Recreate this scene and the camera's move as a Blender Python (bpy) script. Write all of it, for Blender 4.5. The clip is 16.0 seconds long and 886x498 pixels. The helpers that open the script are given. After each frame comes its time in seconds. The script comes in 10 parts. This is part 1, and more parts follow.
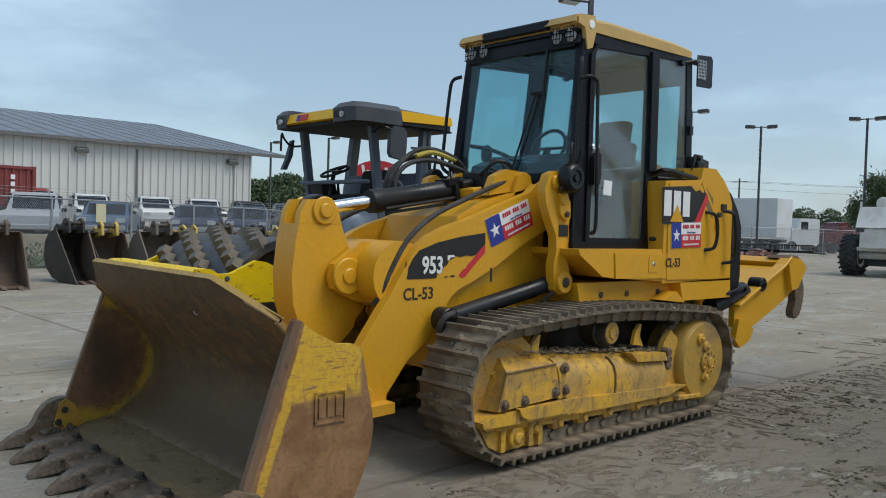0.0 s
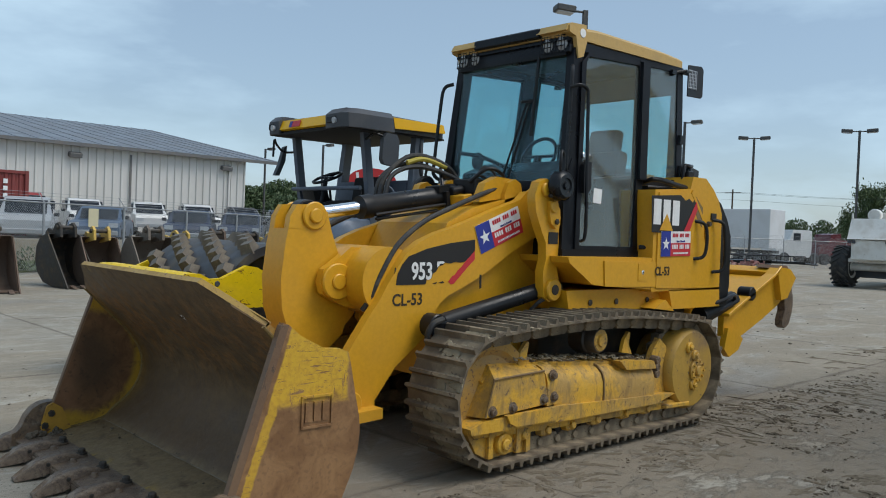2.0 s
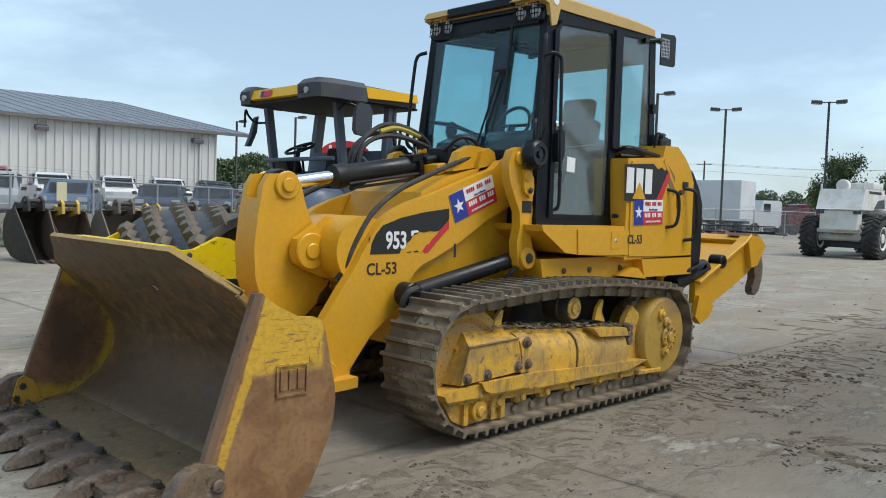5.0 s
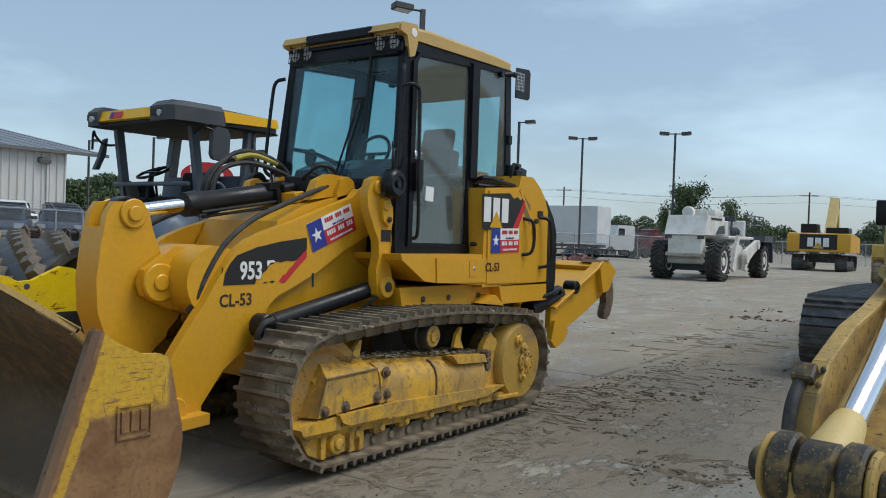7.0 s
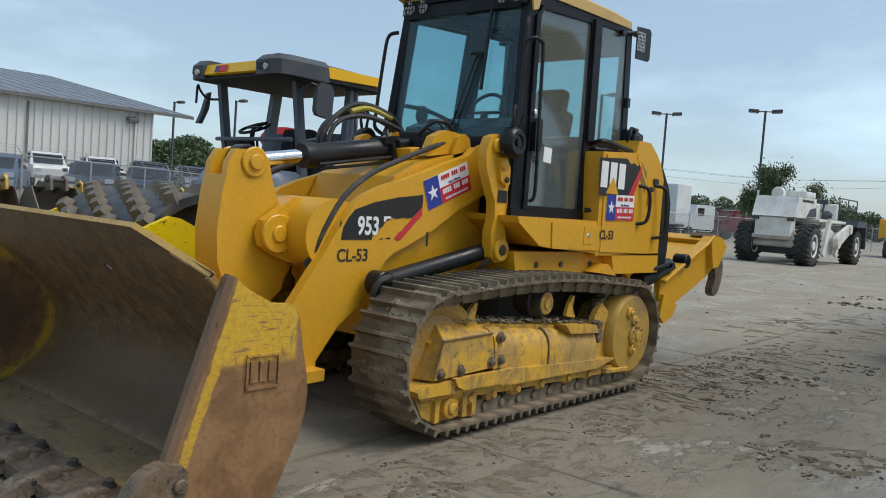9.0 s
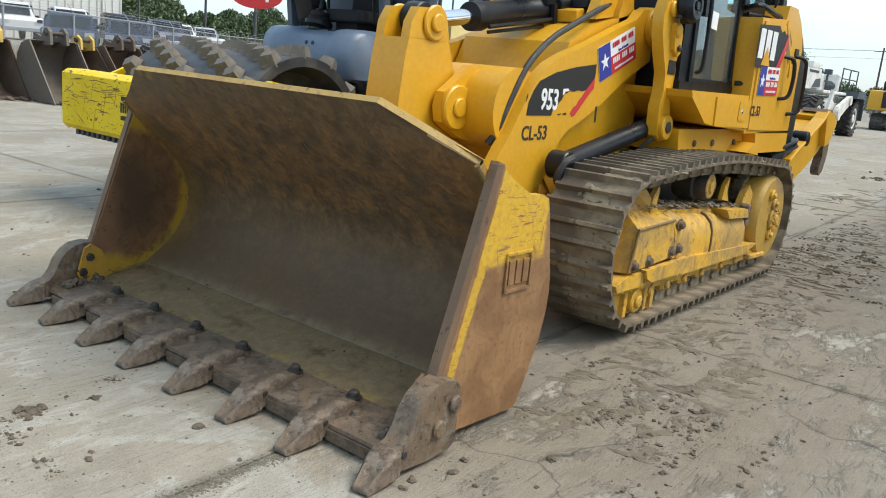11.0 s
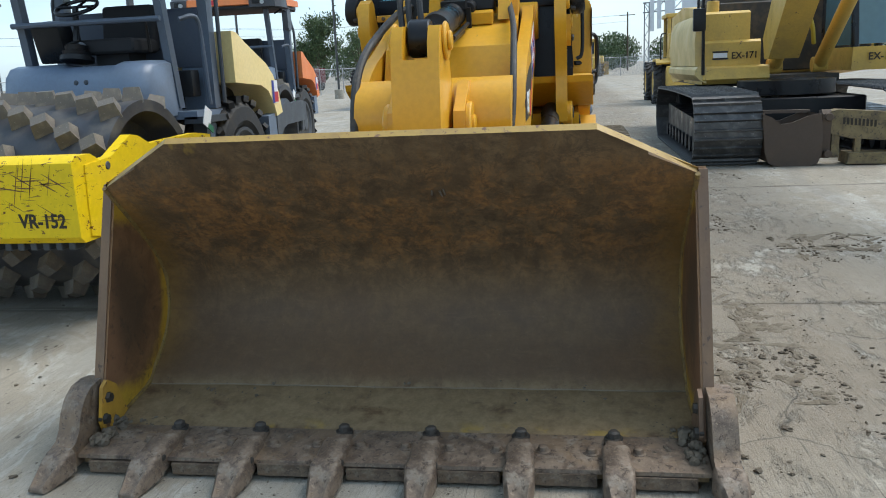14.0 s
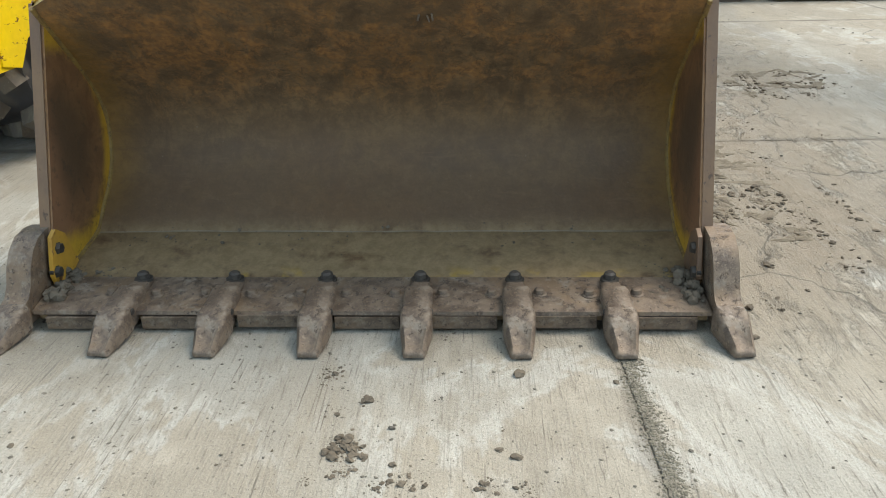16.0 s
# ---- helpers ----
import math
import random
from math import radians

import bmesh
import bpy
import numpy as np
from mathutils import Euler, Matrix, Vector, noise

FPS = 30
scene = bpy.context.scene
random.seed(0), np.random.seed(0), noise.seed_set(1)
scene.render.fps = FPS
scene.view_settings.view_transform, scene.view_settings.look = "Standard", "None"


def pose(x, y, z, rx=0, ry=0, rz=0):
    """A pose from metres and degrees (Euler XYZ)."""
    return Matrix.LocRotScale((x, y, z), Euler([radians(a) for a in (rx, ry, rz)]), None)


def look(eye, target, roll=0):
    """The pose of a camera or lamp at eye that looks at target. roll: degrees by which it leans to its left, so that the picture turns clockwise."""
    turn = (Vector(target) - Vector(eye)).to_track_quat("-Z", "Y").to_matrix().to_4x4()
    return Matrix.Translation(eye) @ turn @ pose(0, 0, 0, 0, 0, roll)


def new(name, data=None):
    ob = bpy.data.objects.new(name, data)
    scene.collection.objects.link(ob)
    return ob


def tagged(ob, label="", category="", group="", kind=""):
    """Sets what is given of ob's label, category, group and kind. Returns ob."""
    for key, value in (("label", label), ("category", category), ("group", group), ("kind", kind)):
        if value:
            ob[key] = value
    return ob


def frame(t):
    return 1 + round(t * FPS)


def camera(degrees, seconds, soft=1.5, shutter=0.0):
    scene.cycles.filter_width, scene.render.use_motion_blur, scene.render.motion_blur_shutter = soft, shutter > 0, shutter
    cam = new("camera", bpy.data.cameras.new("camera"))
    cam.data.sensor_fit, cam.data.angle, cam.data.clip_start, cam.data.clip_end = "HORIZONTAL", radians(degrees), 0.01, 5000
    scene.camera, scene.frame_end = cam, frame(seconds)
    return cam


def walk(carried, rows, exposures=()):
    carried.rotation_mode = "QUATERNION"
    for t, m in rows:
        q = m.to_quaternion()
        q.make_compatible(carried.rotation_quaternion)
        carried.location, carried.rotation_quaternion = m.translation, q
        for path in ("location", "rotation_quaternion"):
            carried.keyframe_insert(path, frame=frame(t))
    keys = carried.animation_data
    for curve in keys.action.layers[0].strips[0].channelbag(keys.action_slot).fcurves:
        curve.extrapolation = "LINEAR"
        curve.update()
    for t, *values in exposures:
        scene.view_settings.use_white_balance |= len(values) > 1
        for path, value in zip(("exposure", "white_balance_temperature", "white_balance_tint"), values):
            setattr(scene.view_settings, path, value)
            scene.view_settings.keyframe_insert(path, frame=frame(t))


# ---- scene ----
cam = camera(57.2, 16.0, soft=1.0)
PATH = [
    (0, (-1.849, -4.681, 1.605), (-0.5, -3.206, 1.543), 1.7),
    (0.5, (-1.848, -4.685, 1.604), (-0.492, -3.216, 1.556), 1.9),
    (1, (-1.843, -4.68, 1.601), (-0.488, -3.21, 1.556), 2.0),
    (1.5, (-1.84, -4.699, 1.595), (-0.484, -3.23, 1.549), 2.1),
    (2, (-1.835, -4.712, 1.592), (-0.475, -3.246, 1.551), 2.2),
    (2.5, (-1.834, -4.707, 1.595), (-0.459, -3.255, 1.559), 2.4),
    (3, (-1.833, -4.706, 1.59), (-0.445, -3.266, 1.558), 2.3),
    (3.2, (-1.83, -4.703, 1.587), (-0.439, -3.267, 1.556), 2.4),
    (5.3, (-1.835, -4.714, 1.556), (-0.423, -3.306, 1.407), 1.6),
    (5.5, (-1.84, -4.714, 1.55), (-0.43, -3.313, 1.334), 1.6),
    (6, (-1.836, -4.718, 1.547), (-0.429, -3.318, 1.301), 1.3),
    (6.5, (-1.804, -4.729, 1.587), (-0.319, -3.402, 1.4), 1.9),
    (7, (-1.778, -4.754, 1.609), (-0.161, -3.577, 1.572), 2.0),
    (7.5, (-1.77, -4.765, 1.612), (-0.149, -3.594, 1.602), 1.6),
    (8, (-1.741, -4.76, 1.601), (-0.124, -3.584, 1.592), 2.0),
    (8.5, (-1.724, -4.658, 1.566), (-0.17, -3.399, 1.558), 3.4),
    (9, (-1.808, -4.339, 1.505), (-0.296, -3.035, 1.391), 4.2),
    (9.5, (-1.88, -4.062, 1.47), (-0.387, -2.758, 1.201), 5.6),
    (9.7, (-1.884, -3.901, 1.43), (-0.42, -2.572, 1.127), 7.0),
    (11.8, (-2.642, -2.424, 1.455), (-1.054, -1.309, 0.966), 3.8),
    (12, (-2.743, -2.255, 1.437), (-1.151, -1.147, 0.95), 3.6),
    (12.5, (-2.95, -1.852, 1.468), (-1.34, -0.778, 0.964), 3.7),
    (13, (-2.962, -1.432, 1.47), (-1.254, -0.522, 0.964), 0.7),
    (13.3, (-2.969, -1.222, 1.503), (-1.142, -0.573, 1.014), 0.8),
    (13.5, (-2.984, -1.066, 1.52), (-1.098, -0.557, 1.091), -1.0),
    (14, (-2.949, -0.753, 1.525), (-1.022, -0.435, 1.095), -2.7),
    (14.5, (-2.801, -0.582, 1.491), (-0.895, -0.323, 0.943), -3.5),
    (14.7, (-2.764, -0.549, 1.484), (-0.885, -0.331, 0.834), -3.5),
    (15, (-2.747, -0.492, 1.47), (-0.91, -0.315, 0.7), -3.8),
    (15.5, (-2.758, -0.427, 1.458), (-0.932, -0.301, 0.652), -2.6),
    (16, (-2.772, -0.398, 1.465), (-0.945, -0.315, 0.657), -1.1),
]
EXPOSURES = [(0, 0.28, 6480, 10), (3.2, 0.28, 6480, 9.5), (5.3, 0.65, 6550, 10), (6.2, 0.65, 6550, 10), (6.9, 0.28, 6480, 10), (8, 0.28, 6480, 10), (9, 0.45, 6600, 10), (9.7, 0.80, 6800, 10), (11.8, 1.11, 6720, 9), (13.0, 1.11, 6560, 9.5), (13.5, 1.18, 6400, 8.5), (14, 1.0, 6300, 9), (14.5, 1.14, 6600, 10), (15, 1.36, 6850, 9.5), (16, 1.40, 6900, 9.5)]
walk(cam, [(t, look(eye, target, roll)) for t, eye, target, roll in PATH], EXPOSURES)

# ---------------------------------------------------------------- sky and sun
SUN_AZ, SUN_EL = 302.0, 57.0          # degrees; azimuth from +x, anticlockwise
world = bpy.data.worlds.new("sky")
scene.world = world
world.use_nodes = True
wt = world.node_tree
wt.nodes.clear()
w_out = wt.nodes.new("ShaderNodeOutputWorld")
w_bg = wt.nodes.new("ShaderNodeBackground")
w_sky = wt.nodes.new("ShaderNodeTexSky")
w_sky.sky_type, w_sky.sun_disc = "NISHITA", False
w_sky.sun_elevation, w_sky.sun_rotation = radians(SUN_EL), radians(90 - SUN_AZ)
w_sky.air_density, w_sky.dust_density, w_sky.ozone_density = 1.0, 1.2, 2.5
w_tc = wt.nodes.new("ShaderNodeTexCoord")
w_map = wt.nodes.new("ShaderNodeMapping")
w_map.inputs["Scale"].default_value = (1.0, 1.0, 3.2)
w_no = wt.nodes.new("ShaderNodeTexNoise")
w_no.inputs["Scale"].default_value, w_no.inputs["Detail"].default_value, w_no.inputs["Roughness"].default_value = 2.3, 6, 0.55
w_rp = wt.nodes.new("ShaderNodeValToRGB")
w_rp.color_ramp.elements[0].position, w_rp.color_ramp.elements[1].position = 0.47, 0.72
w_fac = wt.nodes.new("ShaderNodeMath")
w_fac.operation = "MULTIPLY_ADD"
w_fac.inputs[1].default_value, w_fac.inputs[2].default_value = 0.60, 0.32
w_mix = wt.nodes.new("ShaderNodeMix")
w_mix.data_type = "RGBA"
w_mix.inputs[7].default_value = (6.1, 8.2, 9.8, 1)
wt.links.new(w_tc.outputs["Generated"], w_map.inputs[0])
wt.links.new(w_map.outputs[0], w_no.inputs["Vector"])
wt.links.new(w_no.outputs["Fac"], w_rp.inputs[0])
wt.links.new(w_rp.outputs[0], w_fac.inputs[0])
wt.links.new(w_fac.outputs[0], w_mix.inputs[0])
wt.links.new(w_sky.outputs[0], w_mix.inputs[6])
wt.links.new(w_mix.outputs[2], w_bg.inputs[0])
w_bg.inputs[1].default_value = 0.085
wt.links.new(w_bg.outputs[0], w_out.inputs[0])

sun_data = bpy.data.lights.new("sun", "SUN")
sun_data.energy, sun_data.angle, sun_data.color = 1.7, radians(34), (1.0, 0.96, 0.89)
sun = new("sun", sun_data)
_az, _el = radians(SUN_AZ), radians(SUN_EL)
sun.matrix_world = look((40 * math.cos(_az) * math.cos(_el), 40 * math.sin(_az) * math.cos(_el), 40 * math.sin(_el)), (0, 0, 0))

# ---------------------------------------------------------------- materials


class Mat:
    """A node material with short ways to make and join nodes."""

    def __init__(self, name, rough=0.5, metal=0.0, spec=0.5):
        self.m = bpy.data.materials.new(name)
        self.m.use_nodes = True
        self.t = self.m.node_tree
        self.b = self.t.nodes["Principled BSDF"]
        self.b.inputs["Roughness"].default_value = rough
        self.b.inputs["Metallic"].default_value = metal
        self.b.inputs["Specular IOR Level"].default_value = spec
        self.co = self.n("ShaderNodeTexCoord").outputs["Object"]

    def n(self, kind):
        return self.t.nodes.new(kind)

    def link(self, a, b):
        self.t.links.new(a, b)

    def put(self, socket, v):
        if isinstance(v, bpy.types.NodeSocket):
            self.link(v, socket)
        elif isinstance(v, (tuple, list)) and len(v) == 3 and socket.type == "RGBA":
            socket.default_value = (*v, 1)
        else:
            socket.default_value = v

    def noise(self, scale, detail=4, rough=0.55, stretch=None, dist=0.0, co=None):
        co = co or self.co
        if stretch:
            mp = self.n("ShaderNodeMapping")
            mp.inputs["Scale"].default_value = stretch
            self.link(co, mp.inputs[0])
            co = mp.outputs[0]
        nz = self.n("ShaderNodeTexNoise")
        nz.inputs["Scale"].default_value, nz.inputs["Detail"].default_value = scale, detail
        nz.inputs["Roughness"].default_value, nz.inputs["Distortion"].default_value = rough, dist
        self.link(co, nz.inputs["Vector"])
        return nz.outputs["Fac"]

    def ramp(self, fac, lo, hi, a=0.0, b=1.0):
        mr = self.n("ShaderNodeMapRange")
        mr.interpolation_type = "SMOOTHSTEP"
        for i, v in enumerate((fac, lo, hi, a, b)):
            self.put(mr.inputs[i], v)
        return mr.outputs[0]

    def math(self, op, a, b=0.0, c=0.0):
        mt = self.n("ShaderNodeMath")
        mt.operation = op
        for i, v in enumerate((a, b, c)):
            self.put(mt.inputs[i], v)
        return mt.outputs[0]

    def mix(self, fac, a, b):
        mx = self.n("ShaderNodeMix")
        mx.data_type = "RGBA"
        self.put(mx.inputs[0], fac)
        self.put(mx.inputs[6], a)
        self.put(mx.inputs[7], b)
        return mx.outputs[2]

    def axis(self, i):
        sp = self.n("ShaderNodeSeparateXYZ")
        self.link(self.co, sp.inputs[0])
        return sp.outputs[i]

    def random(self):
        return self.n("ShaderNodeObjectInfo").outputs["Random"]

    def island(self):
        return self.n("ShaderNodeNewGeometry").outputs["Random Per Island"]

    def color(self, v):
        self.put(self.b.inputs["Base Color"], v)
        return self

    def rough(self, v):
        self.put(self.b.inputs["Roughness"], v)
        return self

    def bump(self, h, strength=0.3, dist=0.01):
        bp = self.n("ShaderNodeBump")
        bp.inputs["Strength"].default_value, bp.inputs["Distance"].default_value = strength, dist
        self.link(h, bp.inputs["Height"])
        self.link(bp.outputs[0], self.b.inputs["Normal"])
        return self


def coat(name, col, rough=0.45, metal=0.0, dirt=(0.23, 0.18, 0.12), amount=0.35, scale=2.5, chip=None, chips=0.0, bump=0.15, spec=0.5, streak=None):
    """Paint, plastic or steel with dust, grime and chipped spots."""
    m = Mat(name, rough, metal, spec)
    big, fine = m.noise(scale, 5, 0.6, streak), m.noise(max(scale * 11, 30), 4, 0.6)
    tone = m.mix(m.ramp(fine, 0.3, 0.7), tuple(c * 0.95 for c in col), tuple(min(1, c * 1.04) for c in col))
    out = m.mix(m.math("MULTIPLY", m.ramp(big, 0.42, 0.72), amount), tone, dirt)
    if chip:
        cn = m.noise(scale * 6, 6, 0.7, streak, 0.6)
        out = m.mix(m.ramp(cn, 0.64 - 0.14 * chips, 0.67 - 0.14 * chips), out, chip)
    m.color(out)
    m.rough(m.ramp(big, 0.3, 0.75, rough * 0.85, min(1, rough + 0.28)))
    m.bump(fine, bump, 0.004)
    return m.m


def plain(name, col, rough=0.5, metal=0.0, spec=0.5, vary=0.12, scale=9.0):
    m = Mat(name, rough, metal, spec)
    f = m.noise(scale, 4)
    m.color(m.mix(f, tuple(c * (1 - vary) for c in col), tuple(min(1, c * (1 + vary)) for c in col)))
    m.bump(m.noise(scale * 9, 3), 0.12, 0.003)
    return m.m


YEL = (0.64, 0.325, 0.016)
DUST = (0.30, 0.24, 0.16)
RUST = (0.16, 0.072, 0.034)
M_YEL = coat("yellow_paint", YEL, 0.33, dirt=(0.45, 0.24, 0.03), amount=0.25, scale=1.1, chip=(0.22, 0.13, 0.05), chips=-0.40, bump=0.06)


def grimy_paint():
    """Machine paint under thin brown mud: washed patches, runs, spatter and bare scuffs."""
    m = Mat("mud_stained_yellow_paint", 0.5)
    big, mid, fine = m.noise(3.0, 6, 0.65, None, 0.4), m.noise(13, 7, 0.75, None, 0.6), m.noise(60, 5, 0.7)
    runs = m.noise(16, 5, 0.65, (1, 1, 0.28), 0.3)
    base = m.mix(m.ramp(fine, 0.3, 0.7), (0.58, 0.315, 0.022), (0.67, 0.385, 0.045))
    base = m.mix(m.math("MULTIPLY", m.ramp(m.math("ADD", m.math("MULTIPLY", big, 0.6), m.math("MULTIPLY", mid, 0.4)), 0.43, 0.57), 0.66), base, m.mix(fine, (0.25, 0.160, 0.060), (0.35, 0.245, 0.120)))
    base = m.mix(m.math("MULTIPLY", m.ramp(runs, 0.52, 0.66), 0.65), base, (0.24, 0.145, 0.05))
    base = m.mix(m.math("MULTIPLY", m.ramp(mid, 0.58, 0.63), 0.8), base, (0.13, 0.085, 0.05))
    base = m.mix(m.math("MULTIPLY", m.ramp(fine, 0.66, 0.70), 0.7), base, (0.17, 0.115, 0.065))
    m.color(base)
    m.rough(m.ramp(mid, 0.3, 0.7, 0.38, 0.8))
    m.bump(m.math("ADD", m.math("MULTIPLY", mid, 0.7), m.math("MULTIPLY", fine, 0.3)), 0.35, 0.006)
    return m.m


M_YELD = grimy_paint()
M_STEEL = coat("dusty_track_steel", (0.105, 0.082, 0.057), 0.7, 0.12, dirt=(0.34, 0.275, 0.185), amount=0.95, scale=3.2, chip=(0.11, 0.085, 0.06), chips=0.35, bump=0.5)
M_STEELD = coat("oily_dark_steel", (0.045, 0.04, 0.035), 0.55, 0.3, dirt=(0.16, 0.12, 0.08), amount=0.7, scale=6.0, bump=0.3)


def tooth_steel():
    """Brown cast steel: rust, grey rubbed spots, dark pits and dried soil."""
    m = Mat("worn_tooth_steel", 0.6, 0.1)
    big, mid, fine, pit = m.noise(5, 6, 0.65), m.noise(16, 6, 0.7, None, 0.4), m.noise(70, 4, 0.65), m.noise(34, 5, 0.75)
    base = m.mix(m.ramp(mid, 0.34, 0.66), (0.085, 0.058, 0.040), (0.195, 0.142, 0.098))
    base = m.mix(m.math("MULTIPLY", m.ramp(big, 0.48, 0.62), 0.6), base, (0.200, 0.130, 0.074))
    base = m.mix(m.math("MULTIPLY", m.ramp(m.noise(9, 5, 0.7), 0.54, 0.66), 0.7), base, (0.235, 0.195, 0.150))
    base = m.mix(m.math("MULTIPLY", m.ramp(pit, 0.54, 0.64), 0.75), base, (0.050, 0.033, 0.024))
    m.color(m.mix(m.math("MULTIPLY", m.ramp(fine, 0.55, 0.70), 0.5), base, (0.31, 0.23, 0.155)))
    m.rough(m.ramp(mid, 0.3, 0.7, 0.45, 0.75))
    m.bump(m.math("ADD", m.math("MULTIPLY", mid, 1.2), m.math("SUBTRACT", m.math("MULTIPLY", fine, 0.4), m.ramp(pit, 0.54, 0.64))), 0.55, 0.006)
    return m.m


M_TOOTH = tooth_steel()
M_BLACK = coat("black_paint", (0.008, 0.009, 0.011), 0.28, dirt=(0.06, 0.052, 0.045), amount=0.15, scale=3.0, bump=0.08, spec=0.3)
M_CABBLK = coat("cab_black_paint", (0.006, 0.007, 0.010), 0.3, dirt=(0.03, 0.03, 0.03), amount=0.10, scale=2.0, bump=0.05, spec=0.22)
M_RUBBER = coat("rubber", (0.022, 0.022, 0.023), 0.75, dirt=(0.16, 0.14, 0.11), amount=0.45, scale=6.0, bump=0.25)
M_HOSE = coat("hose_rubber", (0.02, 0.02, 0.02), 0.6, dirt=(0.2, 0.18, 0.15), amount=0.3, scale=14.0)
M_CHROME = plain("chrome", (0.80, 0.81, 0.84), 0.12, 1.0, vary=0.03)
M_WHITE = coat("white_film", (0.78, 0.78, 0.77), 0.45, dirt=(0.5, 0.46, 0.4), amount=0.2, scale=5.0)
M_RED = plain("red_film", (0.52, 0.025, 0.035), 0.45)
M_BLUE = plain("blue_film", (0.02, 0.035, 0.26), 0.45)
M_DECAL = plain("black_film", (0.014, 0.013, 0.013), 0.5)
M_STENCIL = plain("stencil_paint", (0.03, 0.022, 0.012), 0.7)
M_LAMPGLASS = plain("lamp_lens", (0.45, 0.47, 0.5), 0.15)
M_SEAT = plain("seat_fabric", (0.03, 0.03, 0.032), 0.85, spec=0.2)


def glass(name, tint, rough=0.02, clear=0.75, gloss=0.12):
    """A thin pane: mostly clear, with a mirror share."""
    m = bpy.data.materials.new(name)
    m.use_nodes = True
    t = m.node_tree
    t.nodes.clear()
    o = t.nodes.new("ShaderNodeOutputMaterial")
    tr, gl, df = t.nodes.new("ShaderNodeBsdfTransparent"), t.nodes.new("ShaderNodeBsdfGlossy"), t.nodes.new("ShaderNodeBsdfDiffuse")
    m1, m2, fr = t.nodes.new("ShaderNodeMixShader"), t.nodes.new("ShaderNodeMixShader"), t.nodes.new("ShaderNodeLayerWeight")
    pw, ad = t.nodes.new("ShaderNodeMath"), t.nodes.new("ShaderNodeMath")
    pw.operation, pw.inputs[1].default_value = "POWER", 4.0
    ad.operation, ad.inputs[1].default_value, ad.inputs[2].default_value = "MULTIPLY_ADD", 0.6, gloss
    t.links.new(fr.outputs["Facing"], pw.inputs[0])
    t.links.new(pw.outputs[0], ad.inputs[0])
    tr.inputs[0].default_value = (*tint, 1)
    df.inputs[0].default_value = (0.40, 0.42, 0.39, 1)
    gl.inputs[0].default_value, gl.inputs[1].default_value = (0.9, 0.93, 0.95, 1), rough
    m1.inputs[0].default_value = 1 - clear
    t.links.new(tr.outputs[0], m1.inputs[1])
    t.links.new(df.outputs[0], m1.inputs[2])
    t.links.new(ad.outputs[0], m2.inputs[0])
    t.links.new(m1.outputs[0], m2.inputs[1])
    t.links.new(gl.outputs[0], m2.inputs[2])
    t.links.new(m2.outputs[0], o.inputs[0])
    return m


M_SHIELD = glass("tinted_windshield", (0.66, 0.90, 0.95), 0.02, 0.985, 0.03)
M_GLASS = glass("dusty_side_glass", (0.84, 0.92, 0.91), 0.05, 0.89, 0.05)
M_CARGLASS = plain("dark_car_glass", (0.02, 0.024, 0.03), 0.12, spec=0.25)

# ---------------------------------------------------------------- mesh helpers


def thing(name, label, category, group="", at=None, kind=""):
    ob = new(name)
    ob.empty_display_size = 0.2
    if at is not None:
        ob.matrix_basis = at
    return tagged(ob, label, category, group, kind)


def part(name, bm, material, parent=None, label="", smooth=35, recalc=True):
    """Links a bmesh as one mesh object under a thing or a part."""
    if recalc:
        bmesh.ops.recalc_face_normals(bm, faces=bm.faces)
    me = bpy.data.meshes.new(name)
    bm.to_mesh(me)
    bm.free()
    for mm in material if isinstance(material, (list, tuple)) else [material]:
        me.materials.append(mm)
    if smooth:
        me.shade_smooth()
        me.set_sharp_from_angle(angle=radians(smooth))
    ob = new(name, me)
    if parent:
        ob.parent = parent
    if label:
        ob["label"] = label
    return ob


def part_each(name, bm, material, parent, label=""):
    """Links every loose island of a bmesh as a part of its own."""
    bmesh.ops.recalc_face_normals(bm, faces=bm.faces)
    seen, out = set(), []
    for f0 in bm.faces:
        if f0 in seen:
            continue
        todo, isle = [f0], []
        seen.add(f0)
        while todo:
            f = todo.pop()
            isle.append(f)
            for v in f.verts:
                for g in v.link_faces:
                    if g not in seen:
                        seen.add(g)
                        todo.append(g)
        one, at = bmesh.new(), {}
        for f in isle:
            for v in f.verts:
                if v not in at:
                    at[v] = one.verts.new(v.co)
            one.faces.new([at[v] for v in f.verts])
        out.append(part(name, one, material, parent, label))
    bm.free()
    return out


def piece(name, mesh, parent, m=None):
    """Another object on a mesh that is already there."""
    ob = new(name, mesh)
    ob.parent = parent
    if m is not None:
        ob.matrix_basis = m
    return ob


def B():
    return bmesh.new()


def bev(bm, w, seg=1, since=0):
    es = [e for e in list(bm.edges)[since:] if len(e.link_faces) == 2 and e.calc_face_angle(0) > 0.5]
    if es and w > 0:
        bmesh.ops.bevel(bm, geom=es, offset=w, segments=seg, profile=0.6, affect="EDGES", clamp_overlap=True)
    return bm


def box(bm, c, s, rot=(0, 0, 0), m=None):
    mat = pose(*c, *rot) @ Matrix.Diagonal((*s, 1))
    if m is not None:
        mat = m @ mat
    bmesh.ops.create_cube(bm, size=1, matrix=mat)
    return bm


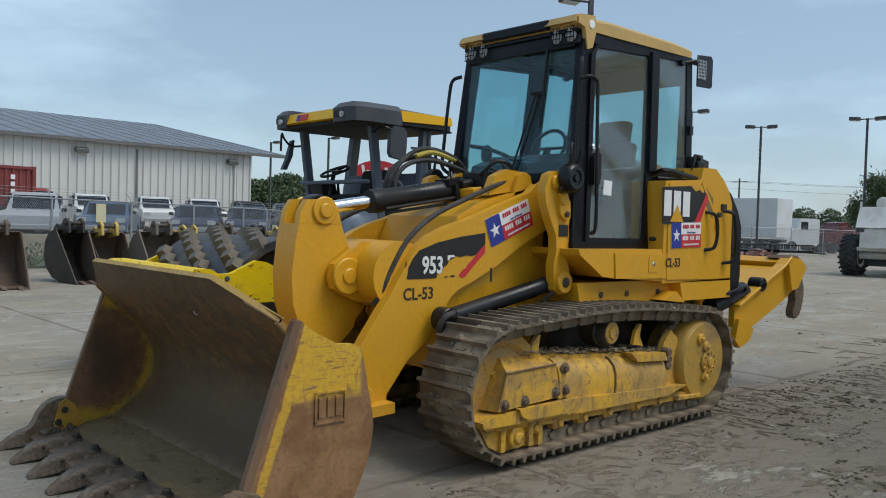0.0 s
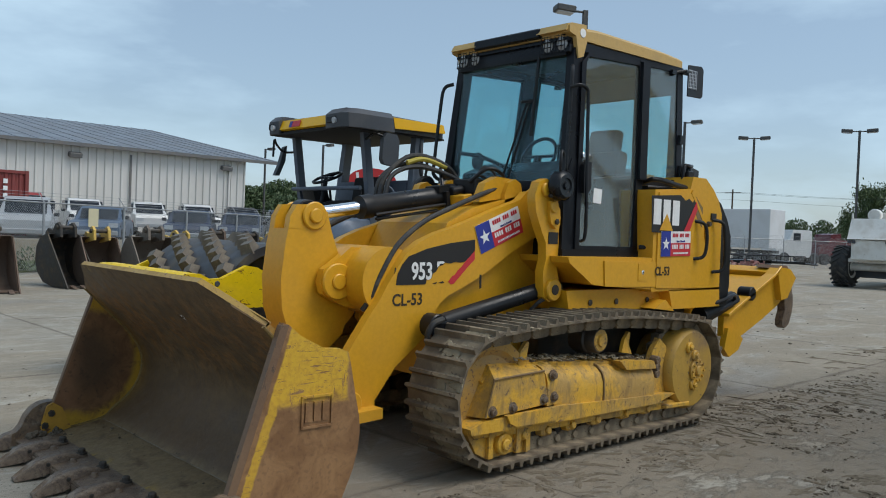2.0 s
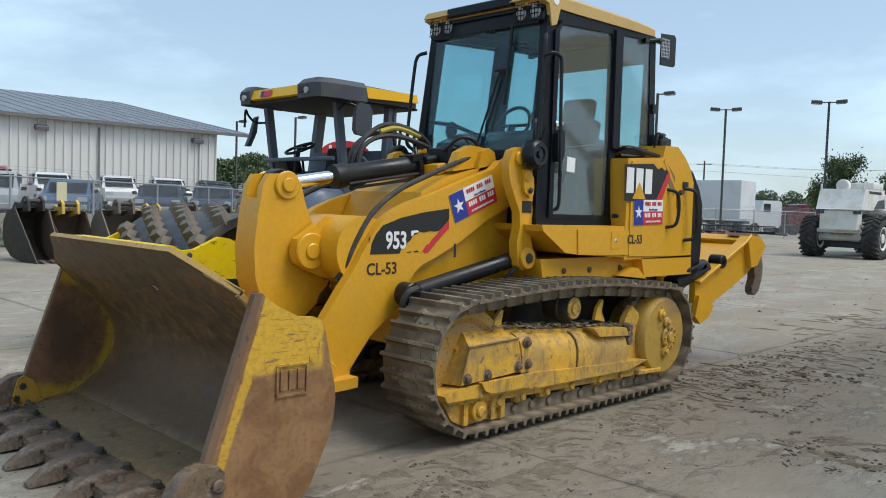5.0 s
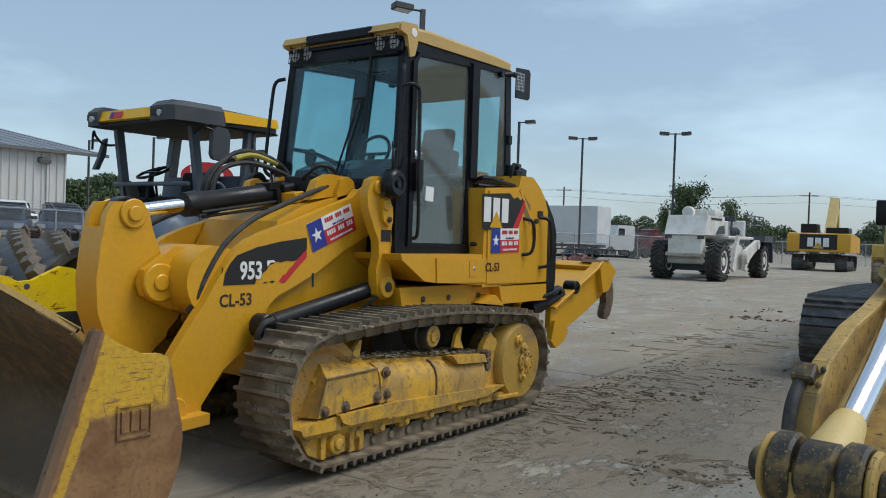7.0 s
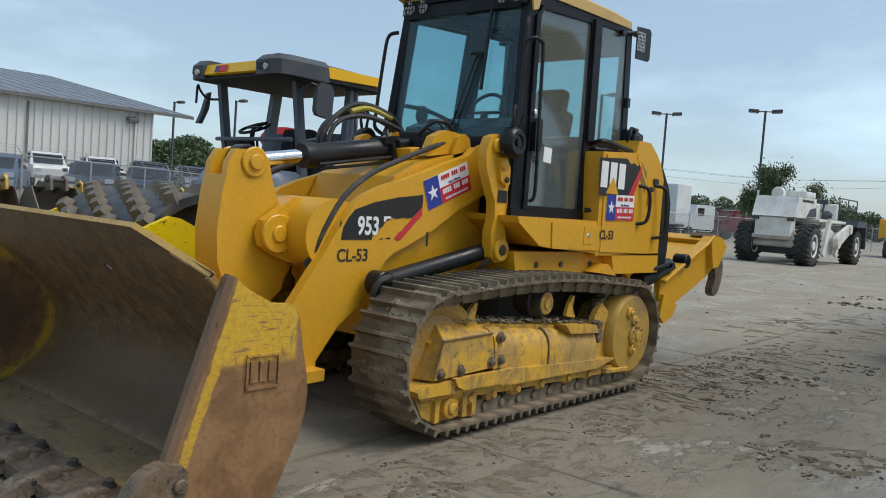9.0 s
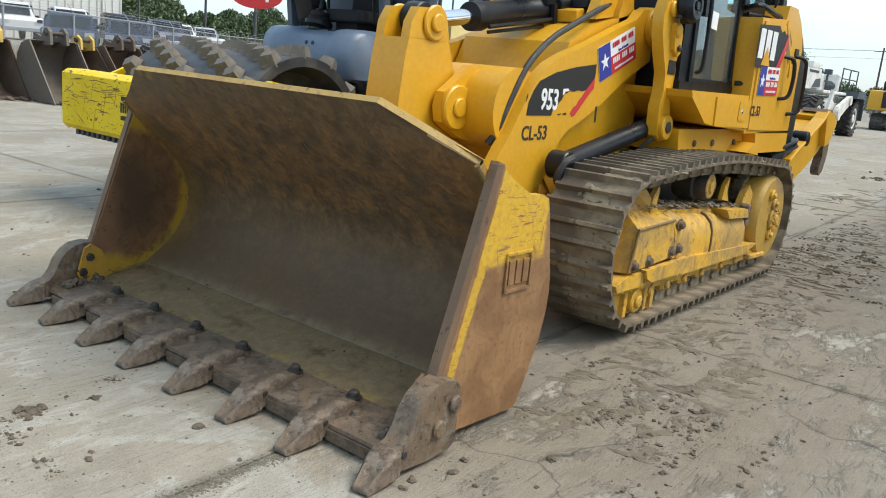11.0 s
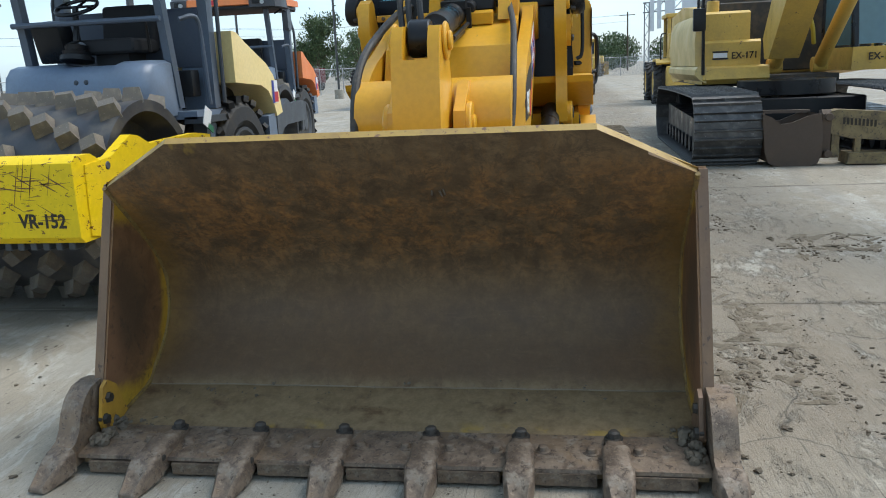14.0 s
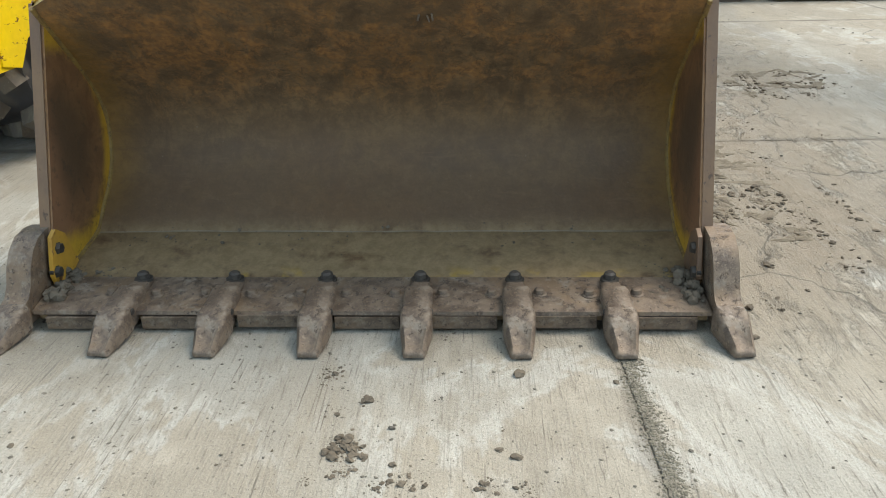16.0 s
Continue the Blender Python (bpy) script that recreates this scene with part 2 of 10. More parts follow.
def prism(bm, pts, a, b, axis="y", m=None):
    """A polygon of (x, z) pushed from y = a to b; axis "x": (y, z) from x; axis "z": (x, y) from z."""
    def v3(p, d):
        return {"y": (p[0], d, p[1]), "x": (d, p[0], p[1]), "z": (p[0], p[1], d)}[axis]
    lo = [bm.verts.new(m @ Vector(v3(p, a)) if m else v3(p, a)) for p in pts]
    hi = [bm.verts.new(m @ Vector(v3(p, b)) if m else v3(p, b)) for p in pts]
    n = len(pts)
    bm.faces.new(lo)
    bm.faces.new(hi[::-1])
    for i in range(n):
        bm.faces.new((lo[i], hi[i], hi[(i + 1) % n], lo[(i + 1) % n]))
    return bm


def ring(bm, c, u, v, r, n):
    return [bm.verts.new(c + u * (r * math.cos(2 * math.pi * i / n)) + v * (r * math.sin(2 * math.pi * i / n))) for i in range(n)]


def lathe(bm, p0, p1, prof, n=20, caps=True):
    """A turned body on the axis from p0 to p1: prof rows of (share of the way, radius)."""
    p0, p1 = Vector(p0), Vector(p1)
    d = (p1 - p0).normalized()
    u = d.orthogonal().normalized()
    v = d.cross(u)
    rings = [ring(bm, p0.lerp(p1, h), u, v, max(r, 1e-4), n) for h, r in prof]
    for a, b in zip(rings, rings[1:]):
        for i in range(n):
            bm.faces.new((a[i], a[(i + 1) % n], b[(i + 1) % n], b[i]))
    if caps:
        bm.faces.new(rings[0][::-1])
        bm.faces.new(rings[-1])
    return bm


def cyl(bm, p0, p1, r, n=16, r2=None):
    return lathe(bm, p0, p1, [(0, r), (1, r if r2 is None else r2)], n)


def rcyl(bm, p0, p1, r, n=20, e=0.008):
    """A round bar with broken edges."""
    L = (Vector(p1) - Vector(p0)).length
    k = min(0.3, e / L)
    return lathe(bm, p0, p1, [(0, r - e), (k, r), (1 - k, r), (1, r - e)], n)


def tube(bm, pts, r, n=8):
    """A bent rod or hose through the points, rounded between them."""
    pts = [Vector(p) for p in pts]
    if len(pts) > 2:
        fine = []
        ext = [pts[0] * 2 - pts[1], *pts, pts[-1] * 2 - pts[-2]]
        for i in range(1, len(ext) - 2):
            a, b, c, d = ext[i - 1:i + 3]
            for k in range(5):
                t = k / 5
                fine.append(0.5 * ((2 * b) + (c - a) * t + (2 * a - 5 * b + 4 * c - d) * t * t + (3 * b - a - 3 * c + d) * t ** 3))
        pts = fine + [pts[-1]]
    u, rings = None, []
    for i, p in enumerate(pts):
        d = (pts[min(i + 1, len(pts) - 1)] - pts[max(i - 1, 0)]).normalized()
        u = d.orthogonal().normalized() if u is None else (u - d * u.dot(d)).normalized()
        rings.append(ring(bm, p, u, d.cross(u), r, n))
    for a, b in zip(rings, rings[1:]):
        for i in range(n):
            bm.faces.new((a[i], a[(i + 1) % n], b[(i + 1) % n], b[i]))
    bm.faces.new(rings[0][::-1])
    bm.faces.new(rings[-1])
    return bm


def rod(bm, pts, r, n=8):
    """Straight lengths of pipe from point to point."""
    for a, b in zip(pts, pts[1:]):
        cyl(bm, a, b, r, n)
    return bm


def text_part(name, body, size, m, material, parent, label="", wide=1.0, depth=0.0015, bold=0.0):
    """Lettering as a mesh; its plane is the local x-y plane of m."""
    cu = bpy.data.curves.new(name, "FONT")
    cu.body, cu.size, cu.extrude, cu.align_x, cu.align_y, cu.offset = body, size, depth, "CENTER", "CENTER", bold
    cu.resolution_u = 3
    tmp = new(name + "_curve", cu)
    me = bpy.data.meshes.new_from_object(tmp)
    bpy.data.objects.remove(tmp)
    bpy.data.curves.remove(cu)
    me.name = name
    me.transform(m @ Matrix.Diagonal((wide, 1, 1, 1)))
    me.materials.append(material)
    ob = new(name, me)
    ob.parent = parent
    if label:
        ob["label"] = label
    return ob


LEFT = Matrix(((1, 0, 0, 0), (0, 0, -1, 0), (0, 1, 0, 0), (0, 0, 0, 1)))     # a sheet that faces -y, reading along +x
FRONT = Matrix(((0, 0, -1, 0), (-1, 0, 0, 0), (0, 1, 0, 0), (0, 0, 0, 1)))   # a sheet that faces -x, reading along -y


def on_left(x, y, z, turn=0.0):
    return Matrix.Translation((x, y, z)) @ LEFT @ pose(0, 0, 0, 0, 0, turn)


def on_front(x, y, z, turn=0.0):
    return Matrix.Translation((x, y, z)) @ FRONT @ pose(0, 0, 0, 0, 0, turn)


def sheet(bm, pts, m, depth=0.002):
    """A thin film with the outline pts in the x-y plane of m."""
    return prism(bm, pts, 0, depth, "z", m)


def rect(cx, cy, w, h):
    return [(cx - w / 2, cy - h / 2), (cx + w / 2, cy - h / 2), (cx + w / 2, cy + h / 2), (cx - w / 2, cy + h / 2)]


def star(cx, cy, r, r2):
    return [(cx + (r if i % 2 == 0 else r2) * math.sin(i * math.pi / 5), cy + (r if i % 2 == 0 else r2) * math.cos(i * math.pi / 5)) for i in range(10)]

# ---------------------------------------------------------------- ground: concrete yard


def concrete():
    m = Mat("yard_concrete", 0.85, 0, 0.3)
    geo = m.n("ShaderNodeNewGeometry").outputs["Position"]
    sp = m.n("ShaderNodeSeparateXYZ")
    m.link(geo, sp.inputs[0])
    px, py = sp.outputs[0], sp.outputs[1]
    wide, mid, fine, grit = m.noise(0.22, 5, 0.6, co=geo), m.noise(1.3, 6, 0.62, co=geo), m.noise(9, 5, 0.6, co=geo), m.noise(90, 3, 0.6, co=geo)
    base = m.mix(m.ramp(wide, 0.35, 0.68), (0.280, 0.265, 0.225), (0.395, 0.375, 0.322))
    base = m.mix(m.math("MULTIPLY", m.ramp(mid, 0.45, 0.7), 0.5), base, (0.205, 0.192, 0.163))
    base = m.mix(m.math("MULTIPLY", m.ramp(fine, 0.5, 0.75), 0.35), base, (0.43, 0.415, 0.37))
    base = m.mix(m.math("MULTIPLY", m.random(), 0.22), base, (0.37, 0.355, 0.31))
    broom = m.noise(1.0, 6, 0.7, (5.0, 75, 1), 0.5, co=geo)
    grain = m.noise(260, 3, 0.7, co=geo)
    # a thin sheet of tan dust with ragged edges over cleaner grey concrete
    film = m.noise(0.42, 7, 0.62, (0.8, 1.3, 1), 0.9, co=geo)
    sheet_ = m.ramp(film, 0.490, 0.515)
    base = m.mix(m.math("MULTIPLY", sheet_, 0.62), base, m.mix(m.ramp(fine, 0.35, 0.7), (0.275, 0.238, 0.180), (0.345, 0.302, 0.235)))
    rim = m.math("MULTIPLY", m.ramp(film, 0.470, 0.488), m.ramp(film, 0.505, 0.492))
    base = m.mix(m.math("MULTIPLY", rim, 0.45), base, (0.46, 0.45, 0.41))
    # pale scraped patches
    scrape = m.noise(2.6, 5, 0.6, (1, 2.6, 1), 0.8, co=geo)
    base = m.mix(m.math("MULTIPLY", m.ramp(scrape, 0.58, 0.68), 0.45), base, (0.47, 0.45, 0.40))
    # sandy dust swept along the yard
    dust = m.noise(0.9, 6, 0.68, (0.7, 2.4, 1), 0.6, co=geo)
    base = m.mix(m.math("MULTIPLY", m.ramp(dust, 0.49, 0.60), 0.5), base, (0.295, 0.257, 0.195))
    # dark tyre scuffs, long and thin
    scuff = m.noise(1.4, 6, 0.7, (0.55, 7.0, 1), 0.7, co=geo)
    base = m.mix(m.math("MULTIPLY", m.ramp(scuff, 0.58, 0.70), 0.25), base, (0.15, 0.135, 0.115))
    # a lane of dried mud that the tracks left beside the machine
    lane = m.ramp(m.math("ABSOLUTE", m.math("ADD", py, 1.85)), 0.5, 1.7, 1.0, 0.0)
    ahead = m.ramp(px, -0.9, 0.6)
    mudn = m.math("ADD", m.math("MULTIPLY", mid, 0.5), m.math("MULTIPLY", m.noise(3.6, 7, 0.75, (1, 2.2, 1), 0.5, co=geo), 0.6))
    mud = m.math("MULTIPLY", m.math("MULTIPLY", lane, ahead), m.ramp(mudn, 0.46, 0.54))
    base = m.mix(m.math("MULTIPLY", mud, 0.7), base, m.mix(fine, (0.125, 0.098, 0.070), (0.225, 0.183, 0.130)))
    thin = m.ramp(m.noise(0.8, 6, 0.65, (1, 1.8, 1), 0.4, co=geo), 0.485, 0.53)
    base = m.mix(m.math("MULTIPLY", thin, 0.45), base, (0.245, 0.217, 0.17))
    # damp, darker stretches
    damp = m.ramp(m.noise(0.35, 4, 0.55, (0.6, 2.0, 1), 0.5, co=geo), 0.56, 0.66)
    base = m.mix(m.math("MULTIPLY", damp, 0.4), base, (0.165, 0.155, 0.135))
    base = m.mix(m.math("MULTIPLY", m.ramp(grit, 0.57, 0.68), 0.55), base, (0.13, 0.115, 0.092))
    base = m.mix(m.math("MULTIPLY", m.ramp(m.noise(38, 4, 0.7, co=geo), 0.62, 0.70), 0.4), base, (0.14, 0.12, 0.095))
    base = m.mix(m.math("MULTIPLY", m.ramp(broom, 0.52, 0.66), 0.6), base, (0.185, 0.165, 0.135))
    comb = m.noise(1.0, 4, 0.6, (2.2, 120, 1), 0.25, co=geo)
    base = m.mix(m.math("MULTIPLY", m.math("MULTIPLY", m.ramp(comb, 0.60, 0.64), m.ramp(m.noise(2.3, 4, 0.6, (0.6, 1.6, 1), co=geo), 0.50, 0.60)), 0.8), base, (0.12, 0.105, 0.085))
    spot = m.noise(150, 3, 0.6, co=geo)
    base = m.mix(m.math("MULTIPLY", m.ramp(spot, 0.66, 0.70), 0.6), base, (0.10, 0.09, 0.075))
    base = m.mix(m.math("MULTIPLY", m.ramp(spot, 0.32, 0.28), 0.6), base, (0.60, 0.58, 0.52))
    base = m.mix(m.math("MULTIPLY", m.math("MULTIPLY", m.ramp(broom, 0.62, 0.66), m.ramp(mid, 0.42, 0.58)), 0.75), base, (0.11, 0.097, 0.078))
    base = m.mix(m.math("MULTIPLY", m.ramp(grain, 0.48, 0.66), 0.45), base, (0.17, 0.152, 0.125))
    base = m.mix(m.math("MULTIPLY", m.ramp(grain, 0.46, 0.32), 0.35), base, (0.52, 0.50, 0.45))
    # hairline cracks
    vor = m.n("ShaderNodeTexVoronoi")
    vor.feature = "DISTANCE_TO_EDGE"
    vor.inputs["Scale"].default_value = 0.28
    wob = m.n("ShaderNodeVectorMath")
    wob.operation = "MULTIPLY_ADD"
    nzc = m.n("ShaderNodeTexNoise")
    nzc.inputs["Scale"].default_value, nzc.inputs["Detail"].default_value = 1.6, 5
    m.link(geo, nzc.inputs["Vector"])
    m.link(nzc.outputs["Color"], wob.inputs[0])
    wob.inputs[1].default_value = (0.9, 0.9, 0.0)
    m.link(geo, wob.inputs[2])
    m.link(wob.outputs[0], vor.inputs["Vector"])
    crack = m.math("MULTIPLY", m.ramp(vor.outputs["Distance"], 0.0012, 0.0030, 1.0, 0.0), m.ramp(wide, 0.5, 0.6))
    base = m.mix(m.math("MULTIPLY", crack, 0.7), base, (0.10, 0.09, 0.075))
    # dirt that gathers along the slab joints
    ox, oy = m.math("SUBTRACT", px, 2.17), m.math("ADD", py, 0.815)
    us = m.math("ADD", m.math("MULTIPLY", ox, 0.99963), m.math("MULTIPLY", oy, 0.02705))
    vs_ = m.math("SUBTRACT", m.math("MULTIPLY", oy, 0.99963), m.math("MULTIPLY", ox, 0.02705))
    for w_ in (us, vs_):
        dist = m.math("MULTIPLY", m.math("ABSOLUTE", m.math("SUBTRACT", m.math("FRACT", m.math("ADD", m.math("DIVIDE", w_, 4.85), 0.5)), 0.5)), 4.85)
        dist = m.math("ADD", dist, m.math("MULTIPLY", m.math("SUBTRACT", mid, 0.5), 0.22))
        base = m.mix(m.math("MULTIPLY", m.ramp(dist, 0.06, 0.0), 0.6), base, (0.13, 0.112, 0.09))
    # the whole yard has a sandy cast
    cast = m.mix(1.0, base, (1.03, 1.0, 0.965))
    cast.node.blend_type = "MULTIPLY"
    m.color(cast)
    h = m.math("ADD", m.math("MULTIPLY", broom, 0.55), m.math("ADD", m.math("MULTIPLY", fine, 0.8), m.math("MULTIPLY", grit, 0.6)))
    h = m.math("ADD", h, m.math("MULTIPLY", mud, m.math("MULTIPLY", mudn, 3.5)))
    m.bump(h, 0.7, 0.014)
    m.rough(m.ramp(damp, 0, 1, 0.88, 0.6))
    return m.m


M_CONC = concrete()
M_MUD = coat("dried_mud", (0.115, 0.093, 0.068), 0.95, dirt=(0.185, 0.15, 0.11), amount=0.8, scale=12.0, bump=0.6, spec=0.2)
M_GRASS = coat("grass", (0.07, 0.10, 0.03), 0.9, dirt=(0.16, 0.15, 0.07), amount=0.6, scale=2.0)

bm = B()
bmesh.ops.create_grid(bm, x_segments=8, y_segments=8, size=2500, matrix=pose(0, 0, -0.009))
tagged(part("ground", bm, M_CONC, smooth=0), "wide pale concrete yard reaching to the horizon", "ground", kind="structure")

# ---------------------------------------------------------------- the tracked loader
loader = thing("track_loader", "yellow crawler loader with black cab, its bucket resting on the concrete", "loader")

# -- bucket
M_BIN = Mat("scoured_bucket_steel", 0.6, 0.08, 0.35)


def bucket_inside(m):
    z = m.axis(2)
    big, mid, fine = m.noise(1.6, 6, 0.62), m.noise(7, 7, 0.72, (1, 1, 1), 0.3), m.noise(40, 4)
    base = m.mix(m.ramp(mid, 0.32, 0.7), (0.105, 0.066, 0.035), (0.200, 0.132, 0.068))
    # scoured lower wall, its colour also darkened for the shade in the hollow
    low = m.mix(m.ramp(big, 0.35, 0.65), m.mix(mid, (0.110, 0.060, 0.028), (0.165, 0.096, 0.048)), m.mix(mid, (0.100, 0.061, 0.034), (0.145, 0.092, 0.053)))
    base = m.mix(m.math("MULTIPLY", m.ramp(m.math("ADD", z, m.math("MULTIPLY", big, 0.3)), 0.85, 0.35), 0.8), base, low)
    band = m.math("MULTIPLY", m.ramp(z, 0.50, 0.85), m.ramp(z, 1.24, 1.08))
    rusty = m.math("MULTIPLY", band, m.ramp(m.math("ADD", m.math("MULTIPLY", mid, 0.65), m.math("MULTIPLY", big, 0.40)), 0.46, 0.60))
    base = m.mix(m.math("MULTIPLY", rusty, 0.66), base, m.mix(m.ramp(fine, 0.35, 0.65), (0.34, 0.152, 0.040), (0.19, 0.088, 0.03)))
    base = m.mix(m.math("MULTIPLY", m.math("MULTIPLY", m.ramp(m.noise(11, 8, 0.85, None, 0.5), 0.46, 0.62), m.ramp(z, 0.40, 0.80, 0.25, 1.0)), 0.72), base, (0.062, 0.042, 0.026))
    drip = m.noise(6, 6, 0.7, (1, 3.0, 0.5), 0.5)
    base = m.mix(m.math("MULTIPLY", m.math("MULTIPLY", m.ramp(drip, 0.52, 0.66), m.ramp(z, 0.45, 0.8)), 0.30), base, (0.21, 0.105, 0.028))
    yy = m.math("ABSOLUTE", m.axis(1))
    edge_ = m.math("MULTIPLY", m.ramp(m.math("ADD", yy, m.math("MULTIPLY", mid, 0.12)), 1.08, 1.28), m.math("MULTIPLY", m.ramp(z, 0.14, 0.3), m.ramp(z, 1.15, 0.95)))
    base = m.mix(m.math("MULTIPLY", edge_, 0.5), base, (0.27, 0.150, 0.032))
    mott = m.noise(17, 8, 0.8, None, 0.2)
    base = m.mix(m.math("MULTIPLY", m.ramp(mott, 0.48, 0.64), 0.42), base, (0.098, 0.060, 0.032))
    base = m.mix(m.math("MULTIPLY", m.ramp(mott, 0.48, 0.34), 0.30), base, (0.19, 0.125, 0.070))
    # sideways scouring; soil-brown floor, made paler for the light that falls on it
    scour = m.noise(5, 6, 0.7, (4.0, 1.0, 6.0), 0.2)
    base = m.mix(m.math("MULTIPLY", m.ramp(scour, 0.52, 0.72), 0.45), base, (0.100, 0.064, 0.036))
    base = m.mix(m.math("MULTIPLY", m.ramp(scour, 0.42, 0.32), 0.25), base, (0.19, 0.120, 0.064))
    base = m.mix(m.math("MULTIPLY", m.ramp(z, 0.21, 0.13), m.ramp(mid, 0.30, 0.52)), base, m.mix(m.ramp(mott, 0.35, 0.65), (0.275, 0.195, 0.105), (0.195, 0.132, 0.066)))
    base = m.mix(m.math("MULTIPLY", m.ramp(m.noise(55, 3, 0.6), 0.72, 0.75), 0.2), base, (0.34, 0.30, 0.24))
    lip = m.math("MULTIPLY", m.ramp(m.axis(0), 0.14, 0.05), m.ramp(m.noise(2.2, 5, 0.7, (1, 1, 1), 0.4), 0.56, 0.64))
    base = m.mix(m.math("MULTIPLY", lip, 0.55), base, (0.40, 0.26, 0.04))
    m.color(base)
    m.rough(m.ramp(mid, 0.3, 0.7, 0.5, 0.75))
    m.bump(m.math("ADD", m.math("MULTIPLY", mid, 0.9), m.math("MULTIPLY", fine, 0.4)), 0.4, 0.010)
    return m.m


M_BIN = bucket_inside(M_BIN)


def bucket_side():
    """Yellow paint worn down to brown steel from the heel and front edge."""
    m = Mat("worn_bucket_side", 0.5, 0.0)
    x, z = m.axis(0), m.axis(2)
    mid, fine = m.noise(6, 6, 0.66, None, 0.8), m.noise(38, 4)
    scr = m.noise(7, 5, 0.75, (1.0, 1, 6.0), 1.4, co=None)
    front = m.math("SUBTRACT", x, m.math("ADD", m.math("MULTIPLY", z, 0.32), -0.045))     # distance behind the front edge
    worn = m.math("MAXIMUM", m.ramp(m.math("ADD", z, m.math("MULTIPLY", mid, 0.22)), 0.86, 0.78), m.ramp(m.math("ADD", front, m.math("MULTIPLY", mid, 0.03)), 0.085, 0.07))
    strip = m.math("MULTIPLY", m.ramp(m.math("ADD", front, m.math("MULTIPLY", mid, 0.05)), 0.085, 0.095), m.ramp(m.math("ADD", front, m.math("MULTIPLY", mid, 0.06)), 0.155, 0.14))
    worn = m.math("MULTIPLY", worn, m.math("SUBTRACT", 1.0, m.math("MULTIPLY", strip, 0.85)))
    worn = m.math("MAXIMUM", worn, m.ramp(scr, 0.58, 0.61, 0.0, 0.9))
    # crossing scratches and flaked spots in the paint
    for ang in ((9.0, 1, 1.2), (1.2, 1, 9.0)):
        mp = m.n("ShaderNodeMapping")
        mp.inputs["Rotation"].default_value = (0, radians(40), 0)
        mp.inputs["Scale"].default_value = ang
        m.link(m.co, mp.inputs[0])
        nz = m.n("ShaderNodeTexNoise")
        nz.inputs["Scale"].default_value, nz.inputs["Detail"].default_value, nz.inputs["Roughness"].default_value, nz.inputs["Distortion"].default_value = 4.5, 6, 0.75, 0.6
        m.link(mp.outputs[0], nz.inputs["Vector"])
        worn = m.math("MAXIMUM", worn, m.math("MULTIPLY", m.ramp(nz.outputs["Fac"], 0.60, 0.625), m.ramp(m.math("SUBTRACT", x, m.math("MULTIPLY", z, 0.32)), 0.10, 0.14)))
    worn = m.math("MAXIMUM", worn, m.ramp(m.math("ADD", x, m.math("MULTIPLY", mid, 0.1)), 0.76, 0.79))
    rust = m.mix(m.ramp(mid, 0.35, 0.68), (0.200, 0.100, 0.043), (0.315, 0.172, 0.075))
    rust = m.mix(m.math("MULTIPLY", m.ramp(fine, 0.5, 0.7), 0.4), rust, (0.10, 0.05, 0.03))
    paint = m.mix(m.ramp(fine, 0.4, 0.7), (0.62, 0.37, 0.03), (0.52, 0.29, 0.03))
    m.color(m.mix(worn, paint, rust))
    m.rough(m.ramp(mid, 0.3, 0.7, 0.42, 0.6))
    m.bump(m.math("ADD", fine, m.math("MULTIPLY", worn, -0.6)), 0.25, 0.004)
    return m.m


M_BSIDE = bucket_side()
M_BBACK = coat("bucket_back_paint", (0.50, 0.27, 0.03), 0.55, dirt=(0.2, 0.11, 0.05), amount=0.6, scale=3.0, chip=RUST, chips=0.3)



def bucket_cheek():
    """The inside of a side plate: brown steel with a ring of old yellow paint along the corner."""
    m = Mat("bucket_cheek_steel", 0.55, 0.1)
    x, z = m.axis(0), m.axis(2)
    mid, fine = m.noise(7, 6, 0.68, None, 0.8), m.noise(36, 4)
    d = m.math("SQRT", m.math("ADD", m.math("POWER", m.math("SUBTRACT", x, 0.25), 2.0), m.math("POWER", m.math("MULTIPLY", m.math("SUBTRACT", z, 0.58), 0.93), 2.0)))
    d = m.math("ADD", d, m.math("MULTIPLY", m.math("SUBTRACT", mid, 0.5), 0.10))
    ring_ = m.math("MULTIPLY", m.ramp(d, 0.315, 0.385), m.ramp(x, -0.10, 0.02))
    base = m.mix(m.ramp(mid, 0.35, 0.68), (0.150, 0.072, 0.032), (0.235, 0.122, 0.055))
    base = m.mix(m.math("MULTIPLY", m.ramp(d, 0.30, 0.12), 0.75), base, (0.075, 0.048, 0.028))
    base = m.mix(m.ramp(x, 0.10, 0.26), m.mix(mid, (0.20, 0.095, 0.045), (0.29, 0.150, 0.078)), base)
    base = m.mix(m.math("MULTIPLY", ring_, m.ramp(mid, 0.30, 0.52, 0.45, 1.0)), base, m.mix(fine, (0.40, 0.225, 0.025), (0.58, 0.345, 0.03)))
    base = m.mix(m.math("MULTIPLY", m.ramp(m.noise(20, 5, 0.7), 0.56, 0.68), 0.6), base, (0.06, 0.04, 0.025))
    m.color(base)
    m.bump(m.math("ADD", mid, fine), 0.3, 0.005)
    return m.m


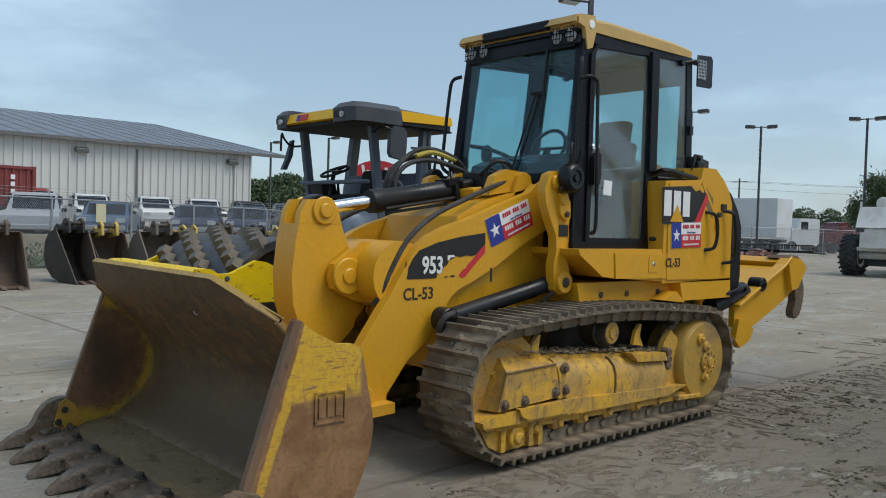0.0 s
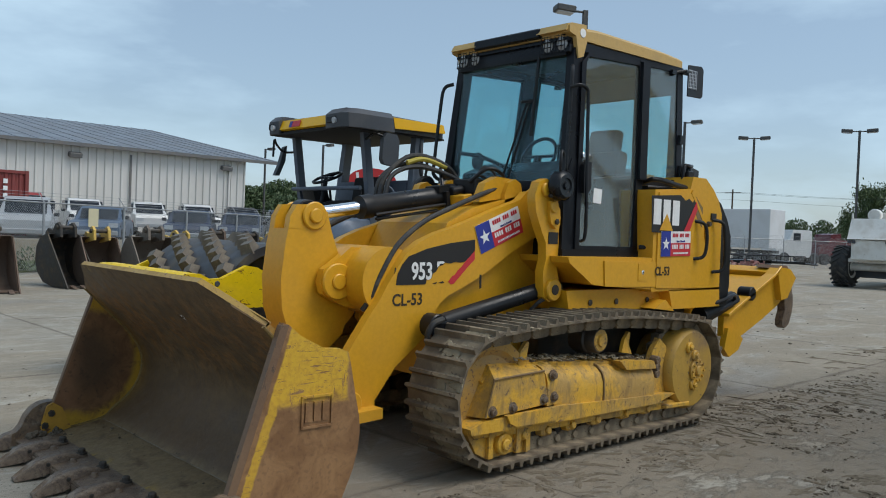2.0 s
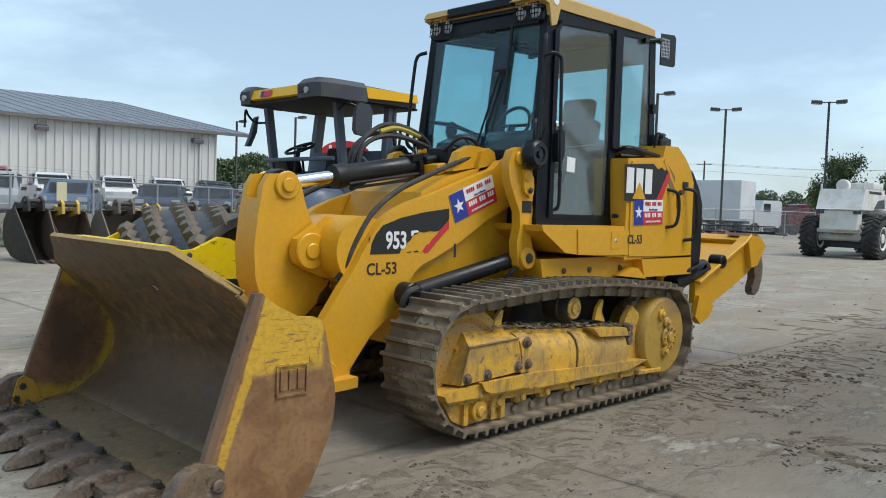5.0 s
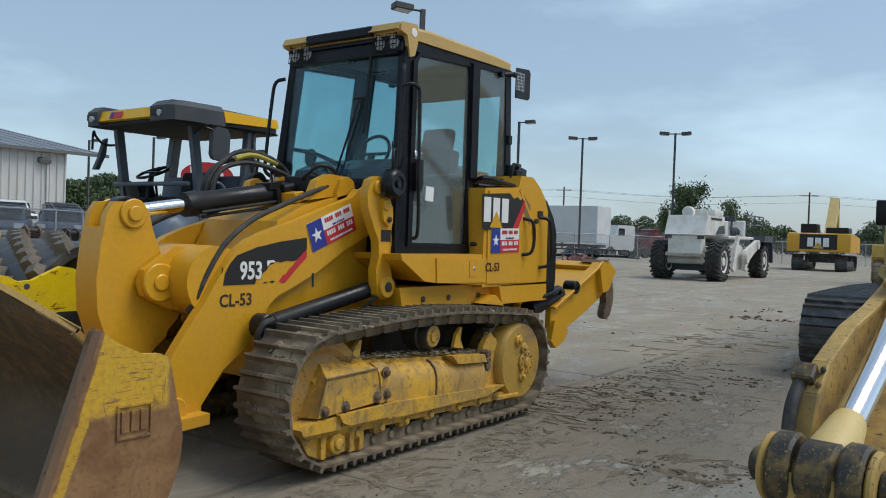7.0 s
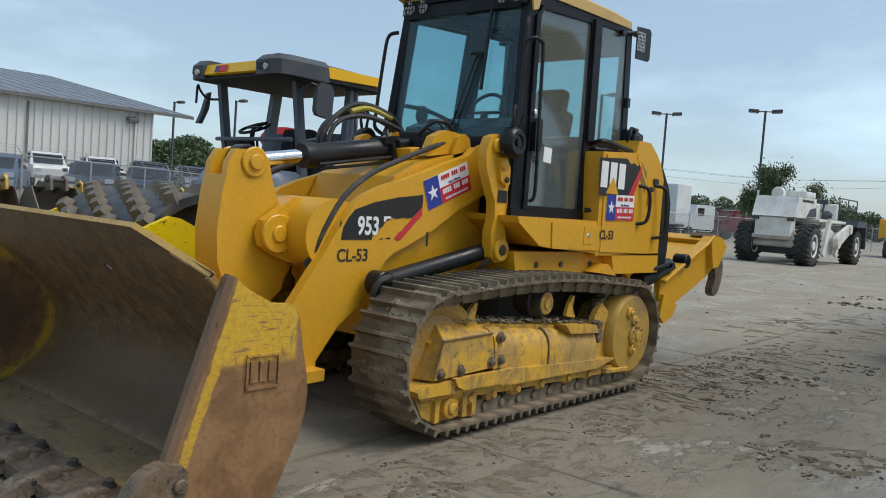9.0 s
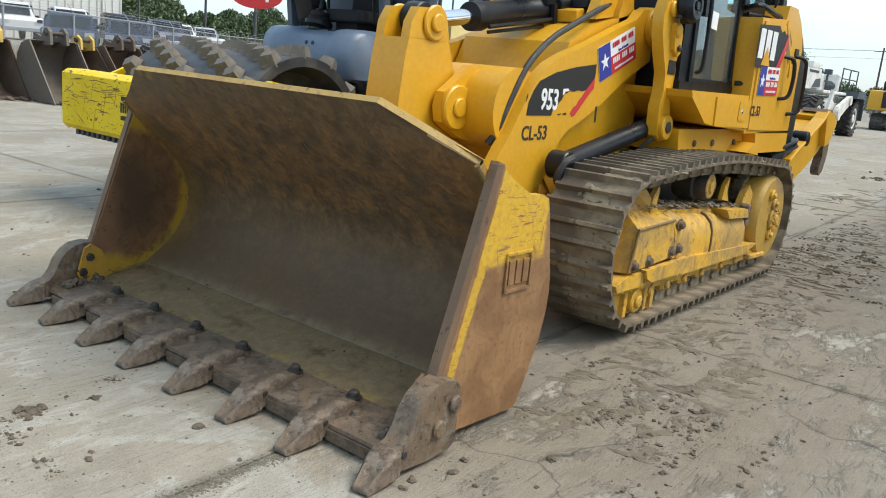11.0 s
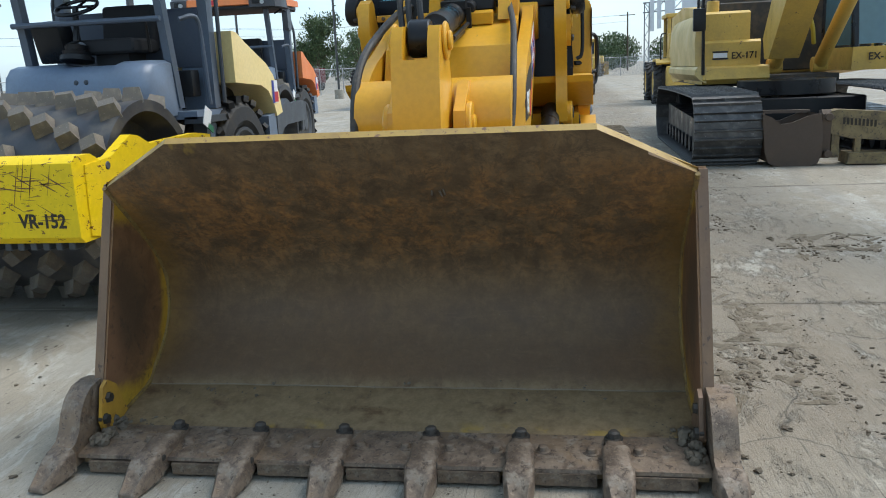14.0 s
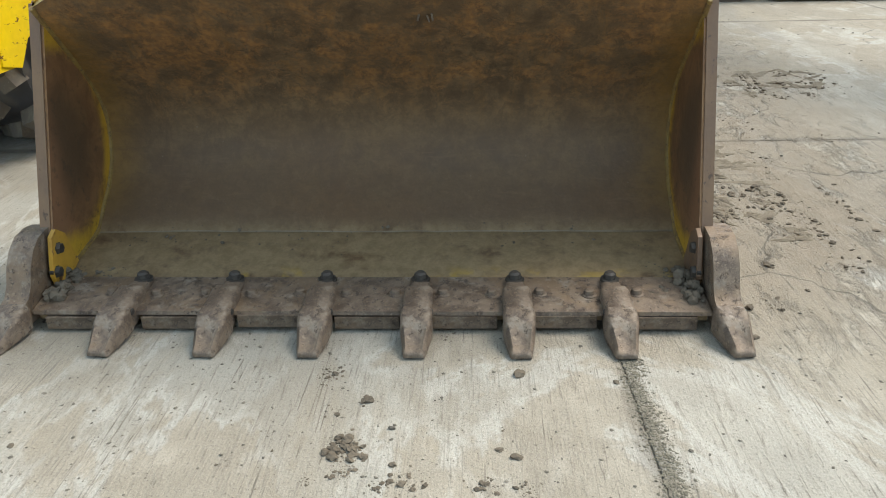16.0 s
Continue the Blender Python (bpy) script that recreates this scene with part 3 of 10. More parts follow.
M_CHEEK = bucket_cheek()
M_WELD = coat("rusty_weld", (0.22, 0.14, 0.035), 0.6, dirt=(0.12, 0.07, 0.035), amount=0.8, scale=14.0, chip=(0.09, 0.055, 0.03), chips=0.5, bump=0.6)
INNER = [(-0.17, 0.062), (-0.02, 0.085), (0.12, 0.110), (0.37, 0.155), (0.455, 0.225), (0.55, 0.300), (0.625, 0.400), (0.655, 0.510), (0.645, 0.610),
         (0.60, 0.705), (0.53, 0.795), (0.44, 0.885), (0.34, 0.985), (0.23, 1.095), (0.15, 1.185), (0.06, 1.290)]
W = 1.225
BREAK = 0.84      # the top lip runs down to the sides from here


def shell(bm, inner=True):
    """The rolled plate: cross sections of the profile at several widths, the top cut off at the corners."""
    cols = [-W, -1.03, -BREAK, -0.4, 0.0, 0.4, BREAK, 1.03, W]
    grid = []
    for y in cols:
        cut = 1.292 if abs(y) <= BREAK else 1.292 - (abs(y) - BREAK) / (W - BREAK) * 0.195
        row = []
        for (x, z), nxt in zip(INNER, INNER[1:] + [None]):
            if z > cut:
                k = (z - cut) / (INNER[-1][1] - INNER[-3][1])
                x, z = x + (z - cut) * 0.96, cut
            row.append((x, y, z))
        grid.append(row)
    th = 0.032
    nrm = []
    for i in range(len(INNER)):
        a, b = INNER[max(0, i - 1)], INNER[min(len(INNER) - 1, i + 1)]
        dx, dz = b[0] - a[0], b[1] - a[1]
        L = math.hypot(dx, dz)
        nrm.append((dz / L * th, -dx / L * th))
    fi = [[bm.verts.new(p) for p in row] for row in grid]
    fo = [[bm.verts.new((p[0] + nrm[i][0], p[1], p[2] + nrm[i][1])) for i, p in enumerate(row)] for row in grid]
    for a, b, flip in ((fi, fi, 0), (fo, fo, 1)):
        for c in range(len(cols) - 1):
            for r in range(len(INNER) - 1):
                q = [a[c][r], a[c + 1][r], a[c + 1][r + 1], a[c][r + 1]]
                f = bm.faces.new(q if not flip else q[::-1])
                f.material_index = flip
    n = len(INNER) - 1
    for c in range(len(cols) - 1):
        bm.faces.new((fi[c][n], fi[c + 1][n], fo[c + 1][n], fo[c][n])).material_index = 2
        bm.faces.new((fi[c][0], fo[c][0], fo[c + 1][0], fi[c + 1][0])).material_index = 0
    for c in (0, len(cols) - 1):
        for r in range(n):
            bm.faces.new((fi[c][r], fi[c][r + 1], fo[c][r + 1], fo[c][r])).material_index = 1
    bmesh.ops.remove_doubles(bm, verts=bm.verts, dist=0.0005)
    return bm


M_FLOORW = coat("scoured_weld", (0.19, 0.15, 0.10), 0.6, 0.1, dirt=(0.14, 0.10, 0.06), amount=0.8, scale=5.0, bump=0.5)
M_EDGE = coat("worn_brown_edge", (0.165, 0.098, 0.058), 0.55, 0.1, dirt=(0.26, 0.16, 0.09), amount=0.8, scale=5.0, chip=(0.10, 0.065, 0.045), chips=0.3, bump=0.35, streak=(1, 1, 0.4))
M_LIP = coat("scuffed_lip_paint", (0.40, 0.25, 0.06), 0.5, dirt=(0.24, 0.15, 0.07), amount=0.7, scale=6.0, chip=(0.17, 0.09, 0.05), chips=0.3)
bucket = part("bucket", shell(B()), [M_BIN, M_BBACK, M_LIP], loader, "wide dented bucket, scoured brown steel inside", smooth=24)
SIDE = [(0.315, 1.115), (0.345, 1.105), (0.42, 1.045), (0.57, 0.972), (0.665, 0.965), (0.715, 0.945), (0.735, 0.88), (0.775, 0.70), (0.80, 0.60), (0.81, 0.52), (0.80, 0.42),
        (0.77, 0.31), (0.71, 0.18), (0.64, 0.045), (0.61, 0.022), (0.13, 0.045), (0.02, 0.06), (-0.02, 0.12), (0.035, 0.29), (0.17, 0.68)]
for s in (-1, 1):
    sp_ = part("side_plate", bev(prism(B(), SIDE, s * 1.262, s * 1.220), 0.006), [M_BSIDE, M_CHEEK], bucket, "side plate, yellow paint worn to rust")
    for f in sp_.data.polygons:
        if f.normal.y * s < -0.7:
            f.material_index = 1
    edge = bev(prism(B(), [(0.30, 1.105), (0.345, 1.105), (0.075, 0.29), (0.03, 0.29)], s * 1.268, s * 1.228), 0.006)
    part("side_cutter_edge", edge, M_EDGE, bucket, "worn brown side edge")
    # corner seam of old yellow paint inside, and its bolt heads
    bm = B()
    tube(bm, [(INNER[i][0] - 0.003, s * (1.219 + random.uniform(-0.002, 0.003)), INNER[i][1] + 0.003) for i in range(2, 14)], 0.011, 8)
    part("corner_weld", bm, M_WELD, bucket, "yellow weld seam along the inside corner")
    bm = B()
    for x, z in ((0.02, 0.235), (-0.02, 0.155)):
        lathe(bm, (x, s * 1.222, z), (x, s * 1.19, z), [(0, 0.032), (0.5, 0.032), (0.55, 0.022), (1, 0.020)], 6)
    part_each("bolt_head", bm, M_STEELD, bucket)
    gus = bev(prism(B(), [(-0.03, 0.095), (0.07, 0.095), (0.15, 0.125), (0.09, 0.27), (0.03, 0.31), (-0.01, 0.29), (-0.05, 0.15)], s * 1.221, s * 1.205), 0.003)
    part("corner_gusset", gus, M_BBACK if s > 0 else M_EDGE, bucket, "chipped yellow corner plate" if s > 0 else "rust-brown corner plate")
    bm = B()
    for _ in range(46):
        bmesh.ops.create_icosphere(bm, subdivisions=1, radius=random.uniform(0.008, 0.024), matrix=pose(random.uniform(-0.14, 0.10), s * random.uniform(1.15, 1.215), 0.092 + random.uniform(0, 0.05) * random.random(), random.uniform(0, 90), random.uniform(0, 90), 0))
    part("caked_soil", bm, M_MUD, bucket, "soil caked in the corner")["kind"] = "stuff"

# weld bead along the floor's crease
part("floor_weld", tube(B(), [(0.372 + random.uniform(-0.003, 0.003), -1.215 + 0.09 * i, 0.156 + random.uniform(-0.002, 0.002)) for i in range(28)], 0.004, 6), M_FLOORW, bucket, "pale weld bead across the floor")
# cutting edge, wear segments, teeth
part("cutting_edge", bev(prism(B(), [(0.045, 0.060), (0.045, 0.101), (-0.115, 0.092), (-0.196, 0.080), (-0.200, 0.066), (-0.10, 0.045)], -1.232, 1.232), 0.004), M_TOOTH, bucket)
TEETH = [-1.2425 + 0.355 * i for i in range(8)]
SEG = None
for a, b in zip(TEETH, TEETH[1:]):
    if SEG is None:
        SEG = part("edge_segment", bev(prism(B(), [(-0.204, 0.014), (-0.207, 0.062), (-0.12, 0.060), (-0.12, 0.014)], -0.116, 0.116), 0.004), M_TOOTH, bucket)
        SEG.matrix_basis = pose(0, (a + b) / 2, 0)
    else:
        piece("edge_segment", SEG.data, bucket, pose(random.uniform(-0.003, 0.003), (a + b) / 2, random.uniform(-0.002, 0.002), 0, random.uniform(-2, 2), 0))


def loft(bm, rows, caps=True):
    """Joins rings of equal length."""
    rows = [[bm.verts.new(p) for p in r] for r in rows]
    n = len(rows[0])
    for a, b in zip(rows, rows[1:]):
        for i in range(n):
            bm.faces.new((a[i], a[(i + 1) % n], b[(i + 1) % n], b[i]))
    if caps:
        bm.faces.new(rows[0])
        bm.faces.new(rows[-1][::-1])
    return bm


def tip_mesh():
    """A worn digging tip with a scooped top."""
    secs = [(-0.231, 0.056, 0.022, 0.119, 0.0), (-0.262, 0.057, 0.020, 0.113, 0.0), (-0.295, 0.054, 0.016, 0.096, 0.001), (-0.315, 0.050, 0.013, 0.083, 0.009), (-0.345, 0.045, 0.009, 0.062, 0.015), (-0.372, 0.040, 0.006, 0.043, 0.011), (-0.390, 0.037, 0.005, 0.029, 0.002), (-0.397, 0.034, 0.008, 0.022, 0.0)]
    rows = []
    for x, w, z0, z1, dip in secs:
        c = min(0.014, (z1 - z0) * 0.35)
        rows.append([(x, -w, z0), (x, w, z0), (x, w, z1 - c), (x, w - c * 0.8, z1), (x, w * 0.48, z1 - dip), (x, -w * 0.48, z1 - dip), (x, -w + c * 0.8, z1), (x, -w, z1 - c)])
    return bev(loft(B(), rows), 0.004)


def adapter_mesh():
    """The strap that holds the tip on the edge: a block that narrows to a bolted tongue."""
    secs = [(-0.234, 0.050, 0.028, 0.114), (-0.20, 0.052, 0.032, 0.122), (-0.16, 0.052, 0.045, 0.128), (-0.115, 0.053, 0.060, 0.136), (-0.096, 0.050, 0.070, 0.134), (-0.092, 0.040, 0.074, 0.126), (-0.04, 0.036, 0.080, 0.122), (0.004, 0.032, 0.088, 0.118), (0.022, 0.024, 0.092, 0.112)]
    rows = []
    for x, w, z0, z1 in secs:
        c = min(0.012, (z1 - z0) * 0.3)
        rows.append([(x, -w, z0), (x, w, z0), (x, w, z1 - c), (x, w - c, z1), (x, -w + c, z1), (x, -w, z1 - c)])
    return bev(loft(B(), rows), 0.004)


def adapter_bolt():
    return lathe(B(), (-0.008, 0, 0.112), (-0.008, 0, 0.150), [(0, 0.036), (0.28, 0.036), (0.3, 0.024), (0.8, 0.023), (1, 0.014)], 8)


def side_bolt():
    return lathe(B(), (-0.085, 0, 0.085), (-0.085, 0, 0.116), [(0, 0.030), (0.3, 0.030), (0.4, 0.022), (0.9, 0.018), (1, 0.008)], 10)


TIP, ADP, BLT, SBT, PIN = (None,) * 5
for k, y in enumerate(TEETH[1:-1]):
    skew = random.uniform(-1.2, 1.2) - y * (7.0 if y > 0 else 2.5)
    at = pose(0, y - 0.008, 0, 0, 0, skew)
    if TIP is None:
        tth = part("tooth", tip_mesh(), M_TOOTH, bucket, "worn brown steel digging tooth with a scooped tip", smooth=50)
        adp = part("adapter", adapter_mesh(), M_TOOTH, tth, smooth=50)
        blt = part("adapter_bolt", adapter_bolt(), M_STEELD, adp)
        sbt = part("side_bolt", side_bolt(), M_TOOTH, adp)
        pin_ = part("tooth_pin", rcyl(B(), (-0.213, -0.056, 0.088), (-0.213, 0.056, 0.088), 0.013, 8, 0.003), M_STEELD, tth)
        TIP, ADP, BLT, SBT, PIN = tth.data, adp.data, blt.data, sbt.data, pin_.data
        sbt.matrix_basis = pose(0, 0.088, 0)
        tth.matrix_basis = at
    else:
        tth = piece("tooth", TIP, bucket, at)
        tth["label"] = "worn brown steel digging tooth with a scooped tip"
        adp = piece("adapter", ADP, tth)
        piece("adapter_bolt", BLT, adp)
        piece("side_bolt", SBT, adp, pose(0, 0.088, 0))
        piece("tooth_pin", PIN, tth)
    piece("side_bolt", SBT, adp, pose(0.004, -0.086, 0))
for s in (-1, 1):
    bm = B()
    body = [(0.11, 0.05), (0.12, 0.27), (0.09, 0.305), (0.03, 0.315), (-0.04, 0.308), (-0.095, 0.275), (-0.135, 0.225), (-0.16, 0.165), (-0.19, 0.128), (-0.236, 0.112), (-0.236, 0.034), (-0.05, 0.022), (0.08, 0.030)]
    prism(bm, body, s * 1.236, s * 1.328)
    bev(bm, 0.016, 3)
    ct = part("corner_tooth", bm, M_TOOTH, bucket, "rust-brown corner shroud bolted to the side plate")
    piece("corner_tip", TIP, ct, pose(0.0, s * 1.272, 0.0, 0, 0, -s * 8) @ Matrix.Translation((0.015, s * -0.022, 0)))
    part("tooth_pin", rcyl(B(), (-0.19, s * 1.32, 0.095), (-0.19, s * 1.336, 0.095), 0.016, 8, 0.003), M_STEELD, ct)
    bm = B()
    rcyl(bm, (0.085, s * 1.322, 0.215), (0.085, s * 1.345, 0.215), 0.034, 14)
    rcyl(bm, (0.0, s * 1.322, 0.135), (0.0, s * 1.345, 0.135), 0.036, 14)
    part_each("bolt_head", bm, M_TOOTH, ct)
# two bright scuffs high in the bucket
bm = B()
for y, dz, tilt in ((-0.185, 0.0, 12), (-0.222, -0.004, -10), (-0.236, 0.002, -4)):
    box(bm, (0.281, y, 1.040 + dz), (0.003, 0.007, 0.040), (tilt, -45, 0))
part_each("bright_scuff", bm, M_CHROME, bucket)
# raised makers' plate on the near side plate, drawn as plain bars
bm = B()
m = on_left(0.528, -1.262, 0.655)
for pts in (rect(0, 0.078, 0.19, 0.012), rect(0, -0.078, 0.19, 0.012), rect(-0.09, 0, 0.012, 0.15), rect(0.09, 0, 0.012, 0.15)):
    sheet(bm, pts, m, 0.010)
plate = part("cast_plate", bev(bm, 0.002), M_BSIDE, bucket, "raised weld-on plate with worn block shapes")
bm = B()
for pts in (rect(-0.052, 0, 0.040, 0.10), rect(0.0, 0, 0.040, 0.10), rect(0.052, 0, 0.040, 0.10)):
    sheet(bm, pts, m, 0.009)
part_each("raised_bar", bev(bm, 0.002), M_BSIDE, plate)

# -- tracks


def loop_places(x0, z0, r0, x1, z1, r1, n, sag=0.0):
    """n even places round a belt over two wheels: (x, z, angle), wheel 0 in front, the bottom run first."""
    pts = []
    L = x1 - x0
    steps = 400
    for i in range(steps):
        k = i / steps
        pts.append((x0 + L * k, (z0 - r0) + ((z1 - r1) - (z0 - r0)) * k))
    for i in range(steps):
        a = -math.pi / 2 + math.pi * i / steps
        pts.append((x1 + r1 * math.cos(a), z1 + r1 * math.sin(a)))
    for i in range(steps):
        k = i / steps
        pts.append((x1 - L * k, (z1 + r1) + ((z0 + r0) - (z1 + r1)) * k + sag * math.sin(math.pi * k)))
    for i in range(steps):
        a = math.pi / 2 + math.pi * i / steps
        pts.append((x0 + r0 * math.cos(a), z0 + r0 * math.sin(a)))
    cum = [0.0]
    for a, b in zip(pts, pts[1:] + pts[:1]):
        cum.append(cum[-1] + math.hypot(b[0] - a[0], b[1] - a[1]))
    out, j = [], 0
    for i in range(n):
        d = cum[-1] * i / n
        while cum[j + 1] < d:
            j += 1
        a, b = pts[j], pts[(j + 1) % len(pts)]
        out.append((a[0], a[1], math.degrees(math.atan2(b[1] - a[1], b[0] - a[0]))))
    return out, cum[-1] / n


def shoe_mesh(width, pitch, grouser=0.036, ribs=(0.40, -0.12)):
    """A track plate: its outer side is local -z, the run along x."""
    bm = B()
    h = width / 2
    q = pitch * 0.54
    prof = [(-q, 0.0), (-q * 0.85, -0.016), (q * 0.8, -0.016)]
    prof = [(-q, 0.004), (-q, -0.010)]
    for rb in sorted(ribs):
        c = rb * pitch
        prof += [(c - 0.020, -0.014), (c - 0.010, -0.014 - grouser), (c + 0.010, -0.014 - grouser), (c + 0.020, -0.014)]
    prof += [(q, -0.010), (q, 0.004)]
    prism(bm, prof, -h, h)
    bev(bm, 0.003)
    return bm


def link_mesh(pitch):
    bm = B()
    for s in (-1, 1):
        prism(bm, [(-pitch * 0.55, 0.005), (pitch * 0.55, 0.005), (pitch * 0.6, 0.05), (pitch * 0.4, 0.095), (-pitch * 0.3, 0.095), (-pitch * 0.55, 0.06)], s * 0.075, s * 0.115)
        rcyl(bm, (pitch * 0.45, s * 0.115, 0.048), (pitch * 0.45, s * 0.135, 0.048), 0.028, 10, 0.004)
    cyl(bm, (pitch * 0.45, -0.08, 0.048), (pitch * 0.45, 0.08, 0.048), 0.03, 10)
    return bm


IDX, IDZ, IDR = 2.10, 0.515, 0.468
SPX, SPZ, SPR = 4.475, 0.505, 0.458
TY = 0.90
M_MUDPALE = coat("pale_dry_mud", (0.22, 0.185, 0.125), 0.95, dirt=(0.32, 0.28, 0.20), amount=0.8, scale=18.0, bump=0.8, spec=0.2)
M_WORNRIM = coat("worn_rusty_edge", (0.16, 0.10, 0.045), 0.6, 0.1, dirt=(0.36, 0.22, 0.05), amount=0.7, scale=14.0, bump=0.4)
M_DRIVE = coat("dirty_drive_paint", (0.42, 0.25, 0.04), 0.6, dirt=(0.22, 0.145, 0.075), amount=0.95, scale=3.0, chip=(0.14, 0.09, 0.05), chips=0.25, bump=0.35)
for s in (-1, 1):
    side = "near" if s < 0 else "far"
    # frame, guards and cover
    bm = B()
    prism(bm, [(2.10, 0.70), (2.30, 0.715), (2.62, 0.70), (3.88, 0.61), (4.12, 0.55), (4.12, 0.40), (3.95, 0.33), (3.2, 0.36), (2.7, 0.395), (2.15, 0.425), (2.05, 0.45), (2.0, 0.62)], s * 0.74, s * 1.0)
    bev(bm, 0.02, 2)
    tf = part("track_frame", bm, M_YELD, loader, "dusty yellow track frame with bolted guards")
    bm = B()
    rings = []
    for y, pts in ((1.112, [(2.008, 0.643), (2.50, 0.659), (2.56, 0.43), (1.935, 0.404)]),
                   (0.985, [(2.07, 0.724), (2.48, 0.713), (2.56, 0.43), (1.90, 0.40)]),
                   (0.800, [(2.07, 0.724), (2.48, 0.713), (2.56, 0.43), (1.90, 0.40)])):
        rings.append([bm.verts.new((x, s * y, z)) for x, z in pts])
    for a, b in zip(rings, rings[1:]):
        for i in range(4):
            bm.faces.new((a[i], a[(i + 1) % 4], b[(i + 1) % 4], b[i]))
    bm.faces.new(rings[0])
    bm.faces.new(rings[-1][::-1])
    fg = part("front_guard", bev(bm, 0.010, 2), M_YELD, tf, "bent yellow guard plate, paint scuffed along its top")
    part("guard_rim", tube(B(), [(2.0, s * 1.112, 0.648), (2.25, s * 1.114, 0.656), (2.50, s * 1.112, 0.664)], 0.009, 6), M_WORNRIM, fg, "bare brown bent edge")
    part("guard_rim", tube(B(), [(1.935, s * 1.112, 0.41), (2.005, s * 1.114, 0.646)], 0.008, 6), M_WORNRIM, fg)
    # strap and two rounded covers, swept along the frame
    sect = [(1.095, -0.02), (1.098, 0.06), (1.095, 0.13), (1.075, 0.185), (1.03, 0.225), (0.96, 0.250), (0.80, 0.258), (0.80, -0.02)]

    def swept(rows, grow):
        bm2, prev2 = B(), None
        for x, z0, k in rows:
            cur2 = [bm2.verts.new((x, s * (py + grow), z0 + pz * k + (grow if pz > 0.1 else 0))) for py, pz in sect]
            if prev2:
                for i in range(len(sect)):
                    j = (i + 1) % len(sect)
                    bm2.faces.new((prev2[i], prev2[j], cur2[j], cur2[i]))
            else:
                bm2.faces.new(cur2)
            prev2 = cur2
        bm2.faces.new(prev2[::-1])
        return bev(bm2, 0.006)
    part("guard_strap", swept([(2.545, 0.432, 1.0), (2.652, 0.440, 1.0)], 0.016), M_YELD, tf)
    part("recoil_cover", swept([(2.64, 0.425, 1.05), (2.95, 0.40, 1.06), (3.215, 0.375, 1.06)], 0.0), M_YELD, tf, "rounded yellow housing")
    part("rear_cover", swept([(3.225, 0.372, 1.08), (3.6, 0.358, 1.02), (3.90, 0.348, 0.98)], 0.006), M_YELD, tf)
    part("cover_seam", swept([(3.212, 0.374, 1.08), (3.226, 0.374, 1.08)], 0.010), M_WORNRIM, tf, "rusty seam between the covers")
    part("top_pad", bev(prism(B(), [(3.41, 0.655), (3.49, 0.585), (3.90, 0.560), (3.87, 0.625)], s * 0.93, s * 1.112), 0.010, 2), M_YELD, tf)
    part("cover_flange", bev(prism(B(), [(1.79, 0.352), (1.93, 0.388), (2.78, 0.396), (4.19, 0.332), (3.92, 0.275), (2.80, 0.287), (1.805, 0.312)], s * 0.90, s * 1.122), 0.010, 2), M_YELD, tf)
    part("oval_pad", bev(prism(B(), [(2.106, 0.405), (2.753, 0.408), (2.622, 0.315), (2.207, 0.322), (2.142, 0.349)], s * 1.11, s * 1.146), 0.010, 2), M_YELD, tf)
    part("lower_rail", bev(prism(B(), [(1.83, 0.315), (2.5, 0.305), (3.95, 0.280), (4.25, 0.26), (4.28, 0.20), (3.95, 0.208), (2.55, 0.238), (1.88, 0.272)], s * 0.95, s * 1.075), 0.008), M_YELD, tf)
    for x, z, k in ((2.44, 0.70, 0.8), (2.86, 0.665, 1.1), (3.66, 0.635, 1.0)):
        part("mud_cake", bev(prism(B(), [(x - 0.18 * k, z - 0.03), (x - 0.10 * k, z + 0.025 * k), (x + 0.02, z + 0.038 * k), (x + 0.13 * k, z + 0.015), (x + 0.20 * k, z - 0.04)], s * 0.80, s * (0.96 + 0.02 * k)), 0.014, 2), M_MUD, tf)
    bm = B()
    prism(bm, [(3.98, 0.70), (4.065, 0.785), (4.168, 0.715), (4.19, 0.62), (4.33, 0.40), (4.44, 0.22), (4.08, 0.235), (3.95, 0.33), (3.93, 0.60)], s * 0.98, s * 1.03)
    rb = part("rear_bracket", bev(bm, 0.006), M_YELD, tf)
    for z in (0.62, 0.565, 0.51):
        part("bracket_bolt", rcyl(B(), (3.965, s * 1.02, z), (3.965, s * 1.095, z - 0.005), 0.036, 10), M_TOOTH, rb)
    part("bracket_shelf", bev(box(B(), (4.24, s * 1.045, 0.225), (0.36, 0.16, 0.035), (0, 2, 0)), 0.006), M_YELD, rb)
    # bolts in their washers
    for x, z in ((1.996, 0.44), (2.191, 0.444), (2.504, 0.466), (2.615, 0.472), (2.60, 0.625)):
        part("guard_bolt", lathe(B(), (x, s * 1.105, z), (x, s * 1.142, z), [(0, 0.040), (0.25, 0.040), (0.28, 0.026), (0.85, 0.024), (1, 0.014)], 12), M_TOOTH, tf)
    # dirt lying on the frame
    bm = B()
    for _ in range(700):
        x = random.uniform(2.3, 4.05)
        bmesh.ops.create_icosphere(bm, subdivisions=1, radius=0.004 + 0.016 * random.random() ** 3, matrix=pose(x, s * random.uniform(0.80, 1.04), random.uniform(0.735, 0.760) - (x - 2.3) * 0.07, 0, 0, random.uniform(0, 90)) @ Matrix.Diagonal((1.6, 1.1, 0.45, 1)))
    part("caked_dirt", bm, M_MUDPALE, tf, "dried mud lying on the frame")["kind"] = "stuff"
    # lugs on the top
    bm = B()
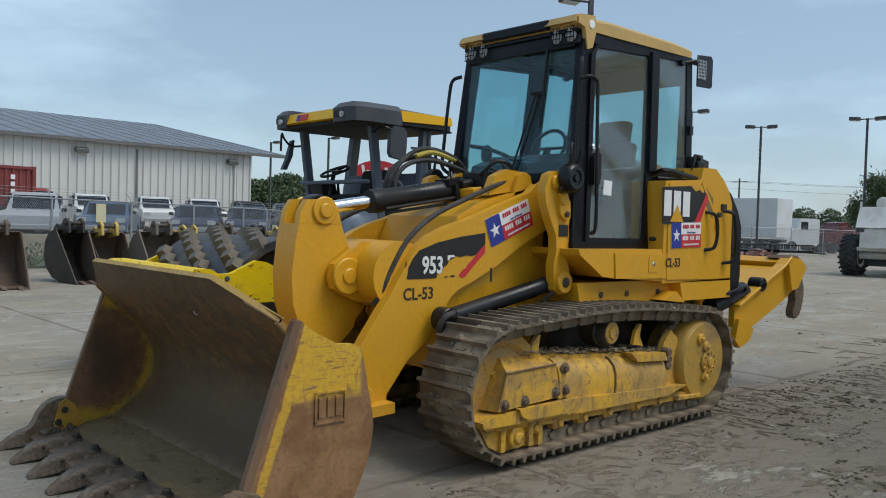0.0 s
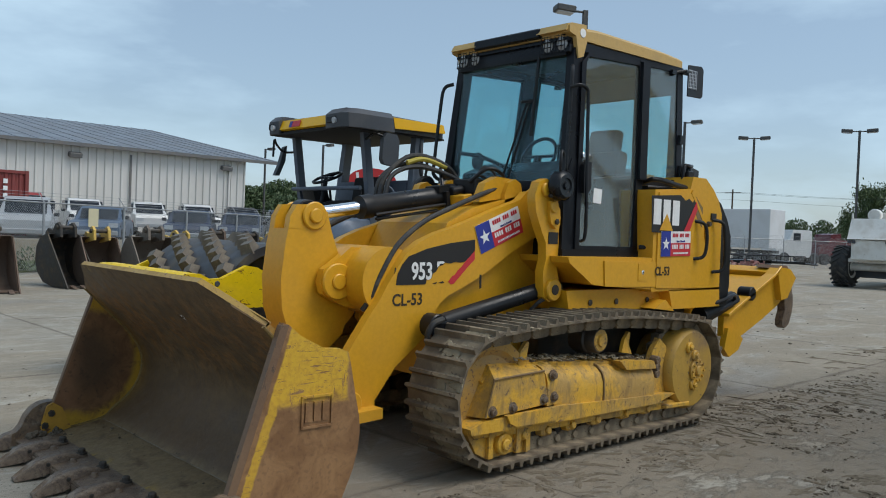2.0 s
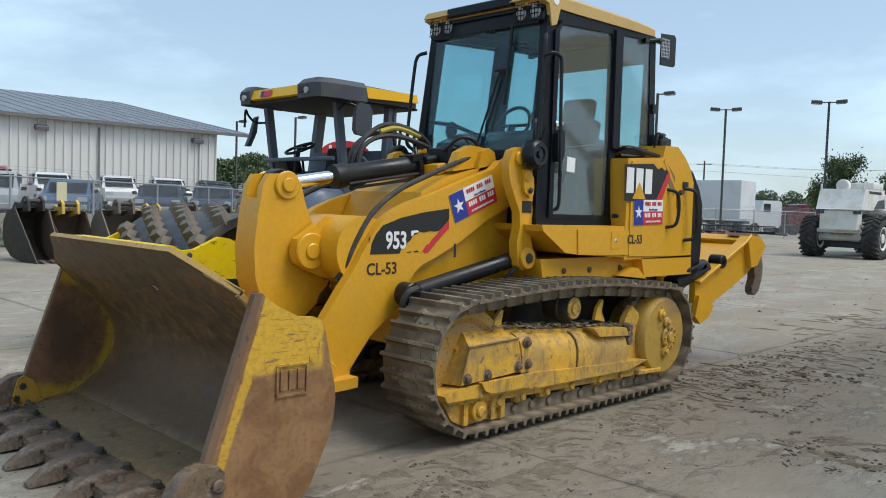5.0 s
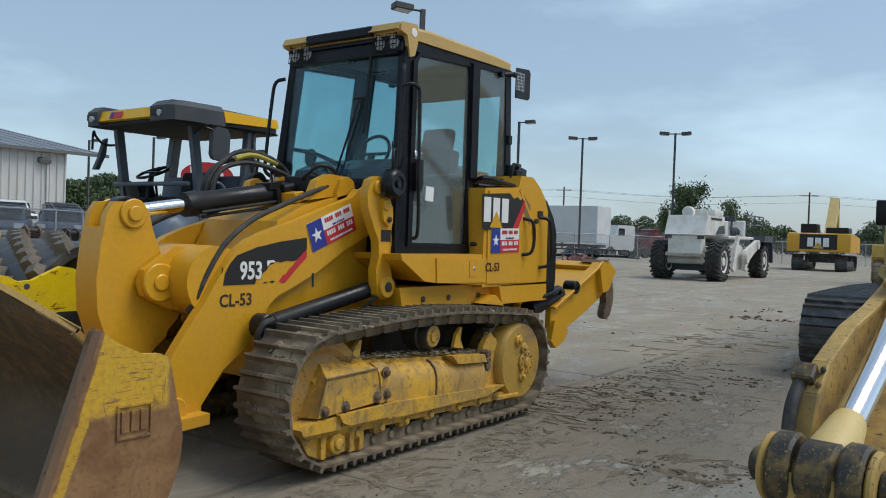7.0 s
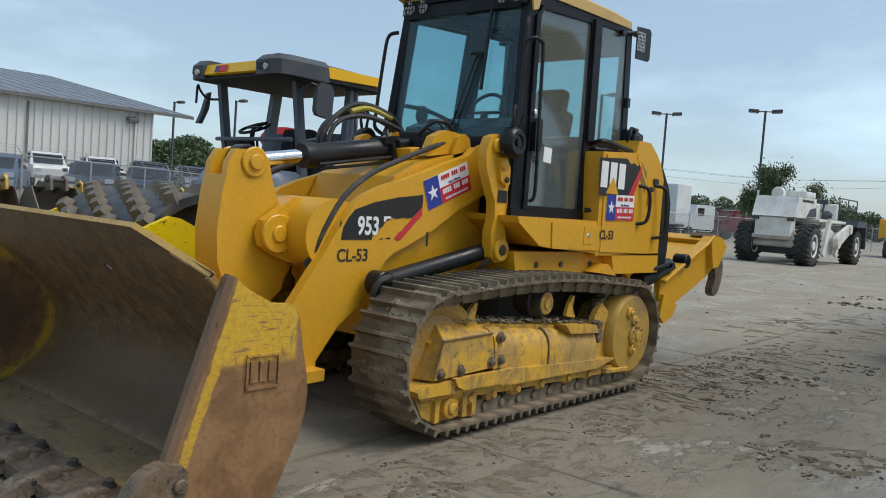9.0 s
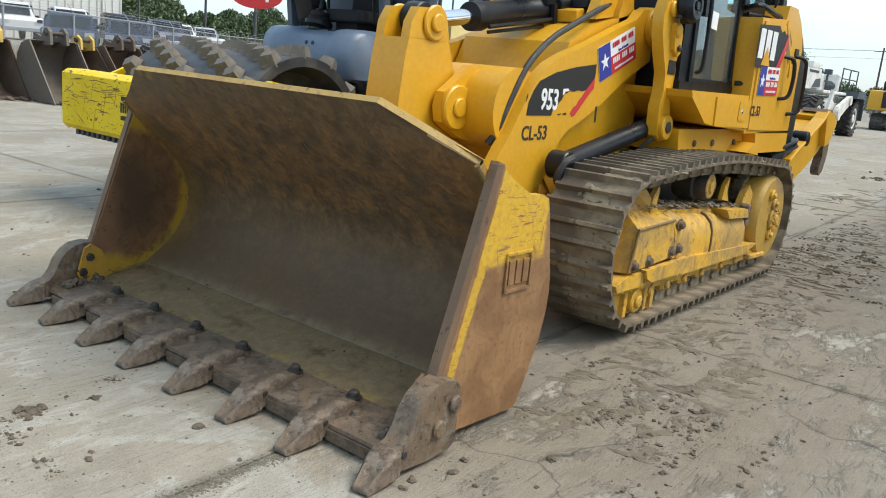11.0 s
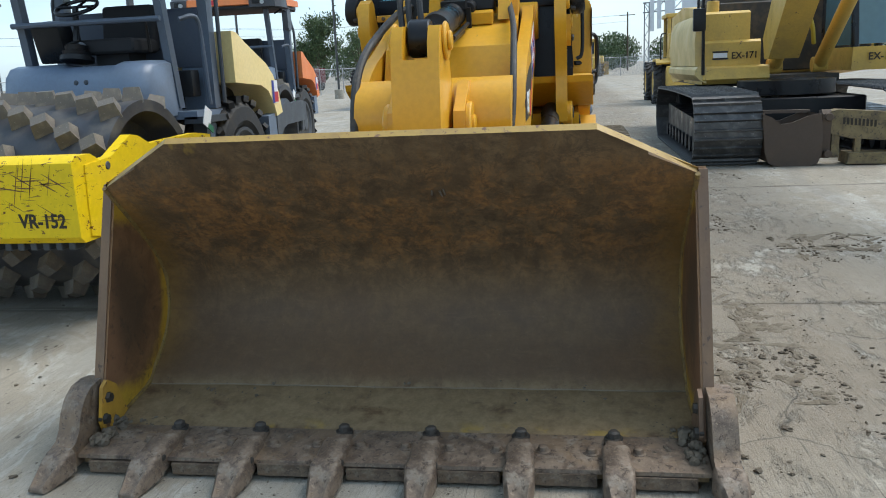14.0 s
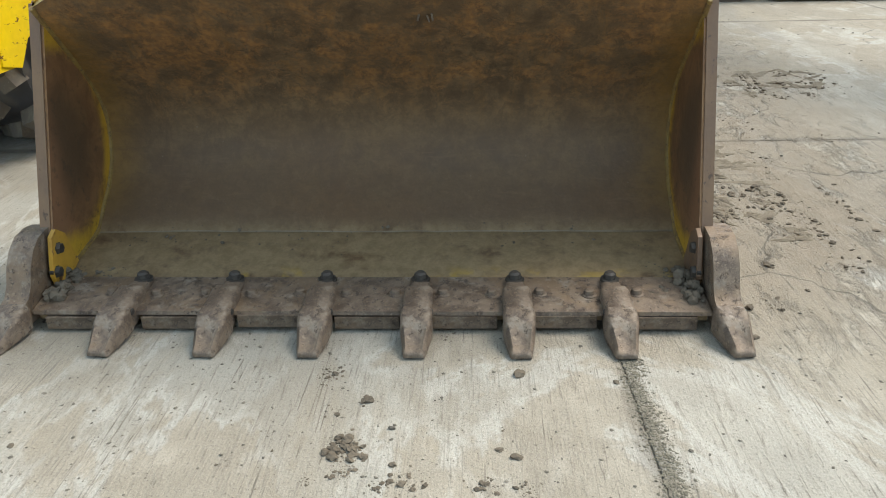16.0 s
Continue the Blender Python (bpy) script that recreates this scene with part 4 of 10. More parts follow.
    for x in (2.40, 3.62):
        prism(bm, [(x - 0.06, 0.70), (x - 0.03, 0.80), (x + 0.03, 0.86), (x + 0.05, 0.85), (x + 0.03, 0.76), (x + 0.08, 0.68)], s * 0.98, s * 1.01)
    part_each("lug", bev(bm, 0.005), M_YELD, tf)
    # idler with its yoke
    bm = B()
    lathe(bm, (IDX, s * 0.80, IDZ), (IDX, s * 1.0, IDZ), [(0, 0.30), (0, 0.375), (0.25, 0.375), (0.28, 0.405), (0.72, 0.405), (0.75, 0.375), (1, 0.375), (1, 0.31), (0.85, 0.27), (0.85, 0.12), (1.05, 0.10), (1.05, 0.0)], 40)
    part("idler", bm, coat("idler_paint", (0.42, 0.24, 0.05), 0.6, dirt=DUST, amount=0.8, scale=5.0, chip=(0.2, 0.12, 0.06), chips=0.5) if s < 0 else bpy.data.materials["idler_paint"], tf, "front idler wheel with mud-stained yellow rim")
    bm = B()
    prism(bm, [(1.83, 0.31), (2.44, 0.29), (2.43, 0.10), (2.32, 0.11), (2.27, 0.125), (2.03, 0.112), (1.92, 0.165), (1.86, 0.26)], s * 1.0, s * 1.05)
    bev(bm, 0.012)
    rcyl(bm, (2.155, s * 1.04, 0.200), (2.155, s * 1.095, 0.200), 0.072, 18)
    rcyl(bm, (2.155, s * 1.09, 0.200), (2.155, s * 1.115, 0.200), 0.040, 12)
    for x in (2.03, 2.30, 2.40):
        box(bm, (x, s * 1.05, 0.215), (0.040, 0.06, 0.19))
    part("idler_yoke", bm, M_YELD, tf)
    # sprocket and final drive
    bm = B()
    lathe(bm, (SPX, s * 0.72, SPZ), (SPX, s * 1.105, SPZ), [(0, 0.30), (0.25, 0.345), (0.86, 0.345), (0.94, 0.335), (1, 0.315), (1, 0.0)], 44)
    fd = part("final_drive", bm, M_DRIVE, tf, "round dusty yellow final drive cover")
    bm = B()
    for k in range(10):
        a = 2 * math.pi * k / 10
        cx_, cz_ = SPX + 0.055 + 0.082 * math.cos(a), SPZ - 0.015 + 0.082 * math.sin(a)
        lathe(bm, (cx_, s * 1.12, cz_), (cx_, s * 1.145, cz_), [(0, 0.014), (1, 0.012)], 6)
    rcyl(bm, (SPX + 0.055, s * 1.10, SPZ - 0.015), (SPX + 0.055, s * 1.128, SPZ - 0.015), 0.105, 24)
    rcyl(bm, (SPX + 0.055, s * 1.12, SPZ - 0.015), (SPX + 0.055, s * 1.15, SPZ - 0.015), 0.045, 18)
    for bx, bz in ((-0.075, 0.19), (0.005, -0.135), (0.02, 0.115)):
        rcyl(bm, (SPX + bx, s * 1.095, SPZ + bz), (SPX + bx, s * 1.13, SPZ + bz), 0.048, 14)
        rcyl(bm, (SPX + bx, s * 1.12, SPZ + bz), (SPX + bx, s * 1.15, SPZ + bz), 0.026, 6)
    part_each("drive_bolt", bm, M_YELD, fd)
    bm = B()
    teeth = []
    for k in range(23 * 2):
        a = 2 * math.pi * k / 46
        r = 0.405 if k % 2 else 0.365
        teeth.append((SPX + r * math.cos(a), SPZ + r * math.sin(a)))
    prism(bm, teeth, s * 0.86, s * 0.94)
    part("sprocket", bm, M_STEEL, tf, "toothed drive sprocket")
    # carrier and track rollers
    bm = B()
    lathe(bm, (3.265, s * 0.78, 0.815), (3.265, s * 1.02, 0.815), [(0, 0.10), (0.15, 0.115), (0.6, 0.115), (0.65, 0.10), (0.9, 0.10), (1, 0.09)], 24)
    part("carrier_roller", bm, M_STEELD, tf)
    bm = B()
    lathe(bm, (3.265, s * 0.99, 0.815), (3.265, s * 1.04, 0.815), [(0, 0.09), (0.5, 0.09), (0.7, 0.078), (0.7, 0.05), (1, 0.045), (1, 0.0)], 20)
    part("roller_cap", bm, M_YELD, tf, "yellow roller end cap")
    for k in range(6):
        x = (2.61, 2.89, 3.19, 3.56, 3.86, 2.36)[k]
        bm = B()
        lathe(bm, (x, s * 0.80, 0.215), (x, s * 1.01, 0.215), [(0, 0.09), (0.08, 0.105), (0.25, 0.105), (0.3, 0.085), (0.7, 0.085), (0.75, 0.105), (0.92, 0.105), (1, 0.085)], 18)
        rl = part("track_roller", bm, M_STEELD, tf)
        bm = B()
        box(bm, (x, s * 1.03, 0.225), (0.11, 0.09, 0.075))
        bev(bm, 0.015)
        rcyl(bm, (x, s * 1.06, 0.23), (x, s * 1.095, 0.23), 0.028, 10)
        part("roller_collar", bm, M_YELD, rl)
    # shoes and links, one by one
    places, pitch = loop_places(IDX, IDZ, IDR - 0.045, SPX, SPZ, SPR - 0.045, 37, 0.065)
    if s < 0:
        SHOE = None
    chain = thing("track_chain", "", "")
    chain.parent = loader
    chain["label"] = "crawler track of dusty double-grouser steel shoes"
    for x, z, ang in places:
        mm = pose(x, s * TY, z, 0, -ang, 0)
        if SHOE is None:
            SHOE = part("track_shoe", shoe_mesh(0.48, pitch), M_STEEL, chain)
            LINK = part("chain_link", link_mesh(pitch), M_STEEL, chain)
            SHOE.matrix_basis = LINK.matrix_basis = mm
        else:
            piece("track_shoe", SHOE.data, chain, mm)
            piece("chain_link", LINK.data, chain, mm)
        if s < 0 and x < IDX - 0.05 and z > 0.22 or s < 0 and z > 0.7 and random.random() < 0.85:
            bm = B()
            c = random.uniform(-0.12, 0.12)
            for _ in range(26):
                bmesh.ops.create_icosphere(bm, subdivisions=1, radius=random.uniform(0.010, 0.030), matrix=pose(random.uniform(-0.045, 0.055), c + random.gauss(0, 0.06), -0.018, 0, 0, random.uniform(0, 90)) @ Matrix.Diagonal((1.3, 1.6, 0.45, 1)))
            patch = part("mud_patch", bm, M_MUDPALE, chain, "cracked dry mud stuck to the shoe")
            patch.matrix_basis = mm
            patch["kind"] = "stuff"

# -- lift arms
ARM = [(3.24, 1.96), (3.06, 1.945), (2.95, 1.935), (2.87, 1.865), (2.62, 1.785), (2.40, 1.705), (2.20, 1.637), (2.03, 1.588), (1.87, 1.524), (1.745, 1.444), (1.67, 1.346), (1.60, 1.248), (1.53, 1.136), (1.44, 1.02), (1.31, 0.84), (1.22, 0.70),
       (1.17, 0.55), (1.17, 0.44), (1.24, 0.37), (1.45, 0.355), (1.515, 0.37), (1.51, 0.46), (1.68, 0.67), (1.90, 0.83), (1.985, 0.91), (2.018, 0.99), (2.035, 1.04), (2.065, 1.085), (2.14, 1.14), (2.28, 1.193), (2.52, 1.30), (2.80, 1.46), (3.05, 1.57), (3.22, 1.64)]
for s in (-1, 1):
    arm = part("lift_arm", bev(prism(B(), ARM, s * 0.42, s * 0.495), 0.010, 2), M_YEL, loader, "thick yellow lift arm plate")
    bm = B()
    rcyl(bm, (3.13, s * 0.38, 1.84), (3.13, s * 0.52, 1.84), 0.13, 24)
    rcyl(bm, (1.30, s * 0.40, 0.46), (1.30, s * 0.53, 0.46), 0.085, 20)
    part_each("pin_boss", bm, M_YEL, arm)
    bm = B()
    prism(bm, [(1.24, 0.42), (1.50, 0.43), (1.50, 0.36), (1.26, 0.35)], s * 0.47, s * 0.60)
    part("stop_block", bev(bm, 0.006), M_YEL, arm)
    # the slot's dark inside is a black film; the plate is not cut
    bm = B()
    prism(bm, [(2.455, 1.29), (2.475, 1.29), (2.48, 1.19), (2.46, 1.185)], s * 0.494, s * 0.4965)
    part("arm_slot", bev(bm, 0.0), M_DECAL, arm, "black film on the arm plate in place of a shaded slot")
    # lift cylinder below the arm
    bm = B()
    lathe(bm, (1.93, s * 0.60, 0.955), (3.12, s * 0.60, 1.19), [(0, 0.03), (0.0, 0.062), (0.03, 0.066), (0.06, 0.062), (0.94, 0.062), (0.96, 0.072), (1, 0.072)], 20)
    lc = part("lift_cylinder", bm, M_BLACK, loader, "black hydraulic lift cylinder")
    bm = B()
    rcyl(bm, (1.92, s * 0.54, 0.95), (1.92, s * 0.66, 0.95), 0.085, 18)
    box(bm, (3.14, s * 0.60, 1.16), (0.16, 0.14, 0.10), (0, -11, 0))
    part_each("cylinder_eye", bm, M_BLACK, lc)
    bm = B()
    tube(bm, [(1.95, s * 0.66, 1.0), (1.86, s * 0.66, 0.97), (1.83, s * 0.64, 0.88), (1.9, s * 0.62, 0.84)], 0.022)
    tube(bm, [(3.1, s * 0.67, 1.12), (2.95, s * 0.68, 1.10), (2.9, s * 0.62, 1.02)], 0.016)
    part_each("cylinder_hose", bm, M_HOSE, lc)
# cross tube with the two lugs that carry the tilt lever
bm = B()
lathe(bm, (1.66, -0.43, 1.245), (1.66, 0.43, 1.245), [(0, 0.235), (0.5, 0.235), (1, 0.235)], 36)
part("cross_tube", bm, M_YEL, loader, "thick yellow cross tube between the arms")
for s in (-1, 1):
    bm = B()
    lug = [(1.77, 1.47), (1.55, 1.465), (1.49, 1.468), (1.40, 1.40), (1.33, 1.352), (1.27, 1.315), (1.245, 1.23), (1.27, 1.15), (1.34, 1.11), (1.45, 1.06), (1.62, 1.03), (1.70, 1.2)]
    prism(bm, lug, s * 0.145, s * 0.205)
    bev(bm, 0.012, 2)
    rcyl(bm, (1.375, s * 0.20, 1.233), (1.375, s * 0.235, 1.233), 0.125, 24)
    rcyl(bm, (1.375, s * 0.23, 1.233), (1.375, s * 0.250, 1.233), 0.055, 20)
    part("lever_lug", bm, M_YEL, loader)
# tilt lever: two cheeks with a web
LEV = [(1.10, 1.74), (1.28, 1.75), (1.345, 1.695), (1.385, 1.56), (1.465, 1.36), (1.55, 1.20), (1.55, 1.05), (1.50, 0.86), (1.38, 0.76), (1.20, 0.73), (1.08, 0.86), (1.01, 1.05), (0.995, 1.25), (1.02, 1.48), (1.05, 1.66)]
bm = B()
prism(bm, [(1.04, 1.58), (1.38, 1.58)] + LEV[3:-1], -0.120, 0.120)
for s in (-1, 1):
    prism(bm, [(1.04, 1.578), (1.38, 1.578), (1.345, 1.695), (1.28, 1.75), (1.10, 1.74), (1.05, 1.66)], s * 0.120, s * 0.062)
bev(bm, 0.010, 2)
lever = part("tilt_lever", bm, M_YEL, loader, "heavy yellow tilt lever")
bm = B()
for s in (-1, 1):
    rcyl(bm, (1.235, s * 0.118, 1.67), (1.235, s * 0.140, 1.67), 0.095, 24)
    rcyl(bm, (1.235, s * 0.138, 1.67), (1.235, s * 0.160, 1.67), 0.05, 20)
part_each("lever_pin", bm, M_YEL, lever)
# tilt cylinder
bm = B()
cyl(bm, (1.24, 0, 1.675), (1.80, 0, 1.765), 0.046, 20)
tc = part("tilt_cylinder_rod", bm, M_CHROME, loader, "bright chrome piston rod")
bm = B()
rcyl(bm, (1.235, -0.055, 1.685), (1.235, 0.055, 1.685), 0.095, 22)
part("rod_eye", bm, M_BLACK, tc)
bm = B()
lathe(bm, (1.70, 0, 1.748), (2.62, 0, 1.895), [(0, 0.06), (0, 0.085), (0.10, 0.09), (0.13, 0.078), (0.86, 0.078), (0.88, 0.088), (1, 0.088)], 26)
box(bm, (2.45, -0.01, 1.93), (0.12, 0.16, 0.05), (0, -9, 0))
tb = part("tilt_cylinder_barrel", bm, M_BLACK, loader, "gloss black hydraulic barrel")
bm = B()
rod(bm, [(1.78, -0.09, 1.70), (2.45, -0.095, 1.81)], 0.013)
rod(bm, [(1.80, -0.07, 1.67), (2.40, -0.07, 1.76)], 0.011)
box(bm, (2.47, -0.10, 1.83), (0.035, 0.03, 0.16), (0, -9, 0))
part("steel_pipe", bm, M_BLACK, tb)
# front frame between the arms and the tower lugs
bm = B()
prism(bm, [(2.05, 0.55), (2.02, 1.30), (2.20, 1.66), (2.45, 1.78), (3.08, 1.93), (3.08, 0.5)], -0.40, 0.40)
ff = part("front_frame", bev(bm, 0.02, 2), M_YEL, loader, "yellow front frame and pump cover")
bm = B()
box(bm, (2.19, -0.25, 1.60), (0.02, 0.26, 0.14), (0, 25, 0))
box(bm, (2.175, -0.25, 1.515), (0.03, 0.10, 0.02), (0, 25, 0))
box(bm, (2.55, 0.0, 1.85), (0.10, 0.5, 0.08), (0, -12, 0))
part_each("access_cover", bev(bm, 0.006), M_YEL, ff)
# dark frame side behind the arm, below the cab
for s in (-1, 1):
    bm = B()
    prism(bm, [(2.05, 1.20), (2.50, 1.30), (2.62, 1.52), (3.08, 1.72), (3.20, 1.45), (3.20, 0.85), (2.3, 0.60), (2.0, 0.9)], s * 0.395, s * 0.412)
    part("frame_side", bev(bm, 0.004), M_YEL, ff)
    tw = [(2.93, 1.13), (2.99, 1.09), (3.08, 1.10), (3.12, 1.17), (3.10, 1.27), (3.07, 1.36), (3.10, 1.47), (3.075, 1.61), (3.095, 1.74), (3.06, 1.85), (2.995, 1.93), (2.975, 2.0), (2.91, 2.03), (2.83, 2.0), (2.785, 1.90), (2.80, 1.78), (2.87, 1.64), (2.93, 1.54), (2.94, 1.42), (2.91, 1.32), (2.92, 1.22)]
    bm = B()
    prism(bm, tw, s * 0.64, s * 0.72)
    prism(bm, [(a * 0.97 + 0.093, b) for a, b in tw], s * 0.36, s * 0.40)
    bev(bm, 0.012, 2)
    tow = part("arm_tower", bm, M_YEL, loader, "yellow pivot tower plate with pins")
    bm = B()
    prism(bm, [(2.93, 1.86), (2.99, 1.865), (3.05, 1.80), (3.055, 1.68), (3.01, 1.65), (2.95, 1.69), (2.93, 1.76)], s * 0.715, s * 0.75)
    rcyl(bm, (2.90, s * 0.70, 1.945), (2.90, s * 0.745, 1.945), 0.052, 16)
    rcyl(bm, (2.97, s * 0.74, 1.815), (2.97, s * 0.765, 1.815), 0.045, 18)
    rcyl(bm, (3.02, s * 0.70, 1.185), (3.02, s * 0.755, 1.185), 0.085, 20)
    part_each("pin_cap", bev(bm, 0.004), M_YEL, tow)
    bm = B()
    rcyl(bm, (3.005, s * 0.75, 1.705), (3.005, s * 0.772, 1.705), 0.024, 6)
    rcyl(bm, (2.915, s * 0.745, 1.90), (2.915, s * 0.785, 1.90), 0.017, 10)
    rcyl(bm, (3.02, s * 0.75, 1.185), (3.02, s * 0.765, 1.185), 0.04, 14)
    part_each("pin_bolt", bm, M_STEELD, tow)
    bm = B()
    sheet(bm, rect(0, 0, 0.11, 0.09), on_left(3.01, -0.722, 1.58) if s < 0 else Matrix.Translation((3.01, 0.722, 1.58)) @ LEFT @ pose(0, 0, 0, 0, 180, 0), 0.003)
    part("warning_label", bm, M_DECAL, tow)

# -- hull: platform, side panels, engine bay
bm = B()
prism(bm, [(2.98, 1.445), (3.0, 1.40), (3.28, 1.235), (3.45, 1.215), (4.55, 1.155), (4.55, 1.445)], -0.90, 0.90)
bev(bm, 0.02, 2)
hull = part("cab_platform", bm, M_YEL, loader, "yellow platform below the cab")
bm = B()
prism(bm, [(3.10, 1.18), (3.14, 1.02), (5.30, 0.98), (5.32, 1.18)], -0.80, 0.80)
part("lower_hull", bev(bm, 0.012), M_YEL, hull)
bm = B()
prism(bm, [(3.05, 0.99), (3.05, 0.45), (5.1, 0.45), (5.2, 0.99)], -0.58, 0.58)
part("belly", bm, M_STEELD, hull)
for s in (-1, 1):
    bm = B()
    for x in (3.40, 3.75, 4.20):
        rcyl(bm, (x, s * 0.80, 1.08), (x, s * 0.815, 1.08), 0.025, 10)
    part_each("hull_bolt", bm, M_STEELD, hull)
    bm = B()
    prism(bm, [(4.1, 1.02), (4.26, 1.09), (4.40, 0.99)], s * 0.80, s * 0.95)
    prism(bm, [(4.38, 1.165), (5.24, 1.18), (5.26, 1.0), (4.44, 1.0)], s * 0.79, s * 0.905)
    part("step_bracket", bev(bm, 0.008), M_YEL, hull)
    bm = B()
    prism(bm, [(3.42, 1.415), (4.50, 1.405), (4.49, 1.195), (3.44, 1.215)], s * 0.898, s * 0.912)
    part("locker_door", bev(bm, 0.005), M_YEL, hull, "yellow locker lid with a black number")
    bm = B()
    prism(bm, [(3.885, 1.395), (4.01, 1.393), (4.01, 1.255), (3.885, 1.257)], s * 0.91, s * 0.917)
    part("latch_plate", bev(bm, 0.002), M_YEL, hull)
    bm = B()
    rcyl(bm, (3.95, s * 0.91, 1.325), (3.95, s * 0.922, 1.325), 0.02, 10)
    part("latch", bm, M_CHROME, hull)
hood_prof = [(4.10, 1.16), (4.10, 2.02), (4.66, 2.06), (4.70, 2.17), (4.92, 2.17), (5.06, 2.08), (5.16, 1.985), (5.23, 1.86), (5.24, 1.16)]
bm = B()
prism(bm, hood_prof, -0.905, 0.905)
bev(bm, 0.03, 2)
hood = part("engine_hood", bm, M_YEL, loader, "yellow rear engine hood with sloped corners")
bm = B()
prism(bm, [(5.14, 1.995), (5.22, 1.96), (5.36, 1.80), (5.43, 1.66), (5.44, 1.20), (5.40, 1.0), (5.245, 1.0), (5.245, 1.85)], -0.898, 0.898)
part("rear_grille", bev(bm, 0.03, 2), M_BLACK, hood, "black rear radiator grille")
for s in (-1, 1):
    bm = B()
    prism(bm, [(4.15, 2.0), (4.64, 2.02), (4.90, 1.93), (4.90, 1.18), (4.155, 1.19)], s * 0.900, s * 0.917)
    part("side_door", bev(bm, 0.008, 2), M_YEL, hood)
    bm = B()
    prism(bm, [(4.68, 2.05), (4.93, 1.75), (4.96, 1.62), (4.93, 1.62), (4.90, 1.74), (4.66, 2.02)], s * 0.90, s * 0.921)
    part("door_trim", bev(bm, 0.004), M_YEL, hood)
    bm = B()
    for c, d in (((4.80, 1.78), (4.80, 1.44)), ((5.12, 1.80), (5.14, 1.32))):
        tube(bm, [(c[0] - 0.06, s * 0.91, c[1]), (c[0] + 0.0, s * 0.97, c[1] - 0.02), (c[0] + 0.03, s * 0.985, c[1] - 0.10), (d[0] + 0.03, s * 0.985, d[1] + 0.10), (d[0], s * 0.97, d[1] + 0.02), (d[0] - 0.06, s * 0.91, d[1])], 0.016)
    part_each("grab_rail", bm, M_BLACK, hood, "black bent grab rail")
    bm = B()
    box(bm, (5.07, s * 0.91, 1.83), (0.09, 0.012, 0.06))
    part("plate_label", bm, M_DECAL, hood)
    bm = B()
    lathe(bm, (4.98, s * 0.905, 1.76), (4.98, s * 0.935, 1.76), [(0, 0.025), (1, 0.022)], 8)
    part("hood_latch", bm, M_STEELD, hood)
    bm = B()
    prism(bm, [(4.73, 2.0), (4.86, 1.90), (4.86, 1.72), (4.78, 1.79), (4.73, 1.86)], s * 0.903, s * 0.919)
    part("vent_panel", bev(bm, 0.003), coat("vent_brown", (0.20, 0.13, 0.05), 0.6) if s < 0 else bpy.data.materials["vent_brown"], hood)
# the mirror and rail behind the cab
bm = B()
box(bm, (4.92, -0.72, 2.22), (0.22, 0.12, 0.09), (0, 5, 10))
rod(bm, [(4.70, -0.78, 2.06), (4.72, -0.80, 2.28), (4.88, -0.78, 2.28)], 0.018)
box(bm, (4.78, -0.80, 2.17), (0.10, 0.07, 0.12))
part("rear_mirror", bev(bm, 0.012), M_BLACK, hood, "folded black mirror on its bracket")

# -- cab
CX0, CX1 = 3.06, 4.66
cab = thing("cab", "", "")
cab.parent = loader
cab["label"] = "black framed operator cab with a yellow roof"


def post(bm, a, b, w, d):
    """A square post from a to b: w along x, d along y."""
    a, b = Vector(a), Vector(b)
    lo = [bm.verts.new(a + Vector((sx * w / 2, sy * d / 2, 0))) for sx, sy in ((-1, -1), (1, -1), (1, 1), (-1, 1))]
    hi = [bm.verts.new(b + Vector((sx * w / 2, sy * d / 2, 0))) for sx, sy in ((-1, -1), (1, -1), (1, 1), (-1, 1))]
    bm.faces.new(lo[::-1])
    bm.faces.new(hi)
    for i in range(4):
        bm.faces.new((lo[i], lo[(i + 1) % 4], hi[(i + 1) % 4], hi[i]))
    return bm


